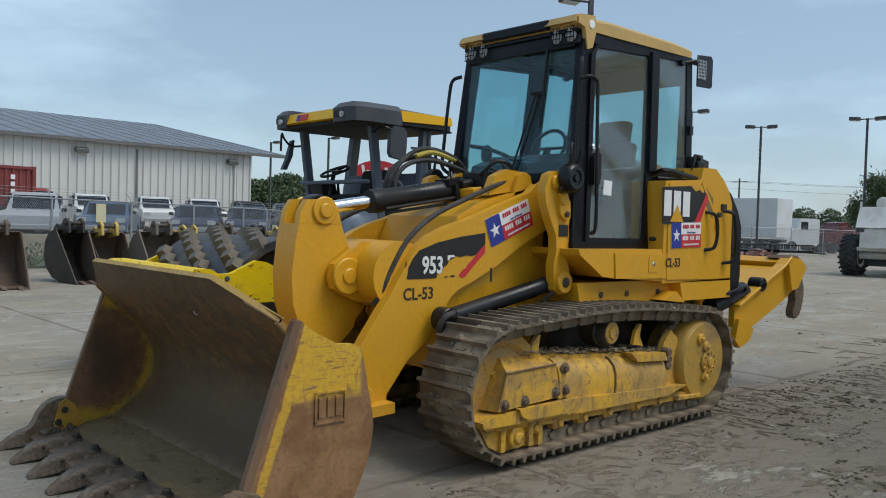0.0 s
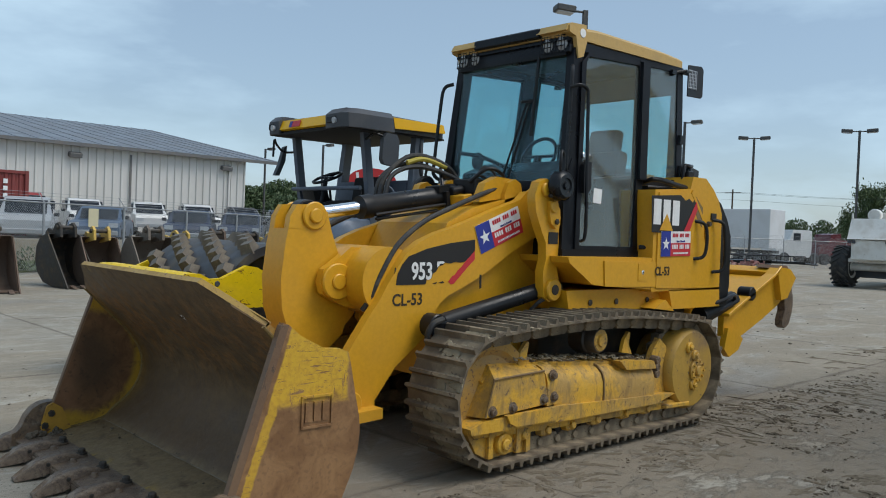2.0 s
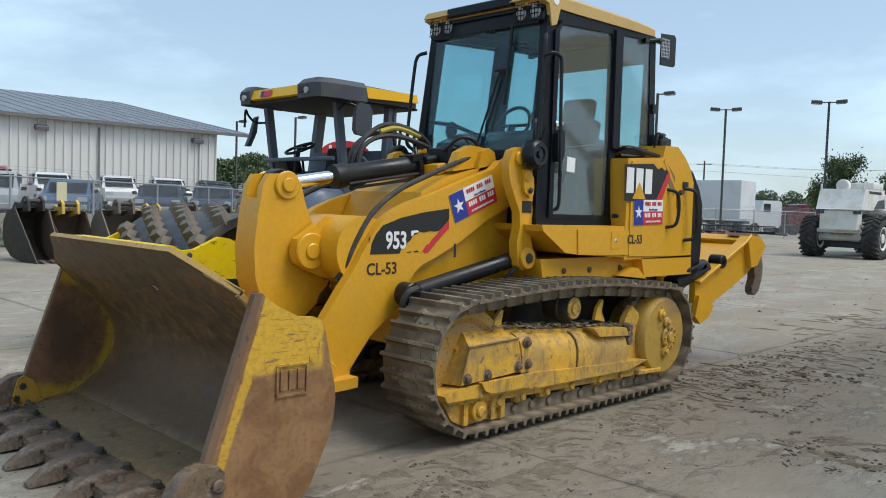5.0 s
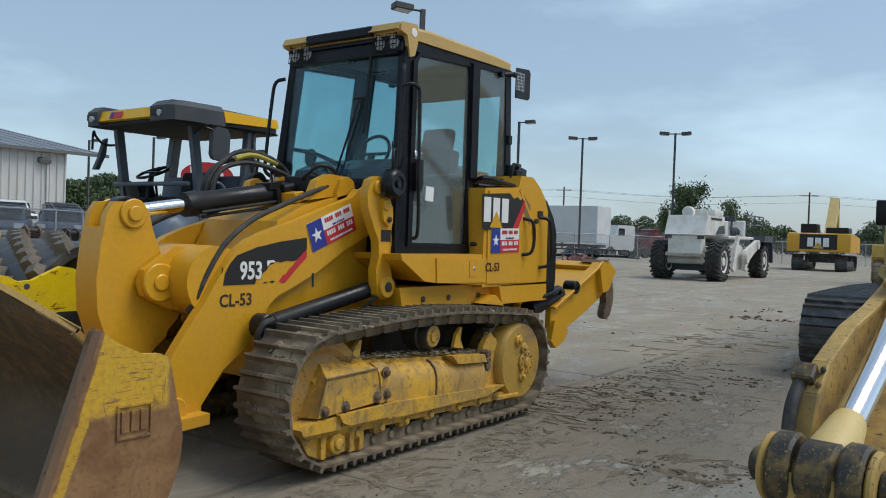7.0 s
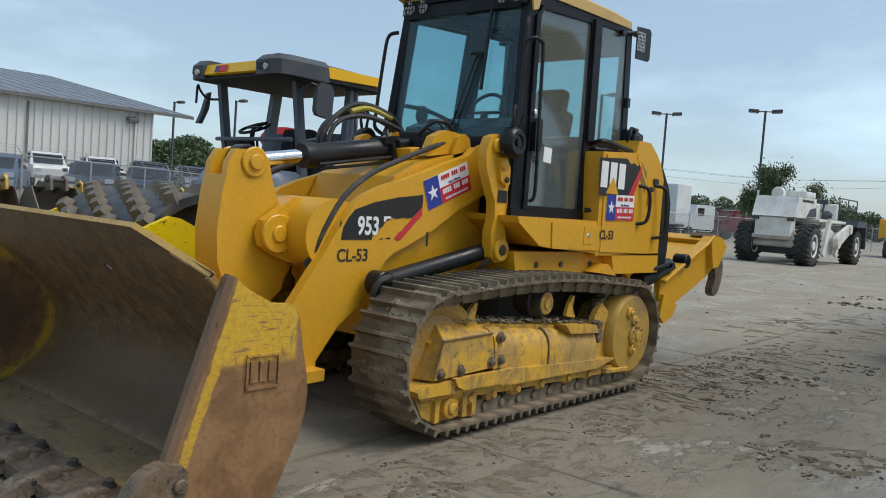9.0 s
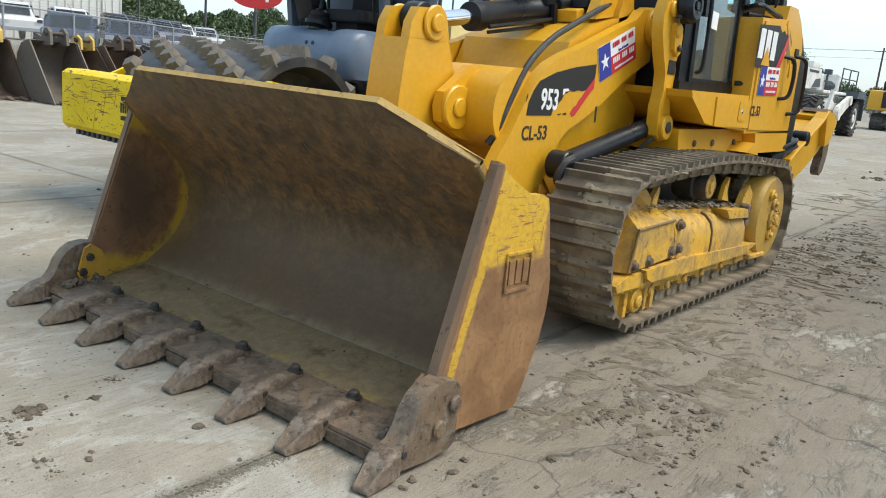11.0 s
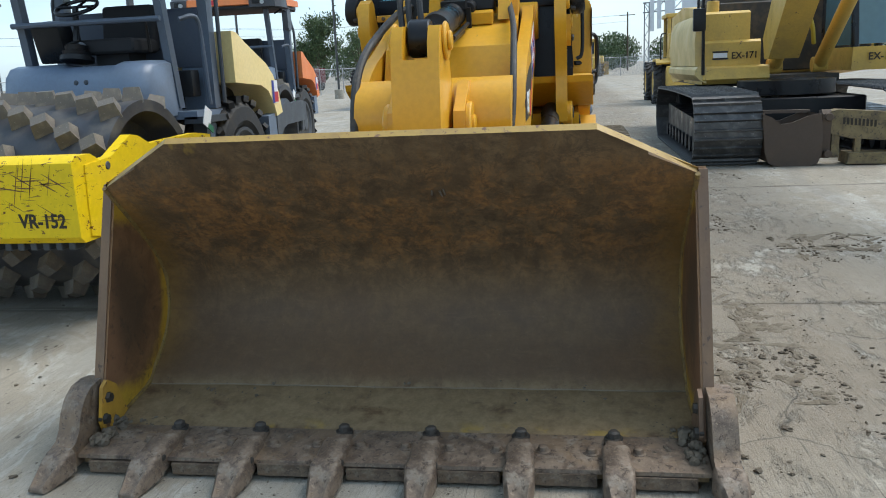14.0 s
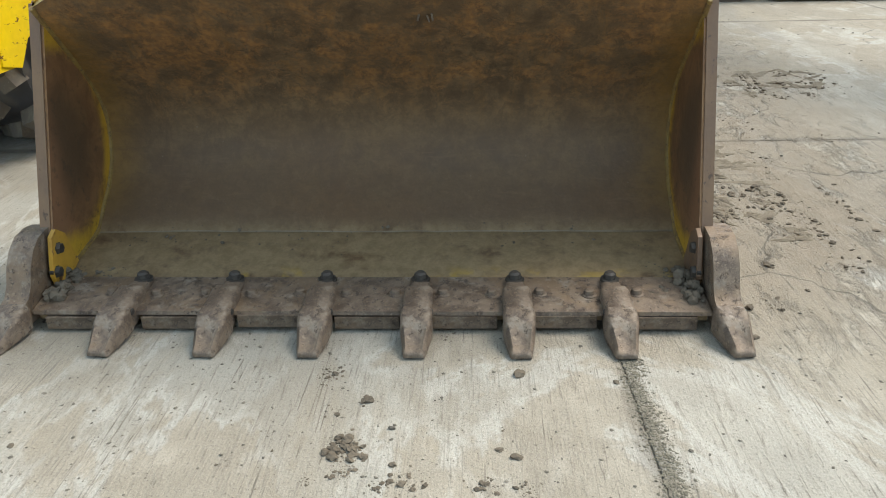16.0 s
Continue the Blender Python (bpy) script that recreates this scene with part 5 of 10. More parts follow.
for s in (-1, 1):
    bm = B()
    post(bm, (3.10, s * 0.755, 1.45), (3.14, s * 0.745, 3.04), 0.11, 0.09)
    part("front_post", bev(bm, 0.02, 2), M_CABBLK, cab)
    bm = B()
    post(bm, (4.02, s * 0.775, 1.45), (4.01, s * 0.765, 3.10), 0.09, 0.06)
    part("middle_post", bev(bm, 0.015, 2), M_CABBLK, cab)
    bm = B()
    post(bm, (4.66, s * 0.755, 2.0), (4.60, s * 0.745, 3.12), 0.09, 0.08)
    part("rear_post", bev(bm, 0.015, 2), M_CABBLK, cab)
    # sill, header and lower skin
    bm = B()
    prism(bm, [(3.02, 1.445), (3.02, 1.50), (4.06, 1.50), (4.06, 1.445)], s * 0.72, s * 0.81)
    prism(bm, [(3.10, 3.03), (4.64, 3.09), (4.64, 3.14), (3.10, 3.10)], s * 0.70, s * 0.79)
    prism(bm, [(4.03, 2.06), (4.70, 2.08), (4.70, 2.14), (4.03, 2.12)], s * 0.72, s * 0.80)
    prism(bm, [(4.05, 1.45), (4.10, 1.45), (4.10, 2.1), (4.05, 2.1)], s * 0.70, s * 0.78)
    part_each("side_rail", bev(bm, 0.008), M_CABBLK, cab)
    # door: frame and pane
    bm = B()
    outer = [(3.165, 1.50), (3.165, 2.95), (3.25, 3.03), (3.94, 3.075), (3.97, 3.04), (3.985, 2.1), (3.97, 1.50)]
    inner = [(3.218, 1.53), (3.218, 2.945), (3.25, 3.005), (3.925, 3.045), (3.94, 3.02), (3.955, 2.1), (3.945, 1.53)]
    ov = [[bm.verts.new((p[0], s * d, p[1])) for p in outer] for d in (0.775, 0.815)]
    iv = [[bm.verts.new((p[0], s * d, p[1])) for p in inner] for d in (0.775, 0.815)]
    n = len(outer)
    for i in range(n):
        j = (i + 1) % n
        bm.faces.new((ov[0][i], ov[0][j], iv[0][j], iv[0][i]))
        bm.faces.new((ov[1][i], iv[1][i], iv[1][j], ov[1][j]))
        bm.faces.new((ov[0][i], ov[1][i], ov[1][j], ov[0][j]))
        bm.faces.new((iv[0][i], iv[0][j], iv[1][j], iv[1][i]))
    door = part("cab_door", bev(bm, 0.006), M_CABBLK, cab, "black cab door with a tall dusty pane")
    bm = B()
    prism(bm, inner, s * 0.792, s * 0.797)
    pane = part("door_pane", bm, M_GLASS, door)
    pane.visible_shadow = False
    bm = B()
    prism(bm, [(3.20, 1.94), (3.19, 2.16), (3.22, 2.19), (3.28, 2.185), (3.285, 1.99), (3.26, 1.94)], s * 0.815, s * 0.862)
    bev(bm, 0.010, 2)
    hnd = part("door_handle", bm, M_BLACK, door)
    bm = B()
    rcyl(bm, (3.215, s * 0.812, 2.235), (3.215, s * 0.835, 2.235), 0.022, 14, 0.004)
    rod(bm, [(3.215, s * 0.835, 2.235), (3.27, s * 0.85, 2.24)], 0.008, 6)
    part("door_lock", bm, M_CHROME, hnd, "steel lock with its key")
    # fixed rear side pane
    bm = B()
    prism(bm, [(4.05, 2.13), (4.05, 3.08), (4.575, 3.09), (4.62, 2.16)], s * 0.772, s * 0.777)
    sp_ = part("side_pane", bm, M_GLASS, cab)
    sp_.visible_shadow = False
    # trim strip standing proud between door and pane
    bm = B()
    prism(bm, [(3.97, 2.10), (3.955, 3.08), (4.06, 3.085), (4.07, 2.10)], s * 0.79, s * 0.845)
    part("post_cover", bev(bm, 0.012, 2), M_CABBLK, cab)
    # step and grab rails
    bm = B()
    tube(bm, [(4.10, s * 0.80, 2.09), (4.10, s * 0.93, 2.11), (4.4, s * 0.945, 2.08), (4.68, s * 0.94, 2.05), (4.70, s * 0.86, 2.05)], 0.022)
    tube(bm, [(4.12, s * 0.82, 2.05), (4.45, s * 0.93, 2.04), (4.68, s * 0.92, 2.0)], 0.015)
    part("hand_bar", bm, M_BLACK, cab)
    bm = B()
    tube(bm, [(4.05, s * 0.83, 1.98), (4.10, s * 0.95, 2.0), (4.17, s * 0.965, 1.93), (4.13, s * 0.96, 1.62), (4.09, s * 0.94, 1.54), (4.02, s * 0.83, 1.53)], 0.019)
    part("grab_rail", bm, M_BLACK, cab, "black bent grab rail beside the door")
    bm = B()
    tube(bm, [(3.06, s * 0.80, 2.90), (3.0, s * 0.86, 2.86), (2.985, s * 0.865, 2.7), (2.98, s * 0.85, 2.2), (2.99, s * 0.84, 2.1), (3.05, s * 0.80, 2.05)], 0.017)
    part("grab_rail", bm, M_BLACK, cab)
    # lamp with a cage on the roof's front corner and a screen at the rear
    bm = B()
    box(bm, (3.11, s * 0.585, 3.075), (0.10, 0.36, 0.15), (0, 12, 0))
    lamp = part("lamp_housing", bev(bm, 0.02, 2), M_BLACK, cab)
    for dy in (-0.085, 0.085):
        bm = B()
        lathe(bm, (3.06, s * 0.585 + dy, 3.085), (3.035, s * 0.585 + dy, 3.08), [(0, 0.06), (0.6, 0.06), (1, 0.045)], 16)
        part("lamp_lens", bm, M_LAMPGLASS, lamp)
        bm = B()
        y0 = s * 0.585 + dy
        for k in range(4):
            q = -0.06 + 0.04 * k
            rod(bm, [(3.022, y0 + q, 3.015), (3.022, y0 + q, 3.15)], 0.004, 5)
            rod(bm, [(3.022, y0 - 0.065, 3.08 + q), (3.022, y0 + 0.065, 3.08 + q)], 0.004, 5)
        part("lamp_cage", bm, M_BLACK, lamp)
    bm = B()
    prism(bm, [(4.70, 2.90), (4.70, 3.18), (4.93, 3.20), (4.96, 3.17), (4.96, 2.93), (4.93, 2.91)], s * 0.80, s * 0.815)
    box(bm, (4.66, s * 0.80, 3.10), (0.14, 0.03, 0.03))
    guard = part("rear_lamp_guard", bev(bm, 0.004), M_BLACK, cab, "black plate guard beside the rear lamp")
    bm = B()
    for k in range(6):
        rod(bm, [(4.70, s * 0.824, 2.98 + k * 0.03), (4.83, s * 0.824, 2.985 + k * 0.03)], 0.004, 5)
        rod(bm, [(4.70 + k * 0.026, s * 0.824, 2.97), (4.70 + k * 0.026, s * 0.824, 3.14)], 0.004, 5)
    part("guard_mesh", bm, M_LAMPGLASS, guard)
    bm = B()
    rod(bm, [(4.48, s * 0.80, 3.08), (4.62, s * 0.84, 3.11), (4.72, s * 0.815, 3.12)], 0.014)
    box(bm, (4.46, s * 0.80, 3.075), (0.06, 0.05, 0.04))
    box(bm, (4.63, s * 0.80, 2.50), (0.05, 0.05, 0.08))
    box(bm, (4.65, s * 0.80, 2.22), (0.05, 0.05, 0.10))
    part_each("window_hinge", bm, M_BLACK, cab)
    # round black side drum at the foot of the front post
    bm = B()
    lathe(bm, (2.91, s * 0.82, 1.975), (2.91, s * 0.93, 1.975), [(0, 0.10), (0.15, 0.115), (0.6, 0.115), (0.85, 0.105), (1, 0.085), (1, 0.058), (0.88, 0.052), (0.88, 0.03), (1.03, 0.026), (1.03, 0)], 32)
    box(bm, (2.98, s * 0.82, 1.98), (0.16, 0.06, 0.10))
    tube(bm, [(2.88, s * 0.88, 2.06), (2.86, s * 0.90, 2.16), (2.88, s * 0.89, 2.23), (2.92, s * 0.88, 2.20), (2.92, s * 0.88, 2.08)], 0.013)
    part("side_horn", bm, M_BLACK, cab, "round black housing at the foot of the front post")
    bm = B()
    prism(bm, [(3.02, 1.46), (3.02, 2.0), (3.10, 2.2), (3.19, 2.2), (3.19, 1.46)], s * 0.77, s * 0.80)
    part("post_skirt", bev(bm, 0.006), M_CABBLK, cab)
# windshield with frame
bm = B()
pts = [(-0.70, 2.03), (0.70, 2.03), (0.70, 3.02), (-0.70, 3.02)]
prism(bm, pts, 0.0, 0.006, "x", Matrix.Translation((3.085, 0, 0)) @ Matrix.Shear("XY", 4, (0.0, 0.0)))
wsh = part("windshield", bm, M_SHIELD, cab, "large blue-tinted windshield")
wsh.visible_shadow = False
bm = B()
box(bm, (3.09, 0, 1.985), (0.10, 1.44, 0.10))
box(bm, (3.10, 0, 3.05), (0.10, 1.44, 0.12))
bev(bm, 0.012, 2)
part_each("windshield_frame", bm, M_CABBLK, cab)
bm = B()
box(bm, (3.10, 0, 1.70), (0.05, 1.42, 0.52))
part("front_skin", bm, M_CABBLK, cab)
# rear wall with window
bm = B()
box(bm, (4.66, 0, 2.10), (0.05, 1.42, 0.10))
box(bm, (4.62, 0, 3.08), (0.05, 1.42, 0.10))
for s in (-1, 1):
    box(bm, (4.64, s * 0.70, 2.60), (0.05, 0.06, 0.92))
box(bm, (4.56, 0, 1.78), (0.06, 1.42, 0.66))
part("rear_wall", bm, M_CABBLK, cab)
bm = B()
box(bm, (4.64, 0, 2.6), (0.006, 1.34, 0.92))
rw = part("rear_window", bm, M_SHIELD, cab)
rw.visible_shadow = False
# roof
bm = B()
rows = [(3.02, 0.70, 3.13, 3.195), (3.10, 0.79, 3.12, 3.215), (3.4, 0.805, 3.115, 3.235), (4.3, 0.805, 3.13, 3.235), (4.62, 0.79, 3.14, 3.225), (4.70, 0.72, 3.15, 3.20)]
prev = None
for x, w, z0, z1 in rows:
    cur = [bm.verts.new(p) for p in ((x, -w, z0), (x, -w, z1 - 0.03), (x, -w + 0.05, z1), (x, w - 0.05, z1), (x, w, z1 - 0.03), (x, w, z0))]
    if prev:
        for i in range(6):
            bm.faces.new((prev[i], prev[(i + 1) % 6], cur[(i + 1) % 6], cur[i]))
    else:
        bm.faces.new(cur[::-1])
    prev = cur
bm.faces.new(prev)
M_ROOF = coat("faded_roof_paint", (0.50, 0.32, 0.10), 0.55, dirt=(0.36, 0.27, 0.14), amount=0.5, scale=3.0)
roof = part("cab_roof", bev(bm, 0.015, 2), M_ROOF, cab, "faded yellow cab roof")
bm = B()
box(bm, (3.00, 0.0, 3.175), (0.05, 0.90, 0.075))
part("roof_visor", bev(bm, 0.01), M_CABBLK, roof)
for s in (-1, 1):
    bm = B()
    prism(bm, [(3.00, 3.20), (3.02, 3.22), (3.20, 3.235), (3.22, 3.12), (3.18, 2.99), (3.12, 2.97), (3.08, 3.13), (3.00, 3.15)], s * 0.72, s * 0.81)
    prism(bm, [(2.97, 3.16), (3.0, 3.215), (3.15, 3.23), (3.15, 3.16)], s * 0.42, s * 0.79)
    part("roof_corner", bev(bm, 0.02, 2), M_ROOF, roof)
    bm = B()
    lathe(bm, (3.16, s * 0.808, 3.165), (3.16, s * 0.816, 3.165), [(0, 0.035), (1, 0.033)], 16)
    part("roof_badge", bm, M_WHITE, roof)
bm = B()
prism(bm, [(3.03, 3.10), (4.65, 3.12), (4.65, 3.14), (3.03, 3.125)], -0.76, 0.76)
part("roof_liner", bm, M_CABBLK, cab)
# inside: dark trim on the far side and the rear, floor, seat, wheel, console
M_INNER = plain("cab_inner_trim", (0.035, 0.038, 0.042), 0.7, spec=0.2)
part("inner_trim", bev(prism(B(), [(3.20, 1.50), (3.20, 1.98), (3.70, 2.02), (4.60, 2.16), (4.60, 1.50)], 0.735, 0.755), 0.006), M_INNER, cab)
part("inner_post", bev(box(B(), (4.00, 0.72, 2.38), (0.24, 0.05, 1.5)), 0.01), M_INNER, cab)
part("inner_trim", bev(box(B(), (4.59, 0.0, 3.00), (0.03, 1.40, 0.20)), 0.006), M_INNER, cab)
bm = B()
box(bm, (3.6, 0, 1.47), (1.0, 1.42, 0.04))
part("cab_floor", bm, M_BLACK, cab)
bm = B()
box(bm, (4.10, -0.04, 1.92), (0.48, 0.56, 0.14))
box(bm, (4.36, -0.04, 2.14), (0.15, 0.56, 0.52), (0, 8, 0))
box(bm, (4.41, -0.04, 2.48), (0.13, 0.38, 0.24), (0, 8, 0))
box(bm, (4.12, -0.04, 1.68), (0.32, 0.42, 0.42))
bev(bm, 0.05, 3)
part("operator_seat", bm, M_SEAT, cab, "dark grey operator seat with headrest")
bm = B()
tube(bm, [(3.52 + 0.06 * math.sin(a), 0.21 * math.cos(a), 2.28 + 0.16 * math.sin(a)) for a in [2 * math.pi * i / 12 for i in range(13)]], 0.016)
rod(bm, [(3.34, 0, 1.75), (3.52, 0, 2.28)], 0.035)
rod(bm, [(3.52, -0.2, 2.28), (3.52, 0.2, 2.28)], 0.014)
part("steering_wheel", bm, M_BLACK, cab)
bm = B()
prism(bm, [(3.14, 1.95), (3.16, 2.12), (3.40, 2.22), (3.46, 1.9)], -0.62, 0.62)
prism(bm, [(3.8, 1.5), (3.75, 2.1), (4.15, 2.15), (4.2, 1.5)], 0.40, 0.62)
prism(bm, [(3.8, 1.5), (3.75, 2.1), (4.15, 2.15), (4.2, 1.5)], -0.62, -0.40)
part("dash_console", bev(bm, 0.03, 2), M_BLACK, cab)
bm = B()
tube(bm, [(3.14, 0.66, 2.30), (3.17, 0.4, 2.26), (3.18, 0.1, 2.17), (3.16, -0.12, 2.08)], 0.018)
part("inner_rail", bm, M_BLACK, cab)
bm = B()
bmesh.ops.create_uvsphere(bm, u_segments=16, v_segments=10, radius=0.07, matrix=pose(3.2, 0.48, 2.23) @ Matrix.Diagonal((0.6, 1, 1.1, 1)))
part("inner_mirror", bm, M_SEAT, cab)
# wiper
bm = B()
rod(bm, [(3.065, -0.02, 2.06), (3.055, -0.27, 2.66)], 0.010, 6)
rod(bm, [(3.065, -0.10, 2.06), (3.055, -0.31, 2.66)], 0.008, 6)
rod(bm, [(3.055, -0.20, 2.67), (3.055, -0.36, 2.67)], 0.012, 6)
box(bm, (3.055, -0.37, 2.70), (0.02, 0.022, 0.62), (4, 0, 0))
part("wiper", bm, M_BLACK, cab, "black windshield wiper")
bm = B()
sheet(bm, rect(0, 0, 0.105, 0.115), on_left(3.36, -0.87, 1.925, -4), 0.003)
part("paper_tag", bm, M_WHITE, cab, "white paper tag on the door")

# the cab narrows upwards and its front leans back a little
def lean_cab(ob):
    if ob.type == "MESH":
        for v in ob.data.vertices:
            x, y, z = v.co
            f = max(0.0, z - 1.5) / 1.6
            v.co = (x + 0.06 + 0.115 * f + (x - 3.1) * 0.03 * f, y * (0.94 - 0.11 * f), z + 0.03 * f * (z - 1.6))
    for c in ob.children:
        lean_cab(c)


lean_cab(cab)
# bent grab bars outside the front posts
part("grab_bar", tube(B(), [(3.11, -0.755, 2.745), (3.16, -0.80, 2.765), (3.24, -0.805, 2.75), (3.265, -0.805, 2.69), (3.265, -0.815, 2.32), (3.26, -0.83, 1.985), (3.265, -0.83, 1.62), (3.255, -0.79, 1.56)], 0.014), M_BLACK, cab, "bent black grab bar")

# -- decals on the near side
def dealer_sign(name, m, w, h, parent):
    bm = B()
    sheet(bm, rect(0, 0, w, h), m, 0.003)
    sg = part(name, bm, M_WHITE, parent, "rectangular dealer sticker in blue, white and red")
    u = Matrix.Translation(m.to_3x3() @ Vector((0, 0, 0.0036))) @ m
    bm = B()
    sheet(bm, rect(-w * 0.345, 0, w * 0.31, h), u, 0.001)
    part("blue_field", bm, M_BLUE, sg)
    bm = B()
    sheet(bm, rect(w * 0.155, -h * 0.235, w * 0.69, h * 0.53), u, 0.001)
    part("red_field", bm, M_RED, sg)
    v = Matrix.Translation(m.to_3x3() @ Vector((0, 0, 0.0052))) @ m
    bm = B()
    sheet(bm, star(-w * 0.345, 0, h * 0.27, h * 0.105), v, 0.001)
    part("white_star", bm, M_WHITE, sg)
    text_part("small_print", "Sales & Rentals", h * 0.115, v @ Matrix.Translation((w * 0.155, h * 0.10, 0)), M_BLUE, sg, wide=0.9)
    for cy, hh, ww, mt, k in ((0.34, 0.15, 0.58, M_RED, 12), (-0.12, 0.17, 0.60, M_WHITE, 12), (-0.38, 0.07, 0.52, M_WHITE, 17)):
        bm = B()
        for i in range(k):
            if i in (4, 8) and hh > 0.1:
                continue
            cx = w * 0.155 + (i - (k - 1) / 2) * w * ww / k
            sheet(bm, rect(cx, h * cy, w * ww / k * 0.72, h * hh), v, 0.001)
        part_each("letter_bar", bm, mt, sg)
    return sg


near_arm = [o for o in loader.children if o.name.startswith("lift_arm")][0]
dealer_sign("dealer_sticker", on_left(2.650, -0.497, 1.630, 21.0), 0.49, 0.215, near_arm)
dealer_sign("dealer_sticker", on_left(4.43, -0.920, 1.57, 1.5), 0.47, 0.215, hood)
bm = B()
blk = [(1.656, 1.224), (1.668, 1.30), (1.706, 1.364), (1.76, 1.419), (1.925, 1.474), (2.145, 1.517), (2.393, 1.548), (2.396, 1.467), (2.297, 1.385), (2.245, 1.378), (2.209, 1.384), (2.15, 1.372), (2.10, 1.378), (2.081, 1.362), (2.041, 1.352), (2.02, 1.318), (1.988, 1.300), (1.975, 1.270), (1.933, 1.268), (1.922, 1.226)]
prism(bm, blk, -0.4985, -0.4960)
part("model_decal", bm, M_DECAL, near_arm, "torn black decal with the white number 953 and half a letter")
bm = B()
for pts in ([(2.045, 1.238), (2.075, 1.230), (2.10, 1.236), (2.085, 1.245)], [(1.985, 1.232), (2.02, 1.228), (2.03, 1.240)], [(1.640, 1.30), (1.652, 1.325), (1.648, 1.345), (1.640, 1.33)]):
    prism(bm, pts, -0.4985, -0.4960)
part_each("decal_scrap", bm, M_DECAL, near_arm)
text_part("model_number", "953", 0.165, on_left(1.885, -0.4995, 1.312, 0), M_WHITE, near_arm, wide=0.80, bold=0.004)
# the upper half of a D is all that is left of the last letter
bm = B()
for pts in ([(2.022, 1.366), (2.022, 1.384), (2.078, 1.388), (2.095, 1.378), (2.082, 1.372)], [(2.024, 1.345), (2.022, 1.366), (2.044, 1.368), (2.046, 1.360)]):
    prism(bm, pts, -0.5008, -0.4986)
part_each("letter_remnant", bm, M_WHITE, near_arm)
bm = B()
prism(bm, [(2.393, 1.471), (2.397, 1.403), (2.32, 1.34), (2.193, 1.227), (2.165, 1.222), (2.150, 1.236), (2.135, 1.238), (2.158, 1.262), (2.175, 1.282), (2.200, 1.288), (2.226, 1.320), (2.262, 1.346)], -0.4985, -0.4960)
part("red_slash", bm, M_RED, near_arm)
text_part("fleet_number", "CL-53", 0.115, on_left(1.765, -0.4965, 1.120, 1), M_STENCIL, near_arm, "black stencilled fleet number", 0.95, bold=0.002)
text_part("fleet_number", "CL-53", 0.105, on_left(4.24, -0.9195, 1.33, 0), M_STENCIL, hull, "black stencilled fleet number", 0.85, bold=0.002)
bm = B()
prism(bm, [(4.05, 1.66), (4.03, 1.965), (4.48, 1.995), (4.56, 1.95), (4.62, 1.97), (4.68, 1.94), (4.73, 1.985), (4.77, 1.93), (4.66, 1.74), (4.58, 1.66)], -0.9205, -0.9180)
dec = part("brand_panel", bm, M_DECAL, hood, "black panel with white block shapes, a yellow triangle and a red slash")
bm = B()
m = on_left(4.265, -0.9215, 1.825)
for pts in (rect(-0.145, 0.01, 0.11, 0.215), rect(0.0, 0.01, 0.11, 0.215), rect(0.145, 0.01, 0.11, 0.215)):
    sheet(bm, pts, m, 0.001)
part_each("white_shape", bm, M_WHITE, dec)
bm = B()
sheet(bm, [(-0.105, -0.145), (0.105, -0.145), (0.0, 0.0)], Matrix.Translation((0, -0.0015, 0)) @ m, 0.001)
part("yellow_triangle", bm, M_YEL, dec)
bm = B()
sheet(bm, [(0.27, -0.16), (0.37, -0.15), (0.50, 0.06), (0.48, 0.13)], m, 0.001)
part("red_slash", bm, M_RED, dec)

# -- bolted bars and latch cover below the windshield
for y0, y1, z in ((-0.36, -0.03, 1.755), (-0.36, -0.05, 1.915), (0.28, 0.62, 1.90)):
    bar = part("cross_bar", bev(box(B(), (2.955, (y0 + y1) / 2, z), (0.03, y1 - y0, 0.045)), 0.004), M_YEL, loader, "yellow bolted cross bar")
    for y in (y0 + 0.05, y1 - 0.05):
        part("bar_bolt", rcyl(B(), (2.94, y, z), (2.925, y, z), 0.014, 8, 0.003), M_TOOTH, bar)
part("cover_latch", bev(box(B(), (2.93, -0.17, 1.695), (0.03, 0.06, 0.045)), 0.008), M_CHROME, loader, "small steel latch")
for k, (ya, yb, zt) in enumerate(((-0.10, -0.18, 2.12), (-0.05, -0.12, 2.06), (0.02, -0.06, 2.02))):
    part("thin_hose", tube(B(), [(2.75, ya, 1.94), (2.80, (ya + yb) / 2, zt), (2.92, yb, zt - 0.06), (2.95, yb - 0.03, 1.80), (2.94, yb - 0.05, 1.72)], 0.010, 7), M_HOSE, loader)
part("wire_tag", bev(box(B(), (2.93, -0.10, 1.80), (0.01, 0.05, 0.04)), 0.002), M_WHITE, loader)

# -- hoses at the front
bm = B()
tube(bm, [(2.86, -0.12, 1.93), (2.95, -0.18, 2.00), (2.96, -0.27, 2.02), (2.88, -0.32, 1.99), (2.6, -0.36, 1.90), (2.25, -0.40, 1.78), (1.95, -0.42, 1.66), (1.72, -0.43, 1.50), (1.58, -0.43, 1.30), (1.50, -0.41, 1.12), (1.47, -0.38, 1.05)], 0.019, 10)
part("arm_hose", bm, M_HOSE, loader, "black hose looping down along the arm")
bm = B()
tube(bm, [(2.92, 0.30, 1.99), (2.55, 0.38, 1.90), (2.1, 0.41, 1.76), (1.75, 0.43, 1.62), (1.55, 0.44, 1.45), (1.42, 0.43, 1.2), (1.40, 0.42, 1.0)], 0.024, 10)
part("arm_hose", bm, M_HOSE, loader, "black hose looping down along the arm")
bm = B()
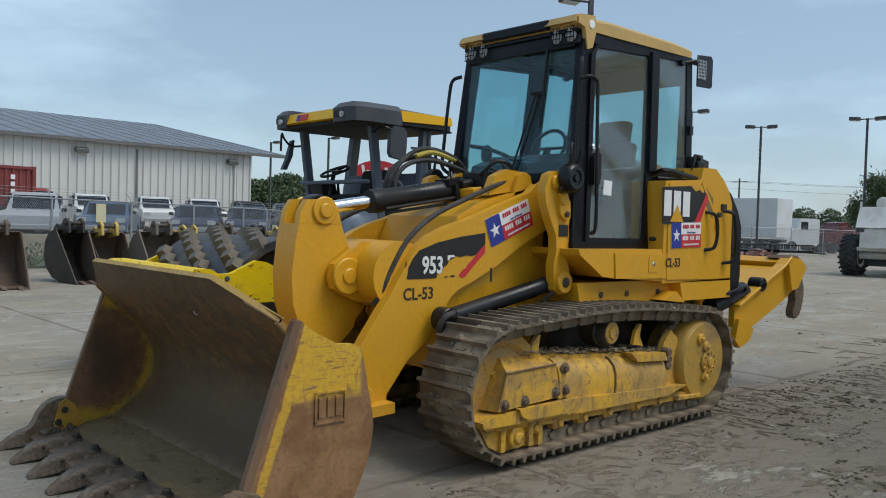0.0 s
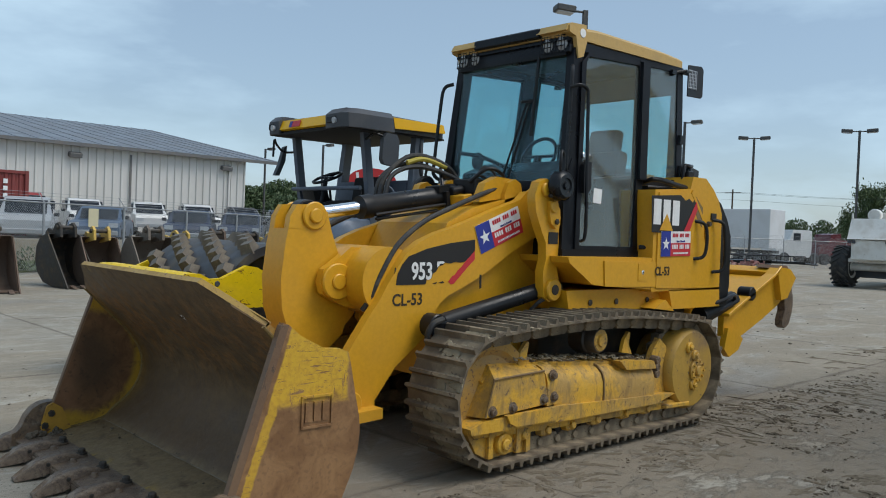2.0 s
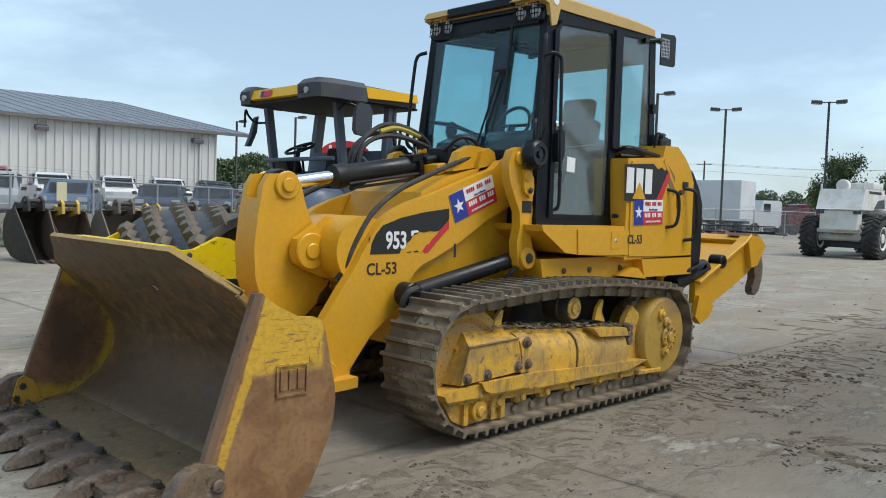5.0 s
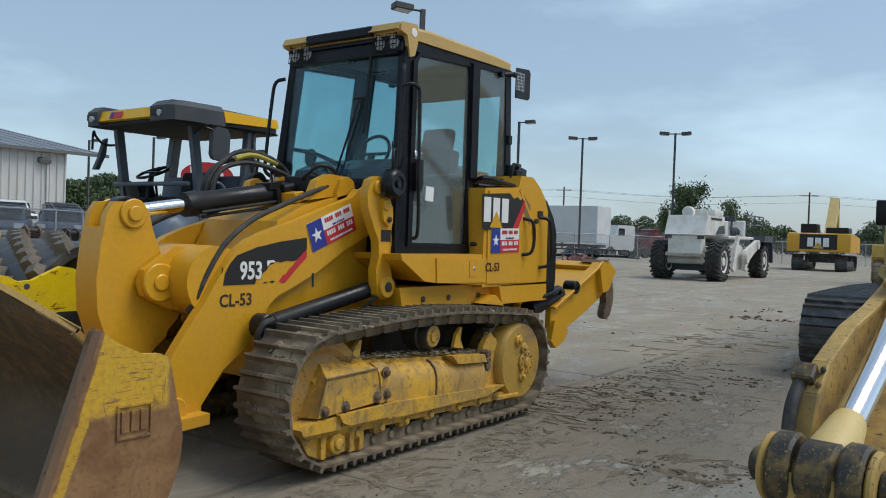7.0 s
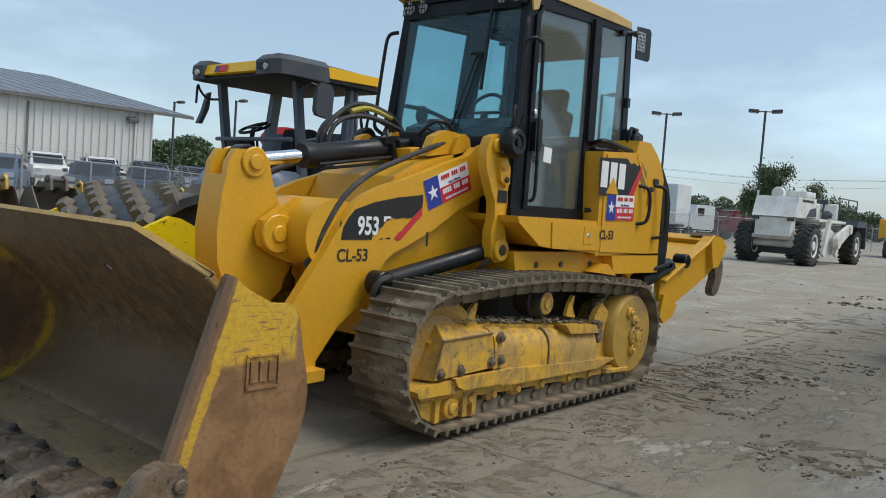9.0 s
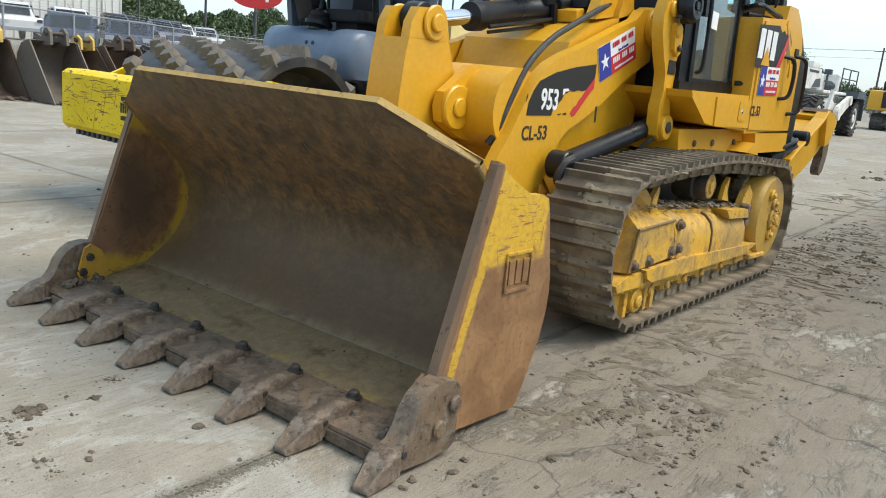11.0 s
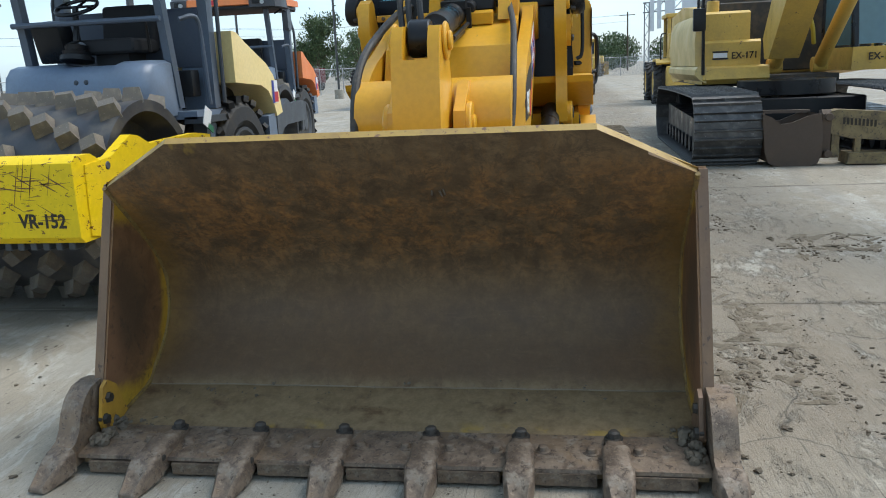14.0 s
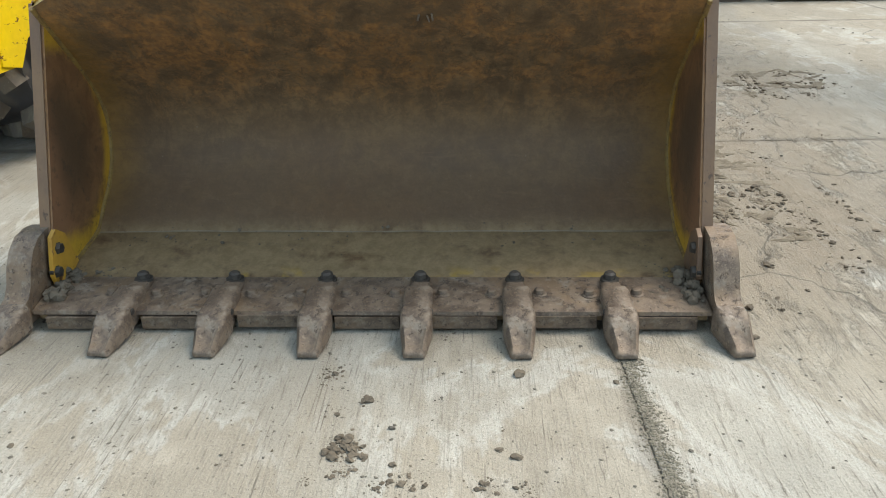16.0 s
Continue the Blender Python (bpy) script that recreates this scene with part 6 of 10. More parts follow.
for k, (y, hgt) in enumerate(((0.12, 2.19), (0.05, 2.10), (0.17, 2.13))):
    tube(bm, [(2.02, y + 0.08, 1.72), (2.10, y + 0.10, 2.0), (2.35, y + 0.08, hgt), (2.65, y, hgt - 0.06), (2.85, y - 0.03, 1.92)], 0.019, 8)
    part("loop_hose", bm, M_HOSE, loader, "black hose arching in front of the windshield")
    bm = B()
bm.free()
M_SLEEVE = plain("yellow_sleeve", (0.45, 0.36, 0.05), 0.6)
bm = B()
tube(bm, [(2.30, 0.20, 2.13), (2.45, 0.17, 2.17), (2.65, 0.12, 2.12)], 0.021, 8)
part("hose_sleeve", bm, M_SLEEVE, loader)
bm = B()
prism(bm, [(2.55, 1.83), (2.62, 1.98), (2.75, 2.04), (2.92, 2.03), (3.0, 1.9)], -0.36, -0.28)
prism(bm, [(2.55, 1.83), (2.62, 1.98), (2.75, 2.04), (2.92, 2.03), (3.0, 1.9)], 0.10, 0.18)
bev(bm, 0.01)
part_each("cylinder_bracket", bm, M_YEL, loader)
bm = B()
box(bm, (2.72, -0.12, 1.96), (0.20, 0.26, 0.12))
box(bm, (2.85, 0.25, 1.95), (0.16, 0.2, 0.16))
bev(bm, 0.01)
rcyl(bm, (2.62, -0.10, 1.93), (2.50, -0.10, 1.91), 0.04, 12)
tube(bm, [(2.6, -0.2, 1.99), (2.7, -0.3, 2.10), (2.85, -0.32, 2.06), (2.92, -0.25, 1.95)], 0.015)
tube(bm, [(2.55, 0.05, 1.96), (2.62, 0.15, 2.12), (2.8, 0.2, 2.08)], 0.015)
part("valve_block", bm, M_BLACK, loader, "black valve block with hoses")

# -- ripper at the rear
RIP = [(5.44, 0.66), (5.44, 0.90), (6.09, 1.16), (6.37, 1.27), (6.50, 1.35), (6.70, 1.34), (6.85, 1.25), (6.86, 1.18), (6.67, 1.03), (6.56, 0.96), (6.20, 0.82), (5.82, 0.69), (5.60, 0.62)]
rip = part("ripper_beam", bev(prism(B(), RIP, -0.86, -0.80), 0.008), M_YEL, loader, "yellow ripper frame at the rear")
part("ripper_arm", bev(prism(B(), RIP, 0.80, 0.86), 0.008), M_YEL, rip)
bm = B()
prism(bm, [(6.42, 1.31), (6.52, 1.36), (6.70, 1.345), (6.84, 1.25), (6.66, 1.04), (6.52, 1.02)], -0.92, 0.92)
prism(bm, [(5.55, 0.88), (5.58, 0.95), (6.40, 1.26), (6.44, 1.19)], -0.80, 0.80)
part("ripper_crossbar", bev(bm, 0.012), M_YEL, rip)
bm = B()
for a, b in zip(RIP[1:4], RIP[2:5]):
    d = Vector((b[0] - a[0], 0, b[1] - a[1]))
    box(bm, ((a[0] + b[0]) / 2, -0.86, (a[1] + b[1]) / 2 + 0.01), (d.length + 0.02, 0.12, 0.03), (0, -math.degrees(math.atan2(d.z, d.x)), 0))
part("flange", bev(bm, 0.005), M_YEL, rip)
part("wear_pad", bev(prism(B(), [(6.46, 1.352), (6.50, 1.385), (6.66, 1.38), (6.70, 1.345)], -0.90, -0.66), 0.006), M_EDGE, rip)
for y in (-0.83, 0.0, 0.80):
    bm = B()
    prism(bm, [(6.78, 1.22), (6.84, 1.18), (6.90, 1.05), (6.91, 0.95), (6.89, 0.87), (6.83, 0.75), (6.74, 0.71), (6.68, 0.74), (6.67, 0.80), (6.72, 0.90), (6.70, 1.03), (6.72, 1.13)], y - 0.04, y + 0.04)
    part("ripper_shank", bev(bm, 0.008), M_TOOTH, rip, "rust-brown ripper shank")
bm = B()
for s in (-1, 1):
    cyl(bm, (5.12, s * 0.78, 0.90), (5.70, s * 0.80, 1.04), 0.085, 18)
    cyl(bm, (5.18, s * 0.82, 0.88), (5.60, s * 0.90, 1.04), 0.022, 8)
    tube(bm, [(5.1, s * 0.85, 1.0), (5.3, s * 0.93, 1.06), (5.5, s * 0.92, 1.10), (5.6, s * 0.88, 1.04)], 0.018)
    rcyl(bm, (5.89, s * 0.78, 1.10), (5.89, s * 0.92, 1.10), 0.07, 14)
part_each("ripper_cylinder", bm, M_BLACK, rip, "black ripper cylinder or hose")
bm = B()
prism(bm, [(5.25, 0.50), (5.25, 0.95), (5.55, 0.90), (5.75, 0.60), (5.62, 0.48)], -0.55, 0.55)
for s in (-1, 1):
    prism(bm, [(5.40, 0.58), (5.46, 0.78), (5.62, 0.76), (5.76, 0.66), (5.68, 0.56), (5.5, 0.50)], s * 0.90, s * 0.84)
part_each("ripper_mount", bev(bm, 0.01), M_YEL, rip)

# ---------------------------------------------------------------- padfoot rollers
M_RGREY = coat("roller_blue_grey", (0.15, 0.195, 0.265), 0.33, dirt=(0.15, 0.15, 0.15), amount=0.25, scale=2.5, bump=0.06)
M_RDARK = coat("roller_dark_grey", (0.048, 0.056, 0.068), 0.45, dirt=(0.10, 0.10, 0.09), amount=0.3, scale=3.0)
M_RBLUE = coat("roller_deep_blue_grey", (0.042, 0.055, 0.085), 0.4, dirt=(0.10, 0.11, 0.12), amount=0.3, scale=3.0)
M_RPOST = coat("roller_post_paint", (0.085, 0.108, 0.145), 0.4, dirt=(0.12, 0.12, 0.12), amount=0.3, scale=3.0)
M_RCAN = coat("canopy_grey_plastic", (0.050, 0.055, 0.066), 0.5, dirt=(0.14, 0.14, 0.14), amount=0.3, scale=3.0)
M_RYEL = coat("roller_lemon_paint", (0.78, 0.54, 0.006), 0.42, dirt=(0.55, 0.36, 0.02), amount=0.3, scale=2.0, chip=(0.15, 0.065, 0.02), chips=0.32, streak=(1, 1, 2.5), spec=0.3)
M_RHOOD = coat("roller_hood_paint", (0.88, 0.69, 0.31), 0.4, dirt=(0.6, 0.45, 0.16), amount=0.2, scale=2.0)
M_RORANGE = coat("roller_orange_paint", (0.72, 0.20, 0.05), 0.45, dirt=(0.4, 0.25, 0.15), amount=0.25, scale=2.0)
M_STRIP = plain("amber_strip", (0.85, 0.46, 0.004), 0.4, vary=0.05)
M_SCRATCH = plain("scratched_steel", (0.16, 0.075, 0.025), 0.6)
M_DRUM = coat("drum_steel", (0.050, 0.050, 0.056), 0.45, 0.3, dirt=(0.18, 0.16, 0.13), amount=0.6, scale=4.0)
M_PAD = coat("pad_steel", (0.135, 0.115, 0.092), 0.6, 0.2, dirt=(0.24, 0.205, 0.155), amount=0.9, scale=16.0, chip=(0.30, 0.28, 0.25), chips=0.0)


def pad_mesh():
    """A tapered foot: base on z = 0, top towards +z."""
    bm = B()
    lo = [bm.verts.new(p) for p in ((-0.070, -0.078, -0.02), (0.070, -0.078, -0.02), (0.070, 0.078, -0.02), (-0.070, 0.078, -0.02))]
    hi = [bm.verts.new(p) for p in ((-0.044, -0.056, 0.088), (0.044, -0.056, 0.088), (0.044, 0.056, 0.088), (-0.044, 0.056, 0.088))]
    bm.faces.new(hi)
    for i in range(4):
        bm.faces.new((lo[i], lo[(i + 1) % 4], hi[(i + 1) % 4], hi[i]))
    return bev(bm, 0.028, 2)


def tyre(bm, c, r, w, n=36):
    lathe(bm, (c[0], c[1] - w / 2, c[2]), (c[0], c[1] + w / 2, c[2]), [(0.10, r * 0.56), (0.0, r * 0.66), (0.02, r * 0.86), (0.12, r * 0.95), (0.5, r * 0.965), (0.88, r * 0.95), (0.98, r * 0.86), (1.0, r * 0.66), (0.90, r * 0.56)], n)
    return bm


def tyre_lugs(bm, c, r, w, n=22):
    for i in range(n):
        for s in (-1, 1):
            a = 360 * (i + (0.5 if s > 0 else 0)) / n
            mm = Matrix.Translation(c) @ pose(0, 0, 0, 0, a, 0) @ Matrix.Translation((0, s * w * 0.25, r * 0.965)) @ pose(0, 0, 0, 0, 0, s * 38)
            box(bm, (0, 0, 0), (r * 0.09, w * 0.62, r * 0.09), m=mm)
    return bm


def wheel(parent, c, r, w, rim, s=-1, lugs=True, name="wheel"):
    t = part(name, tyre(B(), c, r, w), M_RUBBER, parent, "black tractor-tread tyre" if lugs else "")
    if lugs:
        part("tread", tyre_lugs(B(), c, r, w), M_RUBBER, t)
    bm = B()
    for q in (-1, 1):
        lathe(bm, (c[0], c[1] + q * w * 0.30, c[2]), (c[0], c[1] + q * w * 0.46, c[2]), [(0, r * 0.2), (0.2, r * 0.40), (0.6, r * 0.50), (1, r * 0.57), (1, r * 0.52), (0.55, r * 0.45), (0.5, r * 0.24), (0.95, r * 0.2), (0.95, 0)], 24)
    part("rim", bm, rim, t)
    return t


def roller(at, hood_mat, beam_mat, label, number=None):
    r = thing("padfoot_roller", label, "road roller", "rollers in the yard", at)
    R, ZC = 0.66, 0.76
    # drum
    bm = B()
    lathe(bm, (0, -1.0, ZC), (0, 1.0, ZC), [(0.10, 0.10), (0.10, 0.52), (0.0, 0.58), (0.0, R), (1.0, R), (1.0, 0.58), (0.90, 0.52), (0.90, 0.10)], 56)
    drum = part("drum", bm, M_DRUM, r, "dark steel roller drum")
    pm = None
    rows = 9
    for j in range(rows):
        y = -0.91 + 1.82 * j / (rows - 1)
        for i in range(13):
            a = 360 * (i + j * 0.275) / 13
            mm = Matrix.Translation((0, y, ZC)) @ pose(0, 0, 0, 0, a, 0) @ Matrix.Translation((0, 0, R)) @ pose(0, 0, 0, 0, 0, 28)
            if pm is None:
                p0 = part("pad", pad_mesh(), M_PAD, drum)
                p0.matrix_basis, pm = mm, p0.data
            else:
                piece("pad", pm, drum, mm)
    # frame round the drum
    bm = B()
    prism(bm, [(-1.06, 0.67), (-1.10, 0.71), (-1.10, 1.145), (-1.05, 1.18), (-0.90, 1.18), (-0.82, 1.14), (-0.82, 0.67)], -1.115, 1.085)
    beam = part("front_beam", bev(bm, 0.025, 2), beam_mat, r, "scratched lemon-yellow front beam" if number else "")
    for s in (-1, 1):
        bm = B()
        prism(bm, [(-1.0, 0.70), (-0.98, 1.12), (-0.69, 1.14), (-0.44, 1.255), (-0.34, 1.24), (-0.20, 1.175), (0.5, 1.19), (0.75, 1.16), (0.75, 0.86), (-0.45, 0.86), (-0.70, 0.80), (-0.82, 0.66)], s * 1.05, s * (1.125 if s < 0 else 1.10))
        arm = part("side_arm", bev(bm, 0.012), beam_mat, r)
        # solid dark disc that paints in the shade of a hole
        bm = B()
        rcyl(bm, (-0.74, s * 1.09, 1.09), (-0.74, s * 1.130, 1.09), 0.030, 14)
        part("arm_hole", bm, M_RDARK, arm)
    if number:
        for dz, ww, hh in ((1.005, 0.25, 0.035), (0.93, 0.28, 0.075), (0.85, 0.26, 0.035)):
            bm = B()
            k = 8
            for i in range(k):
                if hh > 0.05 and i == 5:
                    continue
                sheet(bm, rect(-ww / 2 + ww * (i + 0.5) / k, 0, ww / k * (0.98 if hh < 0.05 else 0.7), hh), on_front(-1.1015, -0.09, dz), 0.002)
            part_each("bar", bm, M_STENCIL, beam)
        text_part("fleet_number", number, 0.115, on_front(-1.1015, -0.86, 0.805, -1), M_STENCIL, beam, "black stencilled fleet number", 0.95, bold=0.003)
        # scratches in the paint
        bm = B()
        for _ in range(110):
            y, z, ln, an = random.uniform(-1.0, 1.0), random.choice((random.uniform(0.76, 1.11), random.uniform(0.97, 1.12))), random.uniform(0.04, 0.30), random.choice((0, 6, -9, 4, -4, 25, -30, 75, 5))
            wd = random.choice((0.5, 0.8, 0.8, 1.5))
            sheet(bm, [(-ln / 2, -0.0015 * wd), (0.0, -0.004 * wd), (ln / 2, 0.0), (ln * 0.1, 0.002 * wd), (-ln * 0.2, 0.001 * wd)], on_front(-1.1008, y, z, an), 0.001)
        part("scuffing", bm, M_SCRATCH, beam)["kind"] = "stuff"
        for q in range(22):
            part("scraper_tooth", bev(box(B(), (-0.97, -0.98 + q * 0.0933, 0.645), (0.10, 0.05, 0.06)), 0.006), M_RDARK, beam)
    # scraper bar and dark rear yoke
    bm = B()
    box(bm, (0.80, 0, 0.80), (0.16, 2.1, 0.34))
    box(bm, (1.15, 0, 0.75), (0.6, 0.5, 0.4))
    part("rear_yoke", bev(bm, 0.02), M_RDARK, r)
    # operator station: rounded cowl with a shallow scoop, floor, side frame
    bm = B()
    prof = [(0.97, 1.28), (0.90, 1.36), (0.88, 1.52), (0.92, 1.66), (1.00, 1.735), (1.12, 1.76), (1.40, 1.76), (1.46, 1.62), (1.50, 1.28)]
    cols = [(-0.66, 0.10, 0.0), (-0.60, 0.03, 0.0), (-0.46, 0.0, 0.0), (-0.34, 0.0, 0.0), (-0.26, 0.0, 0.045), (0.26, 0.0, 0.045), (0.34, 0.0, 0.0), (0.55, 0.0, 0.0), (0.76, 0.03, 0.0), (0.82, 0.10, 0.0)]
    rows_ = []
    for y, back, dip in cols:
        rows_.append([(x + back * (1.5 - x) / 0.6 + (dip if 1.5 < z < 1.74 else 0), y, z - (0.03 if back > 0.05 and z > 1.6 else 0) - (dip * 0.6 if z > 1.7 else 0)) for x, z in prof])
    loft(bm, rows_)
    st = part("front_cowl", bev(bm, 0.012), M_RGREY, r, "rounded blue-grey operator platform", smooth=50)
    # two raised dark discs stand in for shaded recesses
    for y in (-0.05, 0.05):
        part("cowl_recess", rcyl(B(), (0.955, y, 1.60), (0.935, y, 1.60), 0.022, 12), M_RDARK, st)
    bm = B()
    prism(bm, [(1.40, 1.24), (1.40, 1.31), (1.95, 1.31), (1.95, 1.24)], -0.86, 0.86)
    part("floor_plate", bev(bm, 0.015), M_RGREY, st)
    bm = B()
    prism(bm, [(1.40, 1.20), (1.40, 1.26), (1.92, 1.26), (1.92, 1.20)], -0.93, -0.72)
    prism(bm, [(1.52, 0.95), (1.52, 1.22), (1.60, 1.22), (1.60, 0.95)], -0.88, -0.74)
    prism(bm, [(1.48, 0.78), (1.48, 0.82), (1.84, 0.82), (1.84, 0.78)], -0.93, -0.72)
    part("step", bev(bm, 0.008), M_RDARK, st)
    part("lower_box", bev(box(B(), (1.66, -0.80, 1.02), (0.22, 0.14, 0.34)), 0.02, 2), M_RGREY, st)
    part("paper_tag", box(B(), (1.43, -0.945, 1.25), (0.13, 0.008, 0.17), (0, 28, 0)), M_WHITE, st, "white paper tag hanging at the step")
    part("tag_foot", box(B(), (1.475, -0.945, 1.155), (0.11, 0.010, 0.05), (0, 28, 0)), plain("tag_green", (0.02, 0.16, 0.07), 0.5), st)
    part("side_panel", bev(box(B(), (1.90, -0.66, 1.50), (0.05, 0.34, 0.40)), 0.01), M_RGREY, st)
    part("battery_box", bev(box(B(), (1.70, -0.60, 1.55), (0.16, 0.26, 0.24)), 0.02, 2), M_BLACK, st)
    # hood and tyres
    bm = B()
    hp = [(1.90, 1.50), (1.90, 1.98), (2.02, 1.97), (2.22, 1.88), (2.50, 1.77), (2.74, 1.68), (2.92, 1.56), (3.05, 1.38), (3.13, 1.15), (2.95, 1.12), (2.88, 1.26), (2.74, 1.40), (2.55, 1.46), (2.20, 1.48)]
    prism(bm, hp, -0.96, 0.96)
    hd = part("engine_hood", bev(bm, 0.06, 3), hood_mat, r, "sloping painted engine hood")
    bm = B()
    prism(bm, [(1.95, 0.65), (1.95, 1.52), (2.5, 1.50), (2.76, 1.42), (2.92, 1.25), (3.05, 1.1), (3.1, 0.6)], -0.60, 0.60)
    part("chassis", bm, M_BLACK, r)
    for s in (-1, 1):
        part("rear_corner", bev(prism(B(), [(2.93, 0.80), (2.93, 1.13), (3.13, 1.15), (3.18, 0.80)], s * 0.94, s * 0.60), 0.02), M_RGREY, r)
    bm = B()
    prism(bm, [(1.86, 1.66), (1.84, 2.14), (1.87, 2.19), (1.96, 2.19), (1.97, 1.66)], -0.74, 0.78)
    part("rear_bulkhead", bev(bm, 0.02), M_RBLUE, r, "dark blue-grey rear bulkhead")
    m = on_left(2.93, -0.962, 1.38)
    bm = B()
    sheet(bm, rect(0, 0, 0.17, 0.24), m, 0.003)
    lb = part("dealer_sticker", bm, M_WHITE, hd, "small blue and red sticker")
    bm = B()
    sheet(bm, rect(-0.055, 0, 0.06, 0.24), Matrix.Translation((0, -0.004, 0)) @ m, 0.001)
    part("blue_field", bm, M_BLUE, lb)
    bm = B()
    sheet(bm, rect(0.03, -0.055, 0.11, 0.11), Matrix.Translation((0, -0.004, 0)) @ m, 0.001)
    part("red_field", bm, M_RED, lb)
    for s in (-1, 1):
        wheel(r, (2.30, s * 0.68, 0.68), 0.68, 0.50, M_RDARK)
        # roof posts
        fy = 0.64 if s < 0 else 0.77     # the cowl and its near post stand further in
        part("front_post", bev(post(B(), (1.48 if s < 0 else 1.40, s * fy, 1.30), (1.29 if s < 0 else 1.17, s * (fy - 0.03), 2.74), 0.095, 0.075), 0.015), M_RPOST, r)
        part("rear_post", bev(post(B(), (1.84, s * 0.82, 1.28), (1.98, s * 0.76, 2.74), 0.12, 0.10), 0.018), M_RPOST, r)
        part("rear_rail", rod(B(), [(1.93, s * 0.90, 1.32), (1.95, s * 0.90, 2.30), (2.0, s * 0.80, 2.70)], 0.022), M_RDARK, r)
        bm = B()
        prism(bm, [(1.33, 2.33), (1.30, 2.38), (1.31, 2.62), (1.36, 2.68), (1.50, 2.67), (1.54, 2.60), (1.53, 2.36), (1.48, 2.31)] if s < 0 else [(0.98, 2.22), (1.04, 2.36), (1.10, 2.58), (1.14, 2.60), (1.12, 2.40), (1.04, 2.22)], s * 0.98, s * 0.91)
        mr = part("side_mirror", bev(bm, 0.02, 2), M_RDARK, r, "black side mirror on a bent bracket")
        part("mirror_arm", tube(B(), [(1.20, s * 0.78, 2.60), (1.24, s * 0.90, 2.66), (1.34, s * 0.95, 2.62), (1.36, s * 0.95, 2.50)] if s < 0 else [(1.20, s * 0.78, 2.52), (1.10, s * 0.92, 2.52), (1.02, s * 0.96, 2.60), (0.98, s * 0.96, 2.66), (0.97, s * 0.96, 2.45)], 0.014), M_BLACK, mr)
        part("grab_rail", tube(B(), [(1.30, s * 0.83, 2.05), (1.40, s * 0.90, 2.08), (1.50, s * 0.91, 2.05), (1.55, s * 0.91, 1.90), (1.58, s * 0.92, 1.32)], 0.020), M_RPOST, r)
    part("front_rail", rod(B(), [(1.20, -0.70, 2.06), (1.18, 0.80, 2.06)], 0.024), M_RPOST, r)
    # roof: a dark slab, corner cowls wrapped round it, painted strips between them
    bm = B()
    loft(bm, [[(0.93, -0.86, z), (1.5, -0.90, z), (2.28, -0.88, z), (2.34, -0.75, z), (2.34, 0.75, z), (2.28, 0.88, z), (1.5, 0.90, z), (0.93, 0.86, z)] for z in (2.715, 2.80)] + [[(1.0, -0.78, 2.885), (1.5, -0.82, 2.90), (2.2, -0.80, 2.885), (2.26, -0.7, 2.885), (2.26, 0.7, 2.885), (2.2, 0.80, 2.885), (1.5, 0.82, 2.90), (1.0, 0.78, 2.885)]])
    rf = part("canopy", bev(bm, 0.015, 2), M_RCAN, r, "grey moulded sun canopy with yellow strips")
    part("lining", box(B(), (1.60, 0, 2.703), (1.44, 1.72, 0.022)), M_SEAT, rf)
    strip = hood_mat if not number else M_STRIP
    part("front_strip", bev(prism(B(), [(0.90, 2.735), (0.86, 2.75), (0.90, 2.86), (0.96, 2.87)], -0.46, 0.62), 0.006), strip, rf)
    for s in (-1, 1):
        part("side_strip", bev(prism(B(), [(1.50, 2.745), (1.47, 2.865), (2.24, 2.865), (2.27, 2.77)], s * 0.895, s * 0.938), 0.006), strip, rf)
        plan = [(0.855, 0.46 if s < 0 else 0.62), (0.84, 0.52 if s < 0 else 0.66), (0.83, 0.80), (0.88, 0.90), (1.02, 0.945), (1.44, 0.95), (1.50, 0.93), (1.50, 0.70), (1.05, 0.46 if s < 0 else 0.62)]
        lo, mid_, hi = [(x, s * y, 2.70) for x, y in plan], [(x - 0.01, s * y, 2.85) for x, y in plan], [(x + (0.07 if x < 0.95 else 0.0), s * (y - (0.08 if y > 0.85 else 0.0)), 2.915) for x, y in plan]
        cw = part("corner_cowl", bev(loft(B(), [lo, mid_, hi]), 0.012, 2), M_RCAN, rf)
        # black block round the lens, its colour replacing the shade of a hollow
        part("lamp_recess", bev(box(B(), (0.832, s * 0.62 if s < 0 else 0.76, 2.79), (0.03, 0.20 if s < 0 else 0.12, 0.075)), 0.008), M_BLACK, cw)
        part("lamp_lens", lathe(B(), (0.835, s * 0.70, 2.775), (0.80, s * 0.70, 2.77), [(0, 0.03), (1, 0.035)], 14), M_LAMPGLASS, cw)
    bm = B()
    sheet(bm, rect(0, 0, 0.24, 0.075), Matrix.Translation((0.868, 0.26, 2.80)) @ on_front(0, 0, 0) @ pose(0, 0, 0, -18, 0, 0), 0.004)
    rs = part("roof_sticker", bm, M_RED, rf)
    bm = B()
    sheet(bm, rect(-0.09, 0, 0.06, 0.075), Matrix.Translation((0.863, 0.26, 2.80)) @ on_front(0, 0, 0) @ pose(0, 0, 0, -18, 0, 0), 0.003)
    part("blue_field", bm, M_BLUE, rs)
    # seat, wheel, levers
    bm = B()
    box(bm, (1.52, -0.06, 1.86), (0.46, 0.58, 0.13))
    box(bm, (1.76, -0.06, 2.02), (0.13, 0.56, 0.42), (0, 8, 0))
    bev(bm, 0.05, 3)
    box(bm, (1.54, -0.06, 1.62), (0.3, 0.34, 0.42))
    part("seat", bm, M_SEAT, r, "black operator seat")
    bm = B()
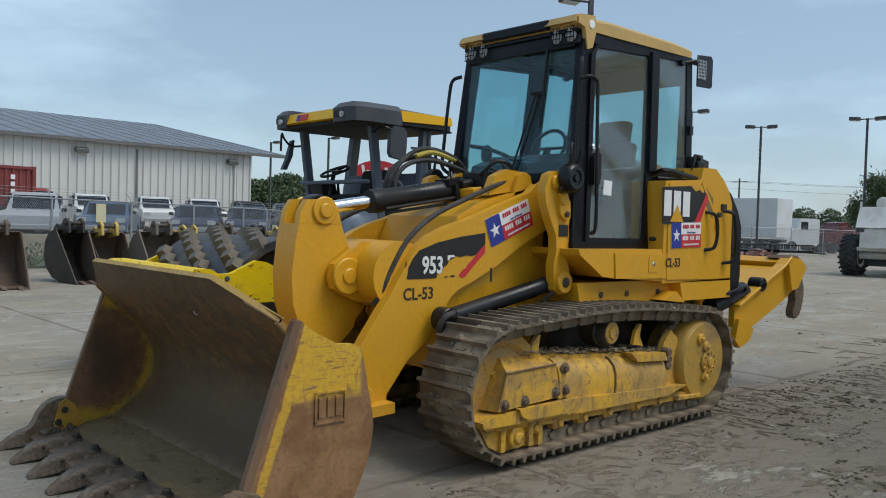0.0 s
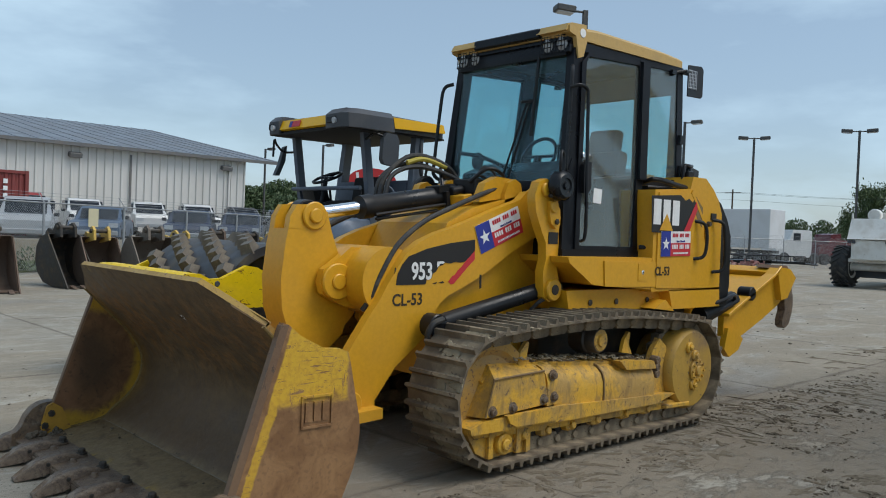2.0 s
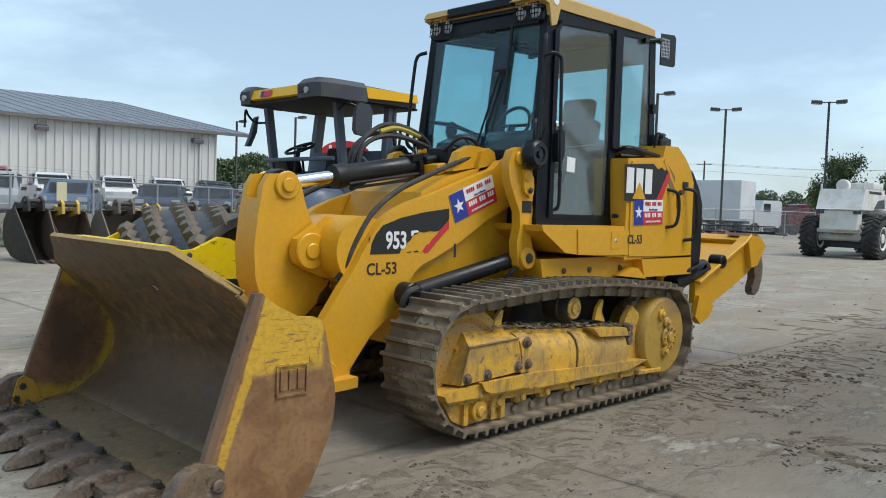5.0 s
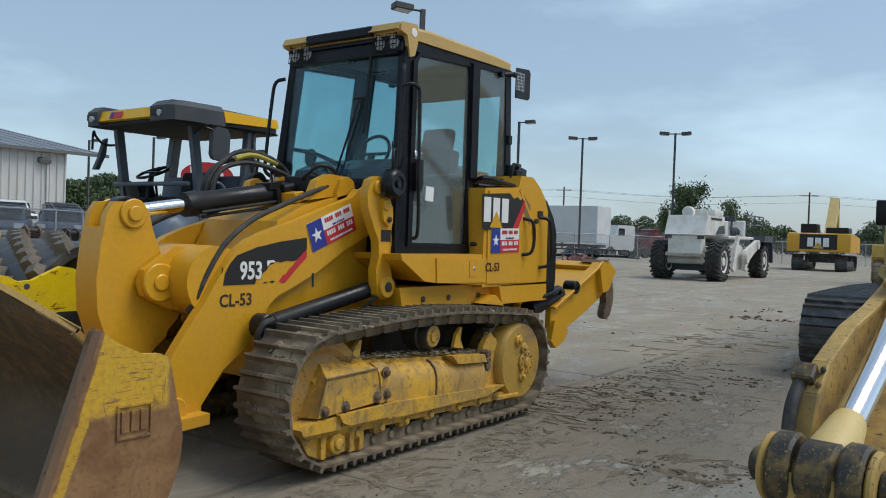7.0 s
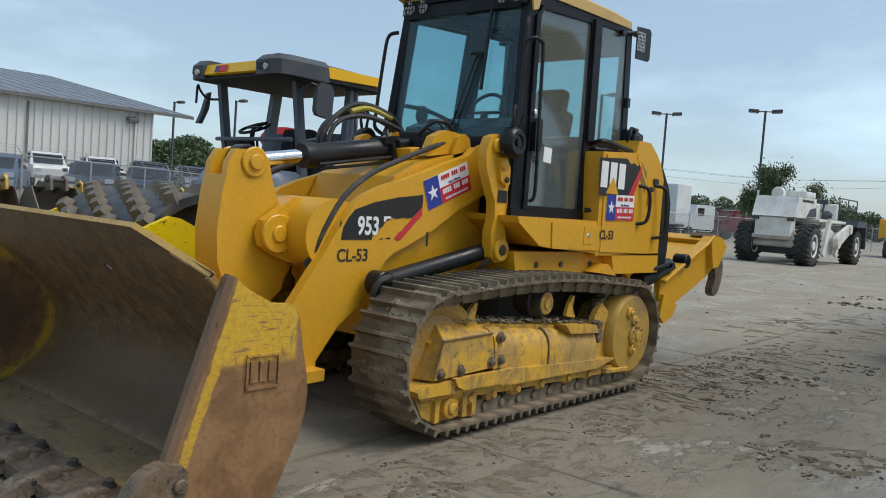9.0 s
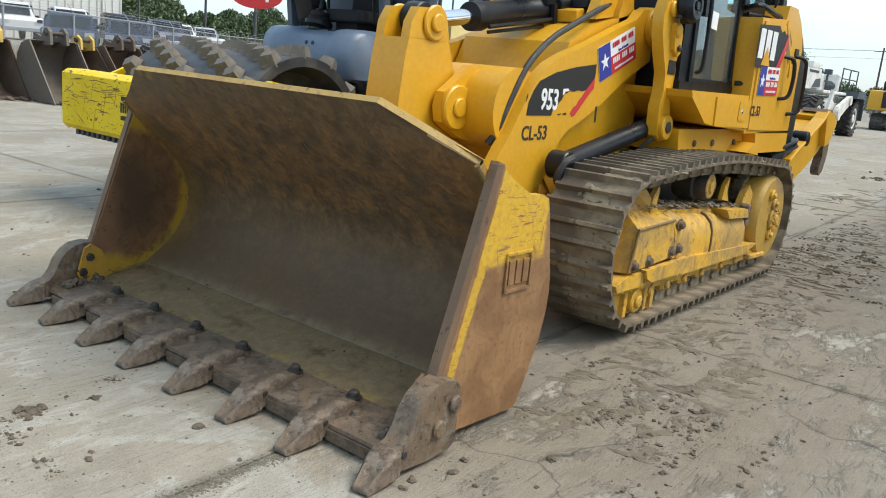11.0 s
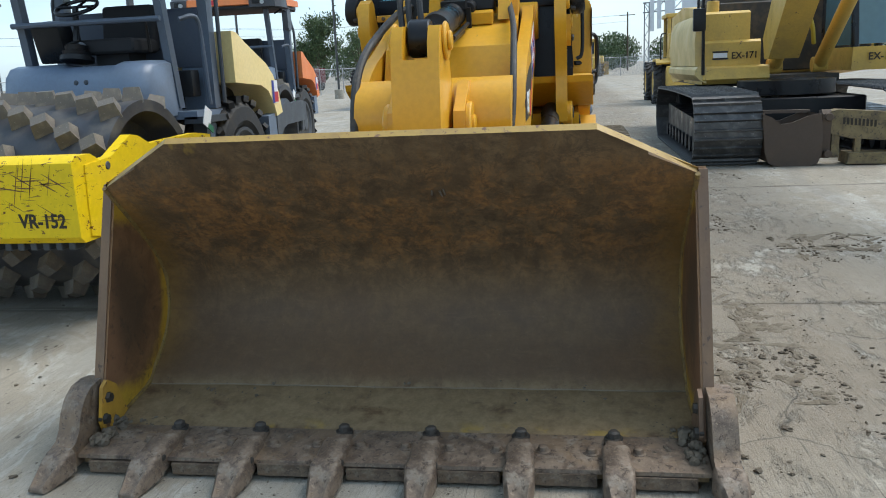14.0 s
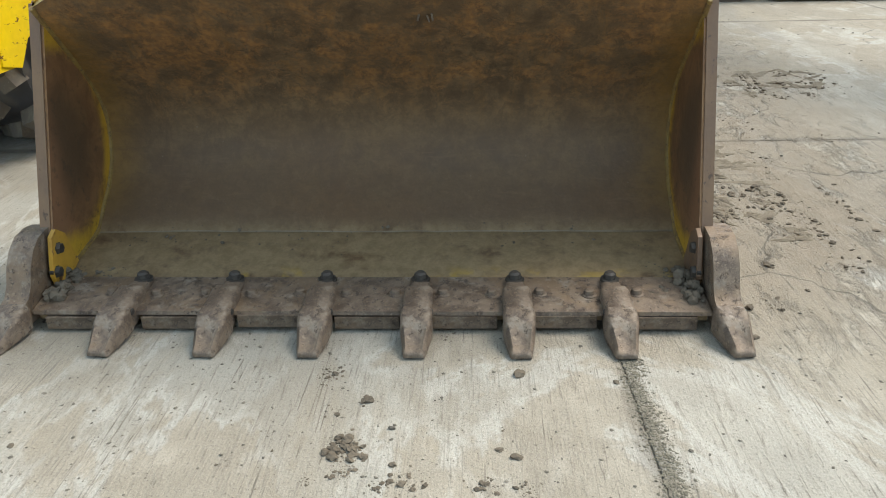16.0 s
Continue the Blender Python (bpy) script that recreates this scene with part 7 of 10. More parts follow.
    tube(bm, [(1.32 + 0.17 * math.sin(a), 0.20 + 0.19 * math.cos(a), 2.20 + 0.075 * math.sin(a)) for a in [2 * math.pi * i / 20 for i in range(21)]], 0.017)
    rod(bm, [(1.22, 0.20, 1.76), (1.30, 0.20, 2.20)], 0.028)
    rod(bm, [(1.30, 0.00, 2.20), (1.30, 0.40, 2.20)], 0.012)
    rod(bm, [(1.30, 0.20, 2.19), (1.48, 0.20, 2.27)], 0.012)
    part("steering_wheel", bm, M_BLACK, r)
    bm = B()
    lathe(bm, (1.22, 0.20, 1.74), (1.25, 0.20, 1.90), [(0, 0.15), (0.25, 0.15), (0.3, 0.12), (0.5, 0.13), (0.55, 0.10), (0.8, 0.11), (1, 0.06)], 14)
    part("column_boot", bm, M_BLACK, r)
    part("console", bev(box(B(), (1.36, 0.50, 1.92), (0.22, 0.30, 0.34), (0, -18, 0)), 0.04, 2), M_BLACK, r)
    for y in (-0.42, 0.30):
        part("lever", rod(B(), [(1.46, y, 1.80), (1.42, y, 2.06)], 0.016), M_BLACK, r)
    # the machine is steered a little: its rear half stands to one side of the drum
    for ob in r.children:
        if not ob.name.startswith(("drum", "front_beam", "side_arm", "rear_yoke")):
            ob.matrix_basis = Matrix.Translation((0.27 if ob.name.startswith("engine_hood") else 0.07, 0.21, -0.04 if ob.name.startswith("front_cowl") else 0.0)) @ ob.matrix_basis
        elif not ob.name.startswith(("drum", "rear_yoke")):
            ob.matrix_basis = Matrix.Translation((0, 0, -0.045)) @ ob.matrix_basis
    return r


roller(pose(2.43, 3.11, 0) @ Matrix.Diagonal((1, 0.91, 1, 1)), M_RHOOD, M_RYEL, "lemon-yellow and blue-grey padfoot roller with an open canopy", "VR-152")
roller(pose(9.6, 4.75, 0, 0, 0, 4), M_RORANGE, M_RDARK, "dark grey and orange padfoot roller parked behind another")

# ---------------------------------------------------------------- excavators, grader and dozers
M_XYEL = coat("excavator_yellow", (0.60, 0.385, 0.08), 0.5, dirt=(0.34, 0.24, 0.10), amount=0.5, scale=2.0, chip=(0.14, 0.09, 0.05), chips=0.0)
M_XPALE = coat("faded_excavator_yellow", (0.60, 0.44, 0.17), 0.55, dirt=(0.40, 0.33, 0.2), amount=0.5, scale=2.0, chip=(0.2, 0.13, 0.07), chips=0.0)
M_XWORN = coat("worn_arm_paint", (0.42, 0.27, 0.07), 0.6, dirt=(0.15, 0.10, 0.06), amount=0.7, scale=5.0, chip=(0.07, 0.05, 0.04), chips=0.35)
M_GREASE = coat("greasy_steel", (0.035, 0.03, 0.026), 0.42, 0.2, dirt=(0.3, 0.2, 0.06), amount=0.6, scale=14.0, chip=(0.33, 0.22, 0.06), chips=0.3)
M_BROWN = coat("rusty_bucket_steel", (0.125, 0.082, 0.058), 0.65, 0.1, dirt=(0.21, 0.155, 0.11), amount=0.6, scale=3.0, chip=(0.06, 0.045, 0.04), chips=0.2)
M_GREYB = coat("grey_bucket_steel", (0.15, 0.125, 0.10), 0.6, 0.2, dirt=(0.18, 0.15, 0.12), amount=0.6, scale=3.0, chip=(0.09, 0.05, 0.035), chips=0.3)
M_DSTEEL = coat("dark_track_steel", (0.075, 0.073, 0.072), 0.42, 0.55, dirt=(0.26, 0.25, 0.235), amount=0.55, scale=6.0, chip=(0.33, 0.32, 0.30), chips=0.05)
M_MWHITE = coat("machine_white", (0.70, 0.69, 0.65), 0.5, dirt=(0.42, 0.36, 0.28), amount=0.55, scale=1.6, chip=(0.25, 0.18, 0.12), chips=0.0)


def crawler(parent, x0, x1, y, rad, width, n, steel, frame_mat, ribs=(0.35, 0.0, -0.35)):
    places, pitch = loop_places(x0, rad + 0.03, rad, x1, rad + 0.03, rad, n, 0.02)
    bm = B()
    for x in (x0, x1):
        lathe(bm, (x, y - 0.10, rad + 0.03), (x, y + 0.10, rad + 0.03), [(0, rad * 0.8), (0.2, rad * 0.86), (0.8, rad * 0.86), (1, rad * 0.8)], 24)
    prism(bm, [(x0 + 0.1, rad * 0.55), (x0 + 0.1, rad * 1.25), (x1 - 0.1, rad * 1.45), (x1 - 0.1, rad * 0.55)], y - width * 0.30, y + width * 0.30)
    k = int((x1 - x0) / 0.42)
    for i in range(k):
        x = x0 + (x1 - x0) * (i + 0.5) / k
        lathe(bm, (x, y - width * 0.34, rad * 0.42), (x, y + width * 0.34, rad * 0.42), [(0, rad * 0.26), (1, rad * 0.26)], 12)
    fr = part("track_frame", bm, frame_mat, parent)
    me = None
    for x, z, a in places:
        mm = pose(x, y, z, 0, -a, 0)
        if me is None:
            sh = part("track_shoe", shoe_mesh(width, pitch, 0.034, ribs), steel, fr)
            sh.matrix_basis, me = mm, sh.data
        else:
            piece("track_shoe", me, fr, mm)
    return fr


def flatbar(bm, a, b, h0, h1, y0, y1):
    """A tapered arm between a and b (x, z), h0 and h1 deep, from y0 to y1."""
    a, b = Vector(a), Vector(b)
    d = (b - a).normalized()
    n = Vector((-d.y, d.x))
    pts = [a - n * h0 / 2, b - n * h1 / 2, b + n * h1 / 2, a + n * h0 / 2]
    return prism(bm, [tuple(p) for p in pts], y0, y1)


def bucket_mesh(w, h, teeth=5):
    """An excavator bucket standing on its heel, mouth towards -x."""
    bm = B()
    prof = [(-0.78, 0.02), (-0.25, 0.0), (0.15, 0.08), (0.38, 0.26), (0.47, 0.50), (0.43, 0.76), (0.28, 0.95), (0.02, 1.02)]
    prof = [(x * h, z * h) for x, z in prof]
    th = 0.03
    inn = [(x - (0.03 if i > 1 else 0), z + (th if i < 4 else -th * 0.3)) for i, (x, z) in enumerate(prof)]
    vo = [[bm.verts.new((x, y, z)) for x, z in prof] for y in (-w / 2, w / 2)]
    vi = [[bm.verts.new((x, y, z)) for x, z in inn] for y in (-w / 2 + 0.02, w / 2 - 0.02)]
    n = len(prof)
    for i in range(n - 1):
        bm.faces.new((vo[0][i], vo[1][i], vo[1][i + 1], vo[0][i + 1]))
        bm.faces.new((vi[0][i], vi[0][i + 1], vi[1][i + 1], vi[1][i]))
    for v, u in ((vo[0], vi[0]), (vo[1], vi[1])):
        bm.faces.new(v)
        bm.faces.new(u[::-1])
        bm.faces.new((v[0], u[0], u[-1], v[-1]))
    bm.faces.new((vo[0][0], vi[0][0], vi[1][0], vo[1][0]))
    bm.faces.new((vo[0][-1], vo[1][-1], vi[1][-1], vi[0][-1]))
    return bm


def spare_bucket(at, w, h, mat, label, ears=None):
    b = thing("excavator_bucket", label, "bucket", "spare buckets along the fence", at)
    part("shell", bucket_mesh(w, h), mat, b)
    bm = B()
    n = max(3, int(w / 0.27))
    for i in range(n):
        y = -w / 2 + w * (i + 0.5) / n
        prism(bm, [(-0.78 * h - 0.20, 0.02), (-0.78 * h + 0.02, 0.0), (-0.78 * h + 0.05, 0.08)], y - 0.05, y + 0.05)
    part_each("tooth", bev(bm, 0.006), M_BROWN, b)
    for y in (-0.17, 0.17):
        bm = B()
        prism(bm, [(-0.22 * h, 0.96 * h), (-0.20 * h, 1.16 * h), (-0.10 * h, 1.24 * h), (0.0, 1.20 * h), (0.08 * h, 1.08 * h), (0.26 * h, 1.12 * h), (0.34 * h, 1.06 * h), (0.36 * h, 0.88 * h)], y - 0.03, y + 0.03)
        part("ear", bev(bm, 0.01), ears or mat, b)
    bm = B()
    rcyl(bm, (-0.10 * h, -0.24, 1.14 * h), (-0.10 * h, 0.24, 1.14 * h), 0.05, 14)
    rcyl(bm, (0.26 * h, -0.24, 1.02 * h), (0.26 * h, 0.24, 1.02 * h), 0.05, 14)
    part_each("pin", bm, M_STEELD, b)
    for s in (-1, 1):
        bm = B()
        prism(bm, [(-0.84 * h, 0.0), (-0.74 * h, 0.0), (0.06 * h, 1.0 * h), (-0.04 * h, 1.0 * h)], s * w / 2, s * (w / 2 + 0.025))
        part("side_cutter", bev(bm, 0.005), mat, b)
    return b


for x, y, rz, w, h, mt, ears, lab in (
        (2.75, 14.3, 55, 1.1, 1.15, M_BROWN, None, "dark rusty digging bucket standing on concrete"),
        (4.55, 15.2, 70, 0.85, 1.2, M_STEELD, None, "dark brown digging bucket standing by the fence"),
        (5.25, 14.9, 60, 0.95, 1.15, M_BROWN, M_XYEL, "rust-brown bucket with a yellow hinge ear"),
        (6.15, 14.0, 62, 1.15, 1.2, M_GREYB, None, "grey worn bucket with wide open mouth"),
        (7.35, 15.2, 75, 1.0, 1.12, M_BROWN, M_XYEL, "brown bucket with yellow painted ears"),
        (8.35, 15.2, 70, 1.15, 1.18, M_BROWN, None, "rust-brown wide bucket among others"),
        (9.45, 15.4, 80, 1.15, 1.15, M_STEELD, None, "dark bucket among others by the fence"),
        (10.5, 15.9, 68, 1.05, 1.12, M_BROWN, M_XYEL, "brown bucket with yellow pins"),
        (11.7, 16.7, 75, 1.0, 1.1, M_BROWN, None, "rusty narrow bucket by the fence"),
        (13.5, 18.4, 60, 1.0, 0.9, M_STEELD, M_XYEL, "dark bucket with yellow ears by the fence"),
        (14.8, 19.2, 70, 1.1, 0.9, M_BROWN, None, "rusty wide bucket at the end of the row")):
    spare_bucket(pose(x, y, 0.0, 0, 0, rz + 30), w * 0.85, h, mt, lab, ears)

# -- the large excavator beside the loader: it faces -x
ex = thing("excavator", "yellow tracked excavator with its arm stretched forward", "excavator", at=pose(0, 0, 0))
crawler(ex, 9.42, 13.8, -2.90, 0.47, 0.92, 48, M_DSTEEL, M_BLACK, (0.40, -0.10))
crawler(ex, 9.52, 13.6, -5.52, 0.47, 0.92, 48, M_DSTEEL, M_BLACK, (0.40, -0.10))
bm = B()
box(bm, (11.3, -4.2, 0.66), (1.6, 2.0, 0.40))
cyl(bm, (11.3, -4.2, 0.9), (11.3, -4.2, 1.12), 0.75, 32)
part("undercarriage", bev(bm, 0.02), M_BLACK, ex)
bm = B()
prism(bm, [(9.82, 1.14), (9.82, 1.27), (14.0, 1.27), (14.0, 1.14)], -4.55, -2.75)
part("deck", bev(bm, 0.02), M_STEELD, ex)
bm = B()
prism(bm, [(11.27, 1.42), (11.27, 1.80), (11.33, 1.84), (13.0, 1.84), (13.0, 1.42)], -3.76, -2.86)
sb = part("side_box", bev(bm, 0.03, 2), M_XYEL, ex, "yellow side compartment with a black number")
part("tank", bev(prism(B(), [(11.34, 1.835), (11.34, 2.26), (11.40, 2.30), (12.8, 2.30), (12.8, 1.835)], -3.60, -2.88), 0.05, 2), M_XYEL, sb)
part("filler_cap", rcyl(B(), (11.6, -3.05, 2.29), (11.6, -3.05, 2.48), 0.10, 18), M_XYEL, sb)
part("skirt", bev(prism(B(), [(11.12, 1.22), (11.16, 1.40), (11.27, 1.43), (13.4, 1.43), (13.4, 1.14), (11.22, 1.14)], -3.88, -2.84), 0.02), M_XYEL, sb, "yellow lower skirt with scuffed edge")
# the pale flank of the upper works, rounded at the top, on its flared sill
part("flank_panel", bev(prism(B(), [(-2.90, 1.42), (-2.76, 1.44), (-2.74, 1.80), (-2.76, 2.08), (-2.82, 2.24), (-2.90, 2.30)], 11.40, 14.9, "x"), 0.03, 2), M_XPALE, sb, "faded pale-yellow flank panel")
part("flank_sill", bev(prism(B(), [(-2.90, 1.16), (-2.82, 1.20), (-2.72, 1.30), (-2.72, 1.38), (-2.76, 1.43), (-2.90, 1.43)], 11.14, 14.9, "x"), 0.015), M_XPALE, sb)
text_part("fleet_number", "EX-171", 0.145, on_front(11.262, -3.51, 1.585), M_STENCIL, sb, "black stencilled fleet number", 0.95, bold=0.003)
for dz in (-0.055, 0.055):
    bm = B()
    sheet(bm, rect(0, dz, 0.25, 0.028), on_front(11.266, -3.13, 1.60), 0.003)
    part("dark_bar", bm, M_DECAL, sb)
bm = B()
sheet(bm, rect(0, 0, 0.22, 0.075), on_front(11.266, -3.13, 1.60), 0.003)
part("white_plate", bm, M_WHITE, sb)
bm = B()
prism(bm, [(11.2, 1.28), (11.2, 2.35), (12.6, 2.45), (14.2, 2.35), (14.35, 2.0), (14.3, 1.2), (13.9, 1.12)], -5.45, -2.70)
eh_ = part("engine_house", bev(bm, 0.08, 3), M_XYEL, ex, "yellow engine housing and counterweight")
bm = B()
box(bm, (11.17, -4.1, 1.86), (0.06, 2.6, 1.1))
box(bm, (11.9, -4.1, 2.46), (1.4, 2.3, 0.16))
part("bulkhead", bev(bm, 0.02), M_STEELD, eh_)
# cab on its far side
bm = B()
prism(bm, [(9.55, 1.30), (9.50, 1.62), (9.52, 1.62), (11.0, 1.62), (11.0, 1.30)], -5.50, -4.62)
cb = part("cab_base", bev(bm, 0.03), M_XYEL, ex)
bm = B()
for x, y in ((9.55, -4.66), (9.55, -5.46), (11.0, -4.66), (11.0, -5.46)):
    post(bm, (x, y, 1.6), (x + (0.22 if x < 10 else 0), y, 3.05), 0.10, 0.09)
box(bm, (10.38, -5.06, 3.08), (1.45, 0.92, 0.12))
part("cab_frame", bev(bm, 0.02), M_BLACK, cb)
bm = B()
box(bm, (9.62, -5.06, 2.30), (0.01, 0.74, 1.3), (0, 8, 0))
box(bm, (10.3, -4.64, 2.30), (1.25, 0.01, 1.3))
part("cab_glass", bm, plain("teal_cab_glass", (0.10, 0.17, 0.19), 0.1), cb)
text_part("fleet_number", "EX-171", 0.14, on_front(9.488, -5.02, 1.48), M_STENCIL, cb, "black stencilled fleet number", 0.95, bold=0.003)
# mirror, rails
bm = B()
rod(bm, [(9.62, -2.62, 1.32), (9.60, -2.60, 2.55), (9.75, -2.62, 2.95), (10.2, -2.62, 2.95)], 0.024)
rod(bm, [(9.60, -2.60, 2.2), (10.2, -2.62, 2.05)], 0.018)
rod(bm, [(10.2, -2.62, 1.8), (10.2, -2.62, 2.95)], 0.020)
part("hand_rail", bm, M_BLACK, ex)
bm = B()
box(bm, (9.60, -2.55, 2.10), (0.08, 0.18, 0.32))
box(bm, (9.70, -2.66, 2.50), (0.20, 0.10, 0.16), (0, 30, 0))
part("mirror", bev(bm, 0.025, 2), M_BLACK, ex, "black mirror on the handrail")
# boom, stick and cylinders
bm = B()
prism(bm, [(11.5, 1.45), (11.8, 1.45), (11.95, 1.80), (10.8, 3.05), (9.75, 4.30), (9.2, 4.68), (8.5, 4.65), (6.6, 4.02), (5.2, 3.35), (4.95, 3.15), (5.0, 2.95), (5.25, 2.90), (6.8, 3.35), (8.5, 3.85), (9.1, 3.70), (10.3, 2.45)], -4.44, -3.96)
part("boom", bev(bm, 0.03), M_XYEL, ex, "yellow bent boom")
for y in (-4.28, -3.66):
    bm = B()
    cyl(bm, (9.85, y, 1.42), (8.17, y, 2.55), 0.095, 18)
    rcyl(bm, (9.88, y - 0.10, 1.40), (9.88, y + 0.10, 1.40), 0.11, 18)
    bc = part("boom_cylinder", bm, M_XYEL, ex)
    bm = B()
    cyl(bm, (8.17, y, 2.55), (6.95, y, 3.37), 0.055, 16)
    part("piston_rod", bm, M_CHROME, bc)
for a, b, c, d in (((9.9, -4.2, 1.7), (9.7, -4.1, 2.0), (9.8, -3.95, 2.4), (10.0, -3.95, 2.2)), ((9.95, -4.0, 1.6), (9.75, -3.9, 1.9), (9.8, -3.8, 2.2), (9.9, -3.8, 2.1))):
    part("boom_hose", tube(B(), [a, b, c, d], 0.03), M_SLEEVE, ex)
# the stick slopes down to its link pin; it stands a little askew to the tracks
LP = Vector((1.37, 0, 0.79))
bm = B()
prism(bm, [(1.75, 0.30), (1.70, 0.55), (1.85, 0.70), (2.55, 1.02), (3.6, 1.62), (4.7, 2.45), (5.15, 3.28), (5.45, 3.05), (5.30, 2.60), (4.6, 1.75), (3.2, 0.85), (2.2, 0.25)], -4.27, -3.97)
stick = part("stick", bev(bm, 0.03, 2), M_XWORN, ex, "worn yellow dipper arm with greasy joints")
# the upper works stand farther back on the tracks
BACK = Matrix.Translation((-2.55, -0.35, 1.40)) @ Matrix.Scale(1.06, 4) @ Matrix.Translation((2.55, 0.35, -1.46))
TOP = BACK @ Matrix.Translation((-2.95, -0.75, 1.5)) @ Matrix.Diagonal((1.12, 1.12, 1.12, 1)) @ Matrix.Translation((2.95, 0.75, -1.5))
for ob in ex.children:
    if ob.name.startswith(("deck", "engine", "cab", "hand", "mirror", "boom_cyl", "boom_hose")):
        ob.matrix_basis = TOP
    elif ob.name.startswith("side_box"):
        ob.matrix_basis = BACK
stick.matrix_basis = Matrix.Translation((LP.x, -4.205, 0)) @ pose(0, 0, 0, 0, 0, -6) @ Matrix.Translation((-LP.x, 4.1, 0))
# bucket cylinder rod, links and pins at the lower end of the stick
UP = Vector((1.0, 0, 0.5)).normalized()
EY = Vector((LP.x, -4.065, LP.z))
part("bucket_cylinder_rod", cyl(B(), EY + UP * 0.22, EY + UP * 1.75, 0.060, 28), M_CHROME, stick, "bright chrome piston rod")
part("rod_eye", lathe(B(), EY, EY + UP * 0.34, [(0, 0.085), (0.35, 0.095), (0.6, 0.082), (0.9, 0.070), (1, 0.062)], 24), M_XPALE, stick, "yellow rod end")
part("rod_eye_ring", rcyl(B(), (LP.x, -4.135, LP.z), (LP.x, -3.99, LP.z), 0.125, 28, 0.02), M_GREASE, stick, "greasy black and yellow rod eye")
bm = B()
lathe(bm, EY + UP * 1.42, EY + UP * 2.6, [(0, 0.075), (0.0, 0.125), (0.07, 0.13), (0.075, 0.105), (0.16, 0.105), (0.165, 0.13), (0.2, 0.13), (0.21, 0.10), (1, 0.10)], 26)
part("cylinder_barrel", bm, M_XWORN, stick, "yellow cylinder barrel with bolted gland")
SD = UP.cross(Vector((0, 1, 0)))
for k in range(8):
    a = k * math.pi / 4 + 0.3
    o = EY + SD * (0.115 * math.sin(a)) + Vector((0, 0.115 * math.cos(a), 0))
    part("gland_bolt", rcyl(B(), o + UP * 1.385, o + UP * 1.43, 0.022, 8), M_XWORN, stick)
for s, y in ((1, -3.945), (-1, -4.185)):
    bm = B()
    flatbar(bm, (LP.x, LP.z), (1.95, 0.62), 0.24, 0.22, y - 0.03, y + 0.03)
    rcyl(bm, (LP.x, y - 0.042, LP.z), (LP.x, y + 0.042, LP.z), 0.140, 28, 0.012)
    part("idler_link", bev(bm, 0.006), M_GREASE, stick)
    part("pin_flange", rcyl(B(), (LP.x, y + s * 0.045, LP.z), (LP.x, y + s * 0.075, LP.z), 0.125, 26, 0.01), M_XWORN, stick)
    part("pin_end", rcyl(B(), (LP.x, y + s * 0.07, LP.z), (LP.x, y + s * 0.125, LP.z), 0.065, 18, 0.012), M_GREASE, stick)
    bm = B()
    prism(bm, [(LP.x - 0.11, LP.z + 0.02), (LP.x + 0.11, LP.z - 0.02), (LP.x + 0.20, 0.34), (LP.x + 0.05, 0.24), (LP.x - 0.12, 0.34)], y - s * 0.07, y - s * 0.035)
    part("bucket_link", bev(bm, 0.012), M_XWORN, stick)
# broad cheek plate behind the rod, hose and clamp
CHK = [(1.50, 0.62), (1.56, 0.86), (1.62, 1.03), (1.74, 1.14), (2.06, 1.26), (2.40, 1.33), (2.72, 1.42), (3.2, 1.66), (3.5, 1.58), (2.8, 1.0), (2.0, 0.50), (1.7, 0.40)]
part("cheek_plate", bev(prism(B(), CHK, -3.955, -3.915), 0.012), M_XWORN, stick, "yellow stick plate, paint chipped black")
bm = B()
for a, b in zip(CHK[1:7], CHK[2:8]):
    d = Vector((b[0] - a[0], 0, b[1] - a[1]))
    box(bm, ((a[0] + b[0]) / 2, -3.935, (a[1] + b[1]) / 2), (d.length + 0.01, 0.07, 0.03), (0, -math.degrees(math.atan2(d.z, d.x)), 0))
part("plate_rim", bev(bm, 0.006), M_XWORN, stick)
part("hose", tube(B(), [(1.47, -3.90, 0.70), (1.50, -3.895, 0.86), (1.55, -3.89, 0.99), (1.63, -3.89, 1.07)], 0.026, 12), M_HOSE, stick, "thick black hose")
bm = B()
box(bm, (1.66, -3.90, 1.10), (0.085, 0.085, 0.07), (0, -40, 0))
for d in (-0.026, 0.026):
    rcyl(bm, (1.66 + d, -3.95, 1.10 + d), (1.66 + d, -3.97, 1.10 + d), 0.015, 8)
part("hose_clamp", bev(bm, 0.008), M_GREASE, stick)
# -- a rusty bucket and a worn arm lying on the ground in front of the excavator
M_BROWNDK = coat("dark_rusty_steel", (0.075, 0.050, 0.034), 0.6, 0.15, dirt=(0.12, 0.085, 0.06), amount=0.7, scale=3.0)
att = thing("arm_attachment", "worn yellow arm with a rusty bucket lying on the concrete", "attachment", at=pose(8.95, -3.74, 0))
shell = [(0.40, 0.72), (0.38, 0.45), (0.35, 0.20), (0.30, 0.06), (0.20, 0.01), (-0.24, 0.0), (-0.33, 0.04), (-0.37, 0.16), (-0.38, 0.45), (-0.36, 0.70)]
skin = shell + [(y * 0.92, 0.035 + z * 0.965) for y, z in shell[::-1]]
part("bucket_shell", bev(prism(B(), skin, -0.05, 0.55, "x"), 0.006), M_BROWNDK, att, "dark rust-brown rounded bucket shell, open at the top")
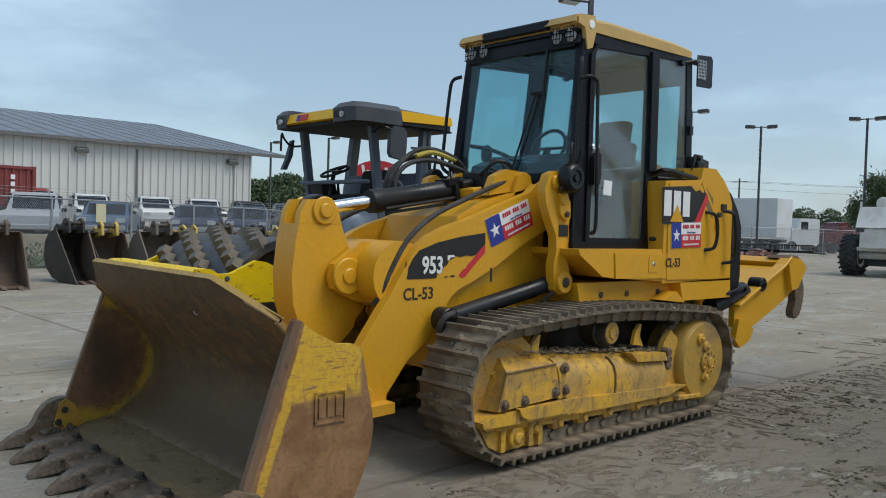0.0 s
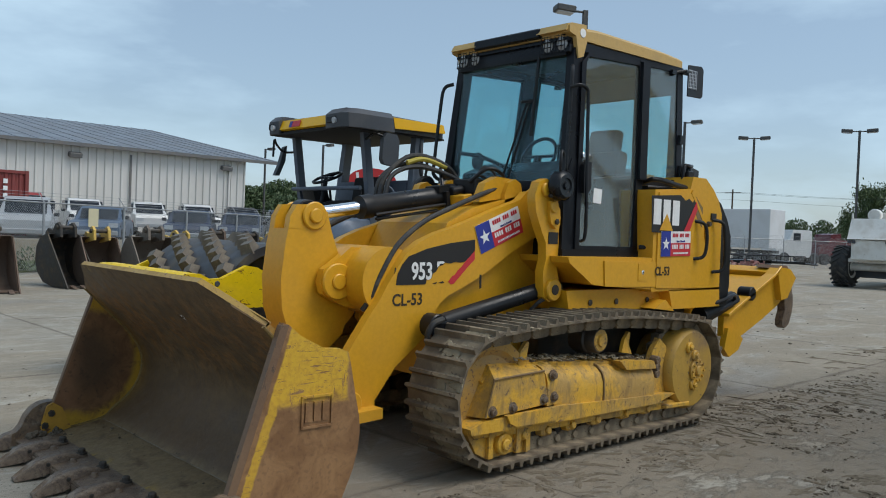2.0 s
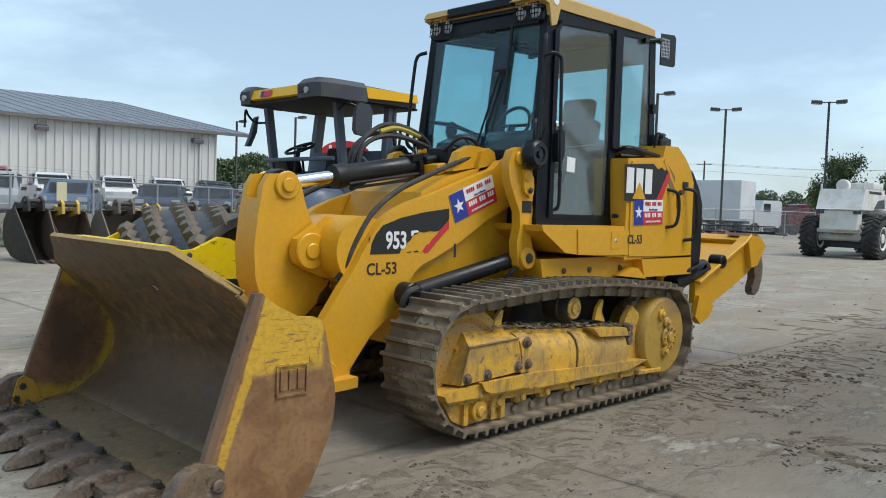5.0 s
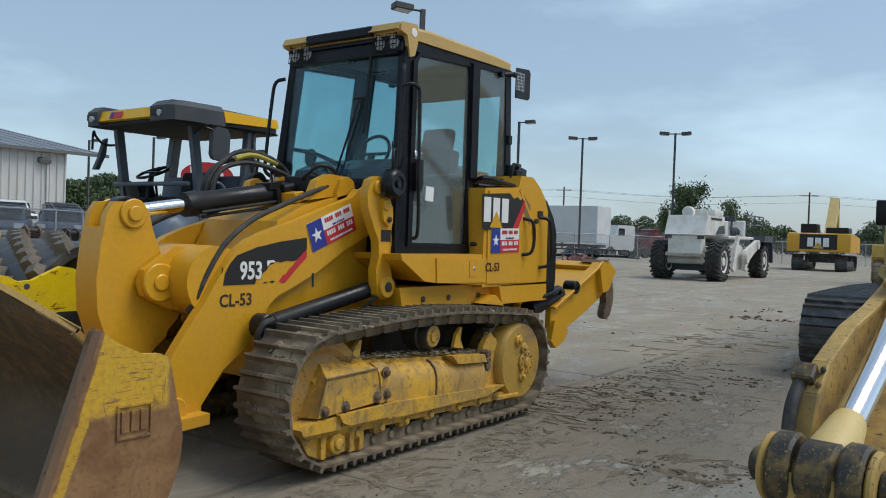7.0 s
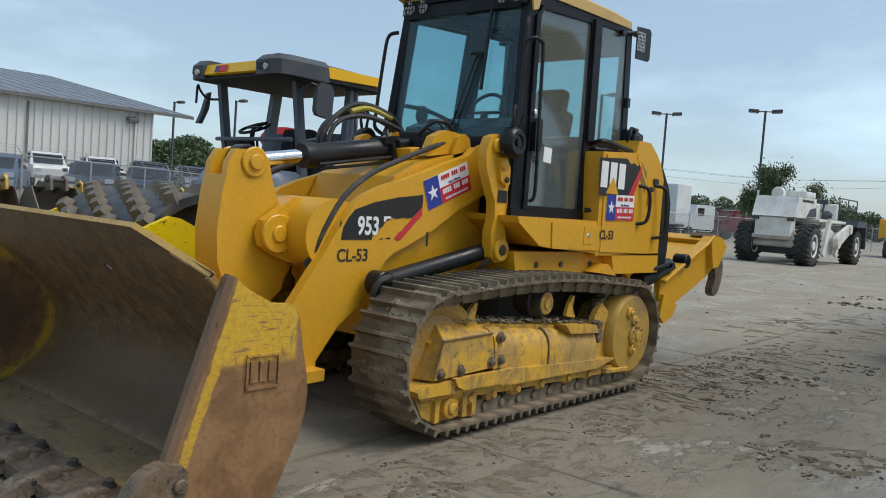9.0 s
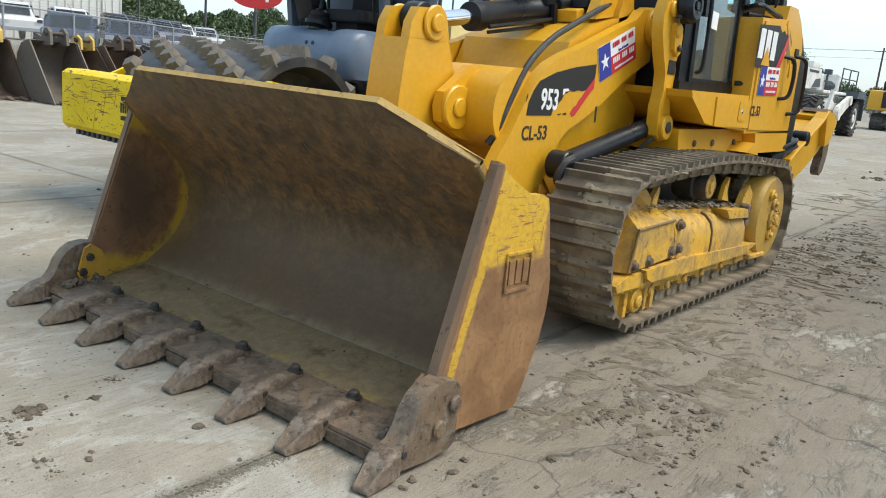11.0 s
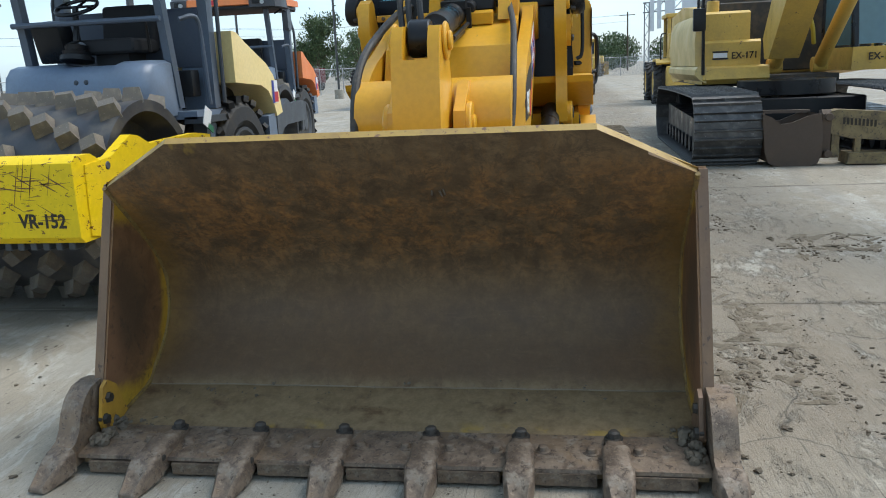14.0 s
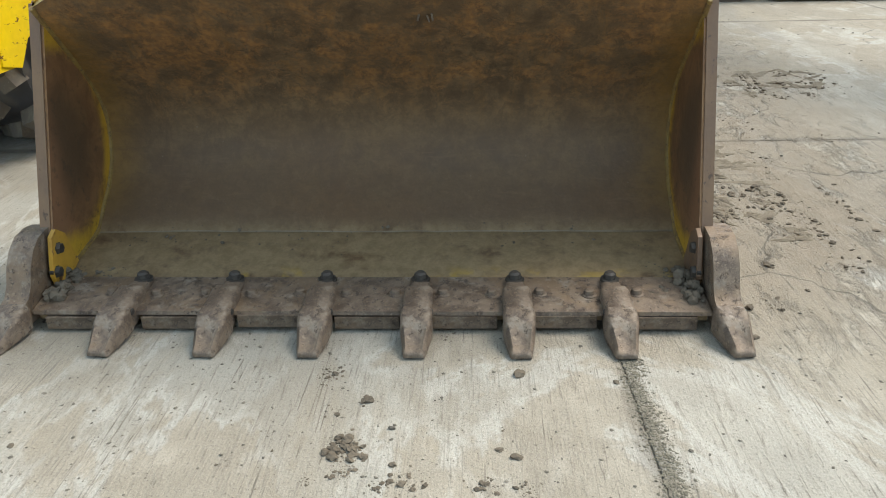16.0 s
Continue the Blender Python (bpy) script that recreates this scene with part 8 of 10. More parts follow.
cheek = [(0.405, 0.73), (0.36, 0.20), (0.31, 0.05), (0.20, 0.0), (-0.24, 0.0), (-0.34, 0.04), (-0.38, 0.16), (-0.39, 0.45), (-0.36, 0.71), (-0.20, 0.69), (0.02, 0.60), (0.16, 0.58), (0.28, 0.68)]
for a in (-0.08, 0.53):
    part("side_plate", bev(prism(B(), cheek, a, a + 0.03, "x"), 0.006), M_BROWNDK, att)
part("rim_bar", bev(prism(B(), [(0.40, 0.70), (0.40, 0.745), (-0.36, 0.735), (-0.36, 0.69)], 0.50, 0.58, "x"), 0.008), M_BROWN, att)
bm = B()
prism(bm, [(-0.02, 0.10), (-0.06, 0.70), (0.02, 0.76), (0.14, 0.74), (0.2, 0.10)], -0.50, -0.38)
rcyl(bm, (-0.10, -0.46, 0.66), (0.2, -0.46, 0.66), 0.055, 14)
rcyl(bm, (-0.10, -0.46, 0.16), (0.2, -0.46, 0.16), 0.055, 14)
part("hinge", bev(bm, 0.01), M_BROWNDK, att, "dark hinge plate with two pins")
bm = B()
prism(bm, [(-0.48, 0.44), (-0.48, 0.73), (-0.60, 0.755), (-2.6, 0.58), (-2.6, 0.20), (-0.75, 0.36)], -0.04, 0.22, "x")
prism(bm, [(-0.70, 0.02), (-0.72, 0.17), (-2.6, 0.14), (-2.6, 0.0)], -0.14, 0.26, "x")
prism(bm, [(-0.52, 0.10), (-0.52, 0.46), (-0.62, 0.46), (-0.62, 0.10)], -0.02, 0.06, "x")
prism(bm, [(-0.82, 0.10), (-0.82, 0.40), (-0.90, 0.40), (-0.90, 0.10)], -0.02, 0.06, "x")
part("arm", bev(bm, 0.02), coat("scuffed_arm_paint", (0.20, 0.145, 0.062), 0.6, dirt=(0.085, 0.065, 0.045), amount=0.9, scale=6.0, chip=(0.05, 0.04, 0.03), chips=0.5), att, "dirty scuffed yellow arm")
bm = B()
for k in range(9):
    box(bm, (-0.044, -0.66 - k * 0.05, 0.60 - k * 0.006), (0.004, 0.03, 0.09))
part("dark_marks", bm, M_STENCIL, att)

# -- white soil stabiliser with four big wheels, standing far back
rc = thing("soil_stabilizer", "white four-wheeled road reclaimer with big black tyres", "reclaimer", at=pose(36.2, 7.36, 0, 0, 0, 1))
for x, y in ((-3.2, 1.20), (-3.2, -1.17), (3.5, 1.22), (3.5, -1.20)):
    wheel(rc, (x, y, 0.84), 0.84, 0.64, M_MWHITE)
for s in (-1, 1):
    bm = B()
    box(bm, (0.0, s * 0.50, 1.30), (7.4, 0.16, 0.34))
    part("frame_rail", bev(bm, 0.02), M_MWHITE, rc)
bm = B()
prism(bm, [(-4.12, 1.95), (-4.05, 2.02), (-3.78, 2.62), (-3.70, 2.78), (-1.3, 2.80), (-1.3, 2.45), (-1.7, 2.40), (-2.5, 2.05), (-2.6, 1.95)], -0.86, 0.86)
eh = part("engine_housing", bev(bm, 0.03, 2), M_MWHITE, rc, "white sloped engine housing")
bm = B()
box(bm, (-2.1, -0.2, 2.93), (1.3, 1.3, 0.26))
part("top_cover", bev(bm, 0.04, 2), M_MWHITE, eh)
bm = B()
lathe(bm, (-3.62, 0.05, 2.92), (-3.35, 0.05, 2.92), [(0, 0.22), (0.1, 0.25), (0.9, 0.25), (1, 0.2)], 18)
part("air_cleaner", bm, M_MWHITE, eh)
for s in (-1, 1):
    bm = B()
    box(bm, (-2.5, s * 0.865, 2.66), (1.5, 0.012, 0.10))
    part("dark_stripe", bm, M_DECAL, eh)
    # solid dark block fills the vent opening, painted as dark as its shade
    bm = B()
    prism(bm, [(-2.55, 2.02), (-2.1, 2.36), (-1.35, 2.40), (-1.2, 2.05)], s * 0.72, s * 0.875)
    part("vent_recess", bm, M_RDARK, eh)
    bm = B()
    rod(bm, [(-3.75, s * 0.80, 2.75), (-3.75, s * 0.80, 2.98)], 0.04)
    part("corner_post", bm, M_MWHITE, eh)
bm = B()
box(bm, (-3.75, 0, 1.52), (0.55, 1.45, 0.80))
nose = part("nose_block", bev(bm, 0.04), M_MWHITE, rc)
for y in (-0.78, -0.62, 0.62, 0.78):
    bm = B()
    box(bm, (-4.06, y, 1.84), (0.10, 0.13, 0.13))
    part("work_lamp", bev(bm, 0.02), M_RDARK, nose)
part("axle", cyl(B(), (-3.2, -1.3, 0.84), (-3.2, 1.3, 0.84), 0.16, 14), M_MWHITE, rc)
part("rear_axle", cyl(B(), (3.5, -1.2, 0.84), (3.5, 1.2, 0.84), 0.16, 14), M_RDARK, rc)
bm = B()
box(bm, (-3.7, 0, 1.10), (0.20, 2.0, 0.16))
part("tie_bar", bev(bm, 0.03), M_MWHITE, rc)
bm = B()
box(bm, (-2.6, 0, 0.55), (0.5, 1.9, 0.30))
part("dark_skid", bev(bm, 0.03), M_RDARK, rc)
bm = B()
prism(bm, [(-1.1, 0.42), (-1.25, 1.35), (0.0, 1.65), (1.25, 1.35), (1.1, 0.42)], -1.12, 1.12)
part("rotor_hood", bev(bm, 0.05), M_MWHITE, rc)
for s in (-1, 1):
    bm = B()
    flatbar(bm, (-1.55, 0.45), (-0.85, 1.95), 0.42, 0.30, s * 1.28, s * 1.40)
    part("lift_link", bev(bm, 0.03), M_MWHITE, rc)
    bm = B()
    flatbar(bm, (0.3, 1.02), (2.2, 1.62), 0.62, 0.40, s * 1.30, s * 1.46)
    rcyl(bm, (0.35, s * 1.3, 1.03), (0.35, s * 1.52, 1.03), 0.30, 20)
    rcyl(bm, (2.2, s * 1.3, 1.62), (2.2, s * 1.52, 1.62), 0.22, 20)
    part("drive_case", bev(bm, 0.03), M_MWHITE, rc, "white chain drive case")
    bm = B()
    flatbar(bm, (0.6, 0.4), (0.75, 1.0), 0.35, 0.35, s * 1.24, s * 1.36)
    part("skid_arm", bev(bm, 0.03), M_MWHITE, rc)
    bm = B()
    prism(bm, [(2.55, 1.75), (2.7, 2.05), (4.3, 2.05), (4.45, 0.75), (4.35, 0.75), (4.2, 1.75)], s * 1.0, s * 1.66)
    part("rear_mudguard", bev(bm, 0.03), M_RDARK, rc)
    bm = B()
    for z in (2.55, 2.98):
        rod(bm, [(1.0, s * 1.2, z), (4.1, s * 1.2, z)], 0.028)
    for x in (1.0, 2.5, 4.1):
        rod(bm, [(x, s * 1.2, 2.0), (x, s * 1.2, 2.98)], 0.028)
    part("guard_rail", bm, M_RDARK, rc)
bm = B()
box(bm, (0.9, 0, 1.90), (5.0, 2.3, 0.14))
part("platform", bev(bm, 0.03), M_MWHITE, rc)
for c, d in (((-0.5, -0.5, 2.3), (0.6, 0.5, 0.7)), ((0.2, 0.45, 2.35), (0.5, 0.7, 0.8)), ((1.5, -0.75, 2.35), (0.45, 0.5, 0.75)), ((3.1, 0.1, 2.35), (0.7, 1.4, 0.75))):
    part("cabinet", bev(box(B(), c, d), 0.05), M_MWHITE, rc)
for k in range(5):
    x = -0.9 + k * 0.28
    part("valve_pipe", tube(B(), [(x, -1.0, 1.9), (x + 0.05, -1.1, 2.2), (x + 0.2, -0.9, 2.35)], 0.04, 6), M_RDARK, rc)
bm = B()
box(bm, (2.0, 0.2, 2.35), (0.5, 0.55, 0.35))
box(bm, (2.3, 0.2, 2.7), (0.14, 0.5, 0.55))
part("seat", bev(bm, 0.05), M_RDARK, rc)
part("exhaust_stack", cyl(B(), (-1.6, 0.5, 2.9), (-1.6, 0.5, 3.25), 0.08, 12), M_RDARK, rc)
bm = B()
rod(bm, [(-0.2, -0.85, 1.95), (-0.15, -0.85, 2.75)], 0.05)
box(bm, (-0.1, -0.85, 2.75), (0.25, 0.3, 0.22))
part("control_post", bev(bm, 0.02), M_RDARK, rc)

# -- yellow excavator far off, seen from behind
fx = thing("excavator", "yellow excavator seen from behind with its boom folded", "excavator", at=pose(60.0, 7.1, 0, 0, 0, 183))
crawler(fx, -2.2, 2.2, 1.35, 0.5, 0.75, 40, M_DSTEEL, M_DSTEEL, (0.0,))
crawler(fx, -2.2, 2.2, -1.35, 0.5, 0.75, 40, M_DSTEEL, M_DSTEEL, (0.0,))
bm = B()
box(bm, (0, 0, 0.85), (1.8, 1.8, 0.6))
part("undercarriage", bm, M_DSTEEL, fx)
bm = B()
prism(bm, [(-2.0, 1.25), (-2.0, 2.3), (2.6, 2.55), (3.2, 2.5), (3.35, 2.1), (3.3, 1.3)], -1.95, 1.95)
cw = part("house", bev(bm, 0.15, 3), M_YEL, fx, "rounded yellow counterweight with a dark panel")
bm = B()
box(bm, (3.345, 0, 1.95), (0.02, 2.3, 1.0), (0, 3, 0))
dk = part("dark_panel", bm, M_DECAL, cw)
bm = B()
m = Matrix.Translation((3.362, 0, 1.93)) @ Matrix(((0, 0, 1, 0), (1, 0, 0, 0), (0, 1, 0, 0), (0, 0, 0, 1)))
for pts in (rect(-0.48, 0, 0.36, 0.6), rect(0.0, 0, 0.36, 0.6), rect(0.48, 0, 0.36, 0.6)):
    sheet(bm, pts, m, 0.01)
part("white_shapes", bm, M_WHITE, dk)
bm = B()
sheet(bm, [(-0.35, -0.42), (0.35, -0.42), (0, 0.0)], Matrix.Translation((0.015, 0, 0)) @ m, 0.01)
part("yellow_triangle", bm, M_XYEL, dk)
bm = B()
box(bm, (1.5, 1.0, 2.75), (1.8, 1.4, 0.4))
box(bm, (-1.2, -1.2, 2.6), (1.4, 1.1, 1.3))
part_each("dark_housing", bev(bm, 0.06), M_BLACK, cw)
bm = B()
flatbar(bm, (-0.8, 2.0), (-3.4, 5.0), 0.7, 0.8, -0.25, 0.35)
flatbar(bm, (-3.2, 5.1), (-4.2, 2.2), 0.6, 0.5, -0.25, 0.35)
part("boom", bev(bm, 0.04), M_XPALE, fx)

# -- dozers far behind


def dozer(at, label, k=1.0, tall=True):
    d = thing("bulldozer", label, "bulldozer", "dozers at the back of the yard", at)
    for y in (0.95, -0.95):
        crawler(d, -1.3, 1.3, y, 0.45, 0.56, 34, M_STEEL, M_STEELD, (0.3,))
    bm = B()
    prism(bm, [(-2.0, 0.8), (-2.0, 1.75), (-0.3, 1.85), (1.4, 1.75), (1.5, 0.8)], -0.7, 0.7)
    bd = part("body", bev(bm, 0.06), M_XYEL, d, "yellow dozer body")
    for s in (-1, 1):
        bm = B()
        box(bm, (0.6, s * 1.0, 1.35), (1.5, 0.6, 0.55))
        part("fender", bev(bm, 0.05), M_XYEL, bd)
    bm = B()
    box(bm, (0.35, 0, 2.25), (1.2, 1.2, 1.0))
    part("cab_glass", bev(bm, 0.04), M_CARGLASS, d)
    bm = B()
    for x in (-0.28, 0.98):
        for y in (-0.62, 0.62):
            post(bm, (x, y, 1.7), (x, y, 2.8), 0.12, 0.12)
    box(bm, (0.35, 0, 2.86), (1.55, 1.5, 0.16))
    for q in range(6):
        box(bm, (-0.3 + q * 0.26, 0, 2.96), (0.10, 1.5, 0.06))
    part("roof", bev(bm, 0.02), M_XYEL, d)
    bm = B()
    prism(bm, [(-2.9, 0.05), (-3.0, 0.55), (-2.85, 1.15), (-2.75, 1.15), (-2.85, 0.55), (-2.75, 0.05)], -1.6, 1.6)
    prism(bm, [(-2.8, 0.3), (-2.8, 0.5), (0, 0.65), (0, 0.45)], -1.3, -1.2)
    prism(bm, [(-2.8, 0.3), (-2.8, 0.5), (0, 0.65), (0, 0.45)], 1.2, 1.3)
    part("blade", bm, M_XWORN, d, "wide dozer blade")
    bm = B()
    for i in range(5):
        box(bm, (1.515, -0.32 + i * 0.16, 1.55), (0.02, 0.10, 0.16))
    part("bar_line", bm, M_WHITE, bd)
    return d


dozer(pose(39.5, -0.35, 0, 0, 0, 184) @ Matrix.Scale(1.12, 4), "yellow bulldozer with a ribbed roof, seen from behind")
dozer(pose(95.0, -2.6, 0, 0, 0, 176) @ Matrix.Scale(1.4, 4), "small yellow tracked loader far back in the yard")
M_GALVG = coat("weathered_gantry_steel", (0.22, 0.235, 0.25), 0.5, 0.4, dirt=(0.16, 0.16, 0.16), amount=0.4, scale=1.0)
M_SIGNBACK = coat("sign_back_aluminium", (0.60, 0.62, 0.64), 0.5, 0.1, dirt=(0.45, 0.46, 0.47), amount=0.4, scale=0.8)

# -- wheeled loader parked behind the excavator
wl = thing("wheel_loader", "yellow wheeled loader with big black tyres, parked behind the excavator", "loader", at=pose(26.6, -3.85, 0))
for wx in (0.75, 3.7):
    for wy, sd in ((0.0, 1), (-2.1, -1)):
        wheel(wl, (wx, wy, 0.72), 0.72, 0.55, M_XYEL, sd)
wl_body = part("body", bev(prism(B(), [(0.0, 0.75), (-0.1, 1.30), (0.0, 1.85), (1.6, 1.95), (2.2, 1.5), (4.4, 1.3), (4.4, 0.75)], -1.75, -0.35), 0.06, 2), M_XYEL, wl, "yellow loader body")
part("counterweight", bev(box(B(), (-0.15, -1.05, 0.95), (0.5, 1.9, 0.7)), 0.08, 2), M_XYEL, wl_body)
part("fender", bev(prism(B(), [(-0.05, 1.42), (0.2, 1.56), (1.3, 1.56), (1.6, 1.36), (1.5, 1.36), (1.25, 1.48), (0.25, 1.48), (0.0, 1.36)], -0.40, 0.22), 0.01), M_XYEL, wl_body)
part("air_cleaner", bev(box(B(), (0.5, -0.45, 2.14), (0.5, 0.42, 0.55)), 0.05, 2), M_XYEL, wl_body)
part("exhaust_stack", rcyl(B(), (0.45, -0.62, 2.3), (0.45, -0.62, 2.80), 0.09, 14), M_STEELD, wl_body)
wl_cab = part("cab_glass", bev(box(B(), (2.2, -1.05, 2.35), (1.2, 1.3, 1.2)), 0.04), M_CARGLASS, wl)
for px_ in (1.56, 2.84):
    for py_ in (-1.72, -0.38):
        part("cab_post", bev(post(B(), (px_, py_, 1.6), (px_, py_, 3.0), 0.12, 0.12), 0.01), M_XYEL, wl_cab)
part("cab_roof", bev(box(B(), (2.2, -1.05, 3.05), (1.6, 1.6, 0.14)), 0.03, 2), M_XYEL, wl_cab)
part("ladder_rail", tube(B(), [(0.2, 0.02, 0.9), (0.15, 0.05, 1.5), (0.15, 0.05, 2.3), (0.3, -0.1, 2.4)], 0.025), M_BLACK, wl_body)

# -- road sign gantry beyond the yard
gantry = thing("sign_gantry", "grey lattice road gantry with blank sign backs, beyond the yard", "gantry", at=pose(110, -10.2, 0))
for gy in (0.0, -0.6):
    part("gantry_post", rod(B(), [(0, gy, -0.2), (0, gy, 8.9)], 0.08, 8), M_GALVG, gantry)
for gk in range(8):
    part("gantry_brace", rod(B(), [(0, -0.6 * (gk % 2), 0.5 + gk), (0, -0.6 * ((gk + 1) % 2), 1.5 + gk)], 0.05, 6), M_GALVG, gantry)
for gz in (7.6, 8.8):
    part("gantry_chord", rod(B(), [(0, 0.2, gz), (0, -17, gz + 0.8)], 0.09, 8), M_GALVG, gantry)
for gk in range(14):
    za, zb = 7.6 + gk * 0.056, 8.8 + gk * 0.056
    part("gantry_brace", rod(B(), [(0, -gk * 1.2, za if gk % 2 else zb), (0, -(gk + 1) * 1.2, zb if gk % 2 else za)], 0.06, 6), M_GALVG, gantry)
for gy, gw, g0, g1 in ((-0.95, 0.55, 5.2, 10.4), (-1.85, 0.55, 5.5, 10.6), (-3.2, 1.3, 6.8, 10.6), (-6.0, 2.6, 7.0, 11.0)):
    part("sign_panel", bev(box(B(), (-0.2, gy, (g0 + g1) / 2), (0.06, gw, g1 - g0)), 0.01), M_SIGNBACK, gantry, "pale grey sign back")

# ---------------------------------------------------------------- fence, buildings, vehicles, lamps, trees
M_GALV = coat("galvanised_steel", (0.36, 0.37, 0.38), 0.45, 0.6, dirt=(0.28, 0.26, 0.22), amount=0.3, scale=4.0)
M_SIDING = coat("pale_metal_siding", (0.63, 0.61, 0.575), 0.45, dirt=(0.52, 0.49, 0.44), amount=0.4, scale=0.5, streak=(1, 1, 0.12), bump=0.0)
M_ROOFM = coat("grey_metal_roof", (0.17, 0.19, 0.22), 0.5, 0.2, dirt=(0.24, 0.23, 0.21), amount=0.3, scale=0.5)
M_TRIM = coat("dark_trim", (0.13, 0.13, 0.13), 0.5)
M_POLE = coat("lamp_pole_paint", (0.05, 0.055, 0.06), 0.5)
M_BARK = coat("bark", (0.10, 0.075, 0.05), 0.9, dirt=(0.05, 0.04, 0.03), amount=0.7, scale=8.0, bump=0.6)


def leaf_mat(name, a, b):
    m = Mat(name, 0.6)
    m.color(m.mix(m.island(), a, b))
    return m.m


M_LEAF = leaf_mat("leaves", (0.030, 0.055, 0.016), (0.085, 0.125, 0.040))
# darkest green lifted: distance haze is mixed into this leaf colour
M_WOODS = leaf_mat("hazed_leaves", (0.045, 0.075, 0.025), (0.085, 0.125, 0.048))


def mesh_net(name):
    """Woven wire: diamond holes cut by the material's alpha."""
    m = Mat(name, 0.45, 0.6)
    m.color((0.30, 0.31, 0.32))
    sp = m.n("ShaderNodeSeparateXYZ")
    m.link(m.co, sp.inputs[0])
    u = m.math("ADD", sp.outputs[0], sp.outputs[2])
    v = m.math("SUBTRACT", sp.outputs[0], sp.outputs[2])
    cell, wire = 0.075, 0.13
    out = None
    for w in (u, v):
        fr = m.math("FRACT", m.math("DIVIDE", w, cell))
        on = m.math("LESS_THAN", fr, wire)
        out = on if out is None else m.math("MAXIMUM", out, on)
    m.put(m.b.inputs["Alpha"], out)
    return m.m


M_NET = mesh_net("chain_link_wire")
RAISE = 0.80
FENCE = [(-9.0, 11.3), (5.34, 19.3), (14.0, 24.4), (27.0, 36.0), (40.0, 31.0), (55.2, 21.2), (76.0, 12.0), (90.0, -6.0), (92.0, -30.0)]
for k, (a, b) in enumerate(zip(FENCE, FENCE[1:])):
    L = math.hypot(b[0] - a[0], b[1] - a[1])
    at = pose(a[0], a[1], 0, 0, 0, math.degrees(math.atan2(b[1] - a[1], b[0] - a[0])))
    fc = thing("chain_link_fence", "galvanised chain-link fence with barbed wire arms", "fence", "fence round the yard", at)
    n = max(2, round(L / 3.0))
    post_me = None
    for i in range(n + (1 if k == len(FENCE) - 2 else 0)):
        mm = Matrix.Translation((L * i / n, 0, 0))
        if post_me is None:
            bm = B()
            cyl(bm, (0, 0, 0), (0, 0, 2.02), 0.035, 10)
            rod(bm, [(0, 0, 2.0), (0.0, 0.22, 2.28)], 0.014, 6)
            po = part("fence_post", bm, M_GALV, fc)
            po.matrix_basis, post_me = mm, po.data
        else:
            piece("fence_post", post_me, fc, mm)
    bm = B()
    rod(bm, [(0, 0, 1.99), (L, 0, 1.99)], 0.022, 6)
    part("top_rail", bm, M_GALV, fc)
    for j in range(3):
        bm = B()
        rod(bm, [(0, 0.07 * (j + 1), 2.0 + 0.09 * (j + 1)), (L, 0.07 * (j + 1), 2.0 + 0.09 * (j + 1))], 0.006, 4)
        part("barbed_wire", bm, M_GALV, fc)
    bm = B()
    vs = [bm.verts.new(p) for p in ((0, 0.03, 0.04), (L, 0.03, 0.04), (L, 0.03, 1.98), (0, 0.03, 1.98))]
    bm.faces.new(vs)
    part("wire_mesh", bm, M_NET, fc, smooth=0)
for x, y, z, w, h, rz, mt in ((7.0, 20.2, 1.62, 0.42, 0.55, 30, plain("cream_sign", (0.55, 0.5, 0.33))), (22.5, 31.9, 1.6, 0.4, 0.4, 41, plain("yellow_sign", (0.7, 0.6, 0.05)))):
    sg = thing("fence_sign", "small plain sign wired to the fence", "sign", at=pose(x, y, z, 0, 0, rz))
    bm = B()
    box(bm, (0, 0, 0), (w, 0.012, h))
    part("board", bev(bm, 0.004), mt, sg)
# grass strip and the raised lot behind the fence
bm = B()
prism(bm, [(-30, 1.2), (-9, 12.2), (5.3, 20.2), (13.5, 25.0), (26.6, 37.2), (24, 40), (3, 27), (-12, 18), (-33, 6)], 0.004, 0.05, "z")
tagged(part("grass_strip", bm, M_GRASS), "worn grass strip behind the fence", "grass", kind="structure")
bm = B()
prism(bm, [(-33, 6), (-12, 18), (3, 24.4), (12, 28), (24, 40), (60, 62), (60, 130), (-70, 130), (-70, 20)], -0.02, RAISE, "z")
tagged(part("raised_lot", bm, M_CONC), "raised paved lot beyond the fence", "pavement", kind="structure")

# -- warehouse
wh = thing("warehouse", "long pale metal warehouse with a low grey roof", "warehouse", at=pose(0, 0, 0.45))
X0, X1, Y0, Y1, EAVE, RIDGE = -34.0, 26.3, 46.3, 90.9, 5.55, 9.35
bm = B()
pts = []
x = X0
while x < X1 - 0.01:
    for dx, dy in ((0.0, 0.0), (0.30, 0.0), (0.34, -0.10), (0.42, -0.10), (0.46, 0.0)):
        pts.append((x + dx, Y0 + dy))
    x += 0.50
pts.append((X1, Y0))
lo = [bm.verts.new((px, py, -0.4)) for px, py in pts]
hi = [bm.verts.new((px, py, EAVE)) for px, py in pts]
for i in range(len(pts) - 1):
    bm.faces.new((lo[i], lo[i + 1], hi[i + 1], hi[i]))
box(bm, ((X0 + X1) / 2, Y0 + 0.2, EAVE / 2 - 0.3), (X1 - X0 - 0.02, 0.3, EAVE + 0.4))
part("front_wall", bm, M_SIDING, wh, "ribbed pale siding", smooth=0)
bm = B()
prism(bm, [(Y0 + 0.1, -0.4), (Y0 + 0.1, EAVE), ((Y0 + Y1) / 2, RIDGE - 0.2), (Y1, EAVE), (Y1, -0.4)], X1 - 0.3, X1, "x")
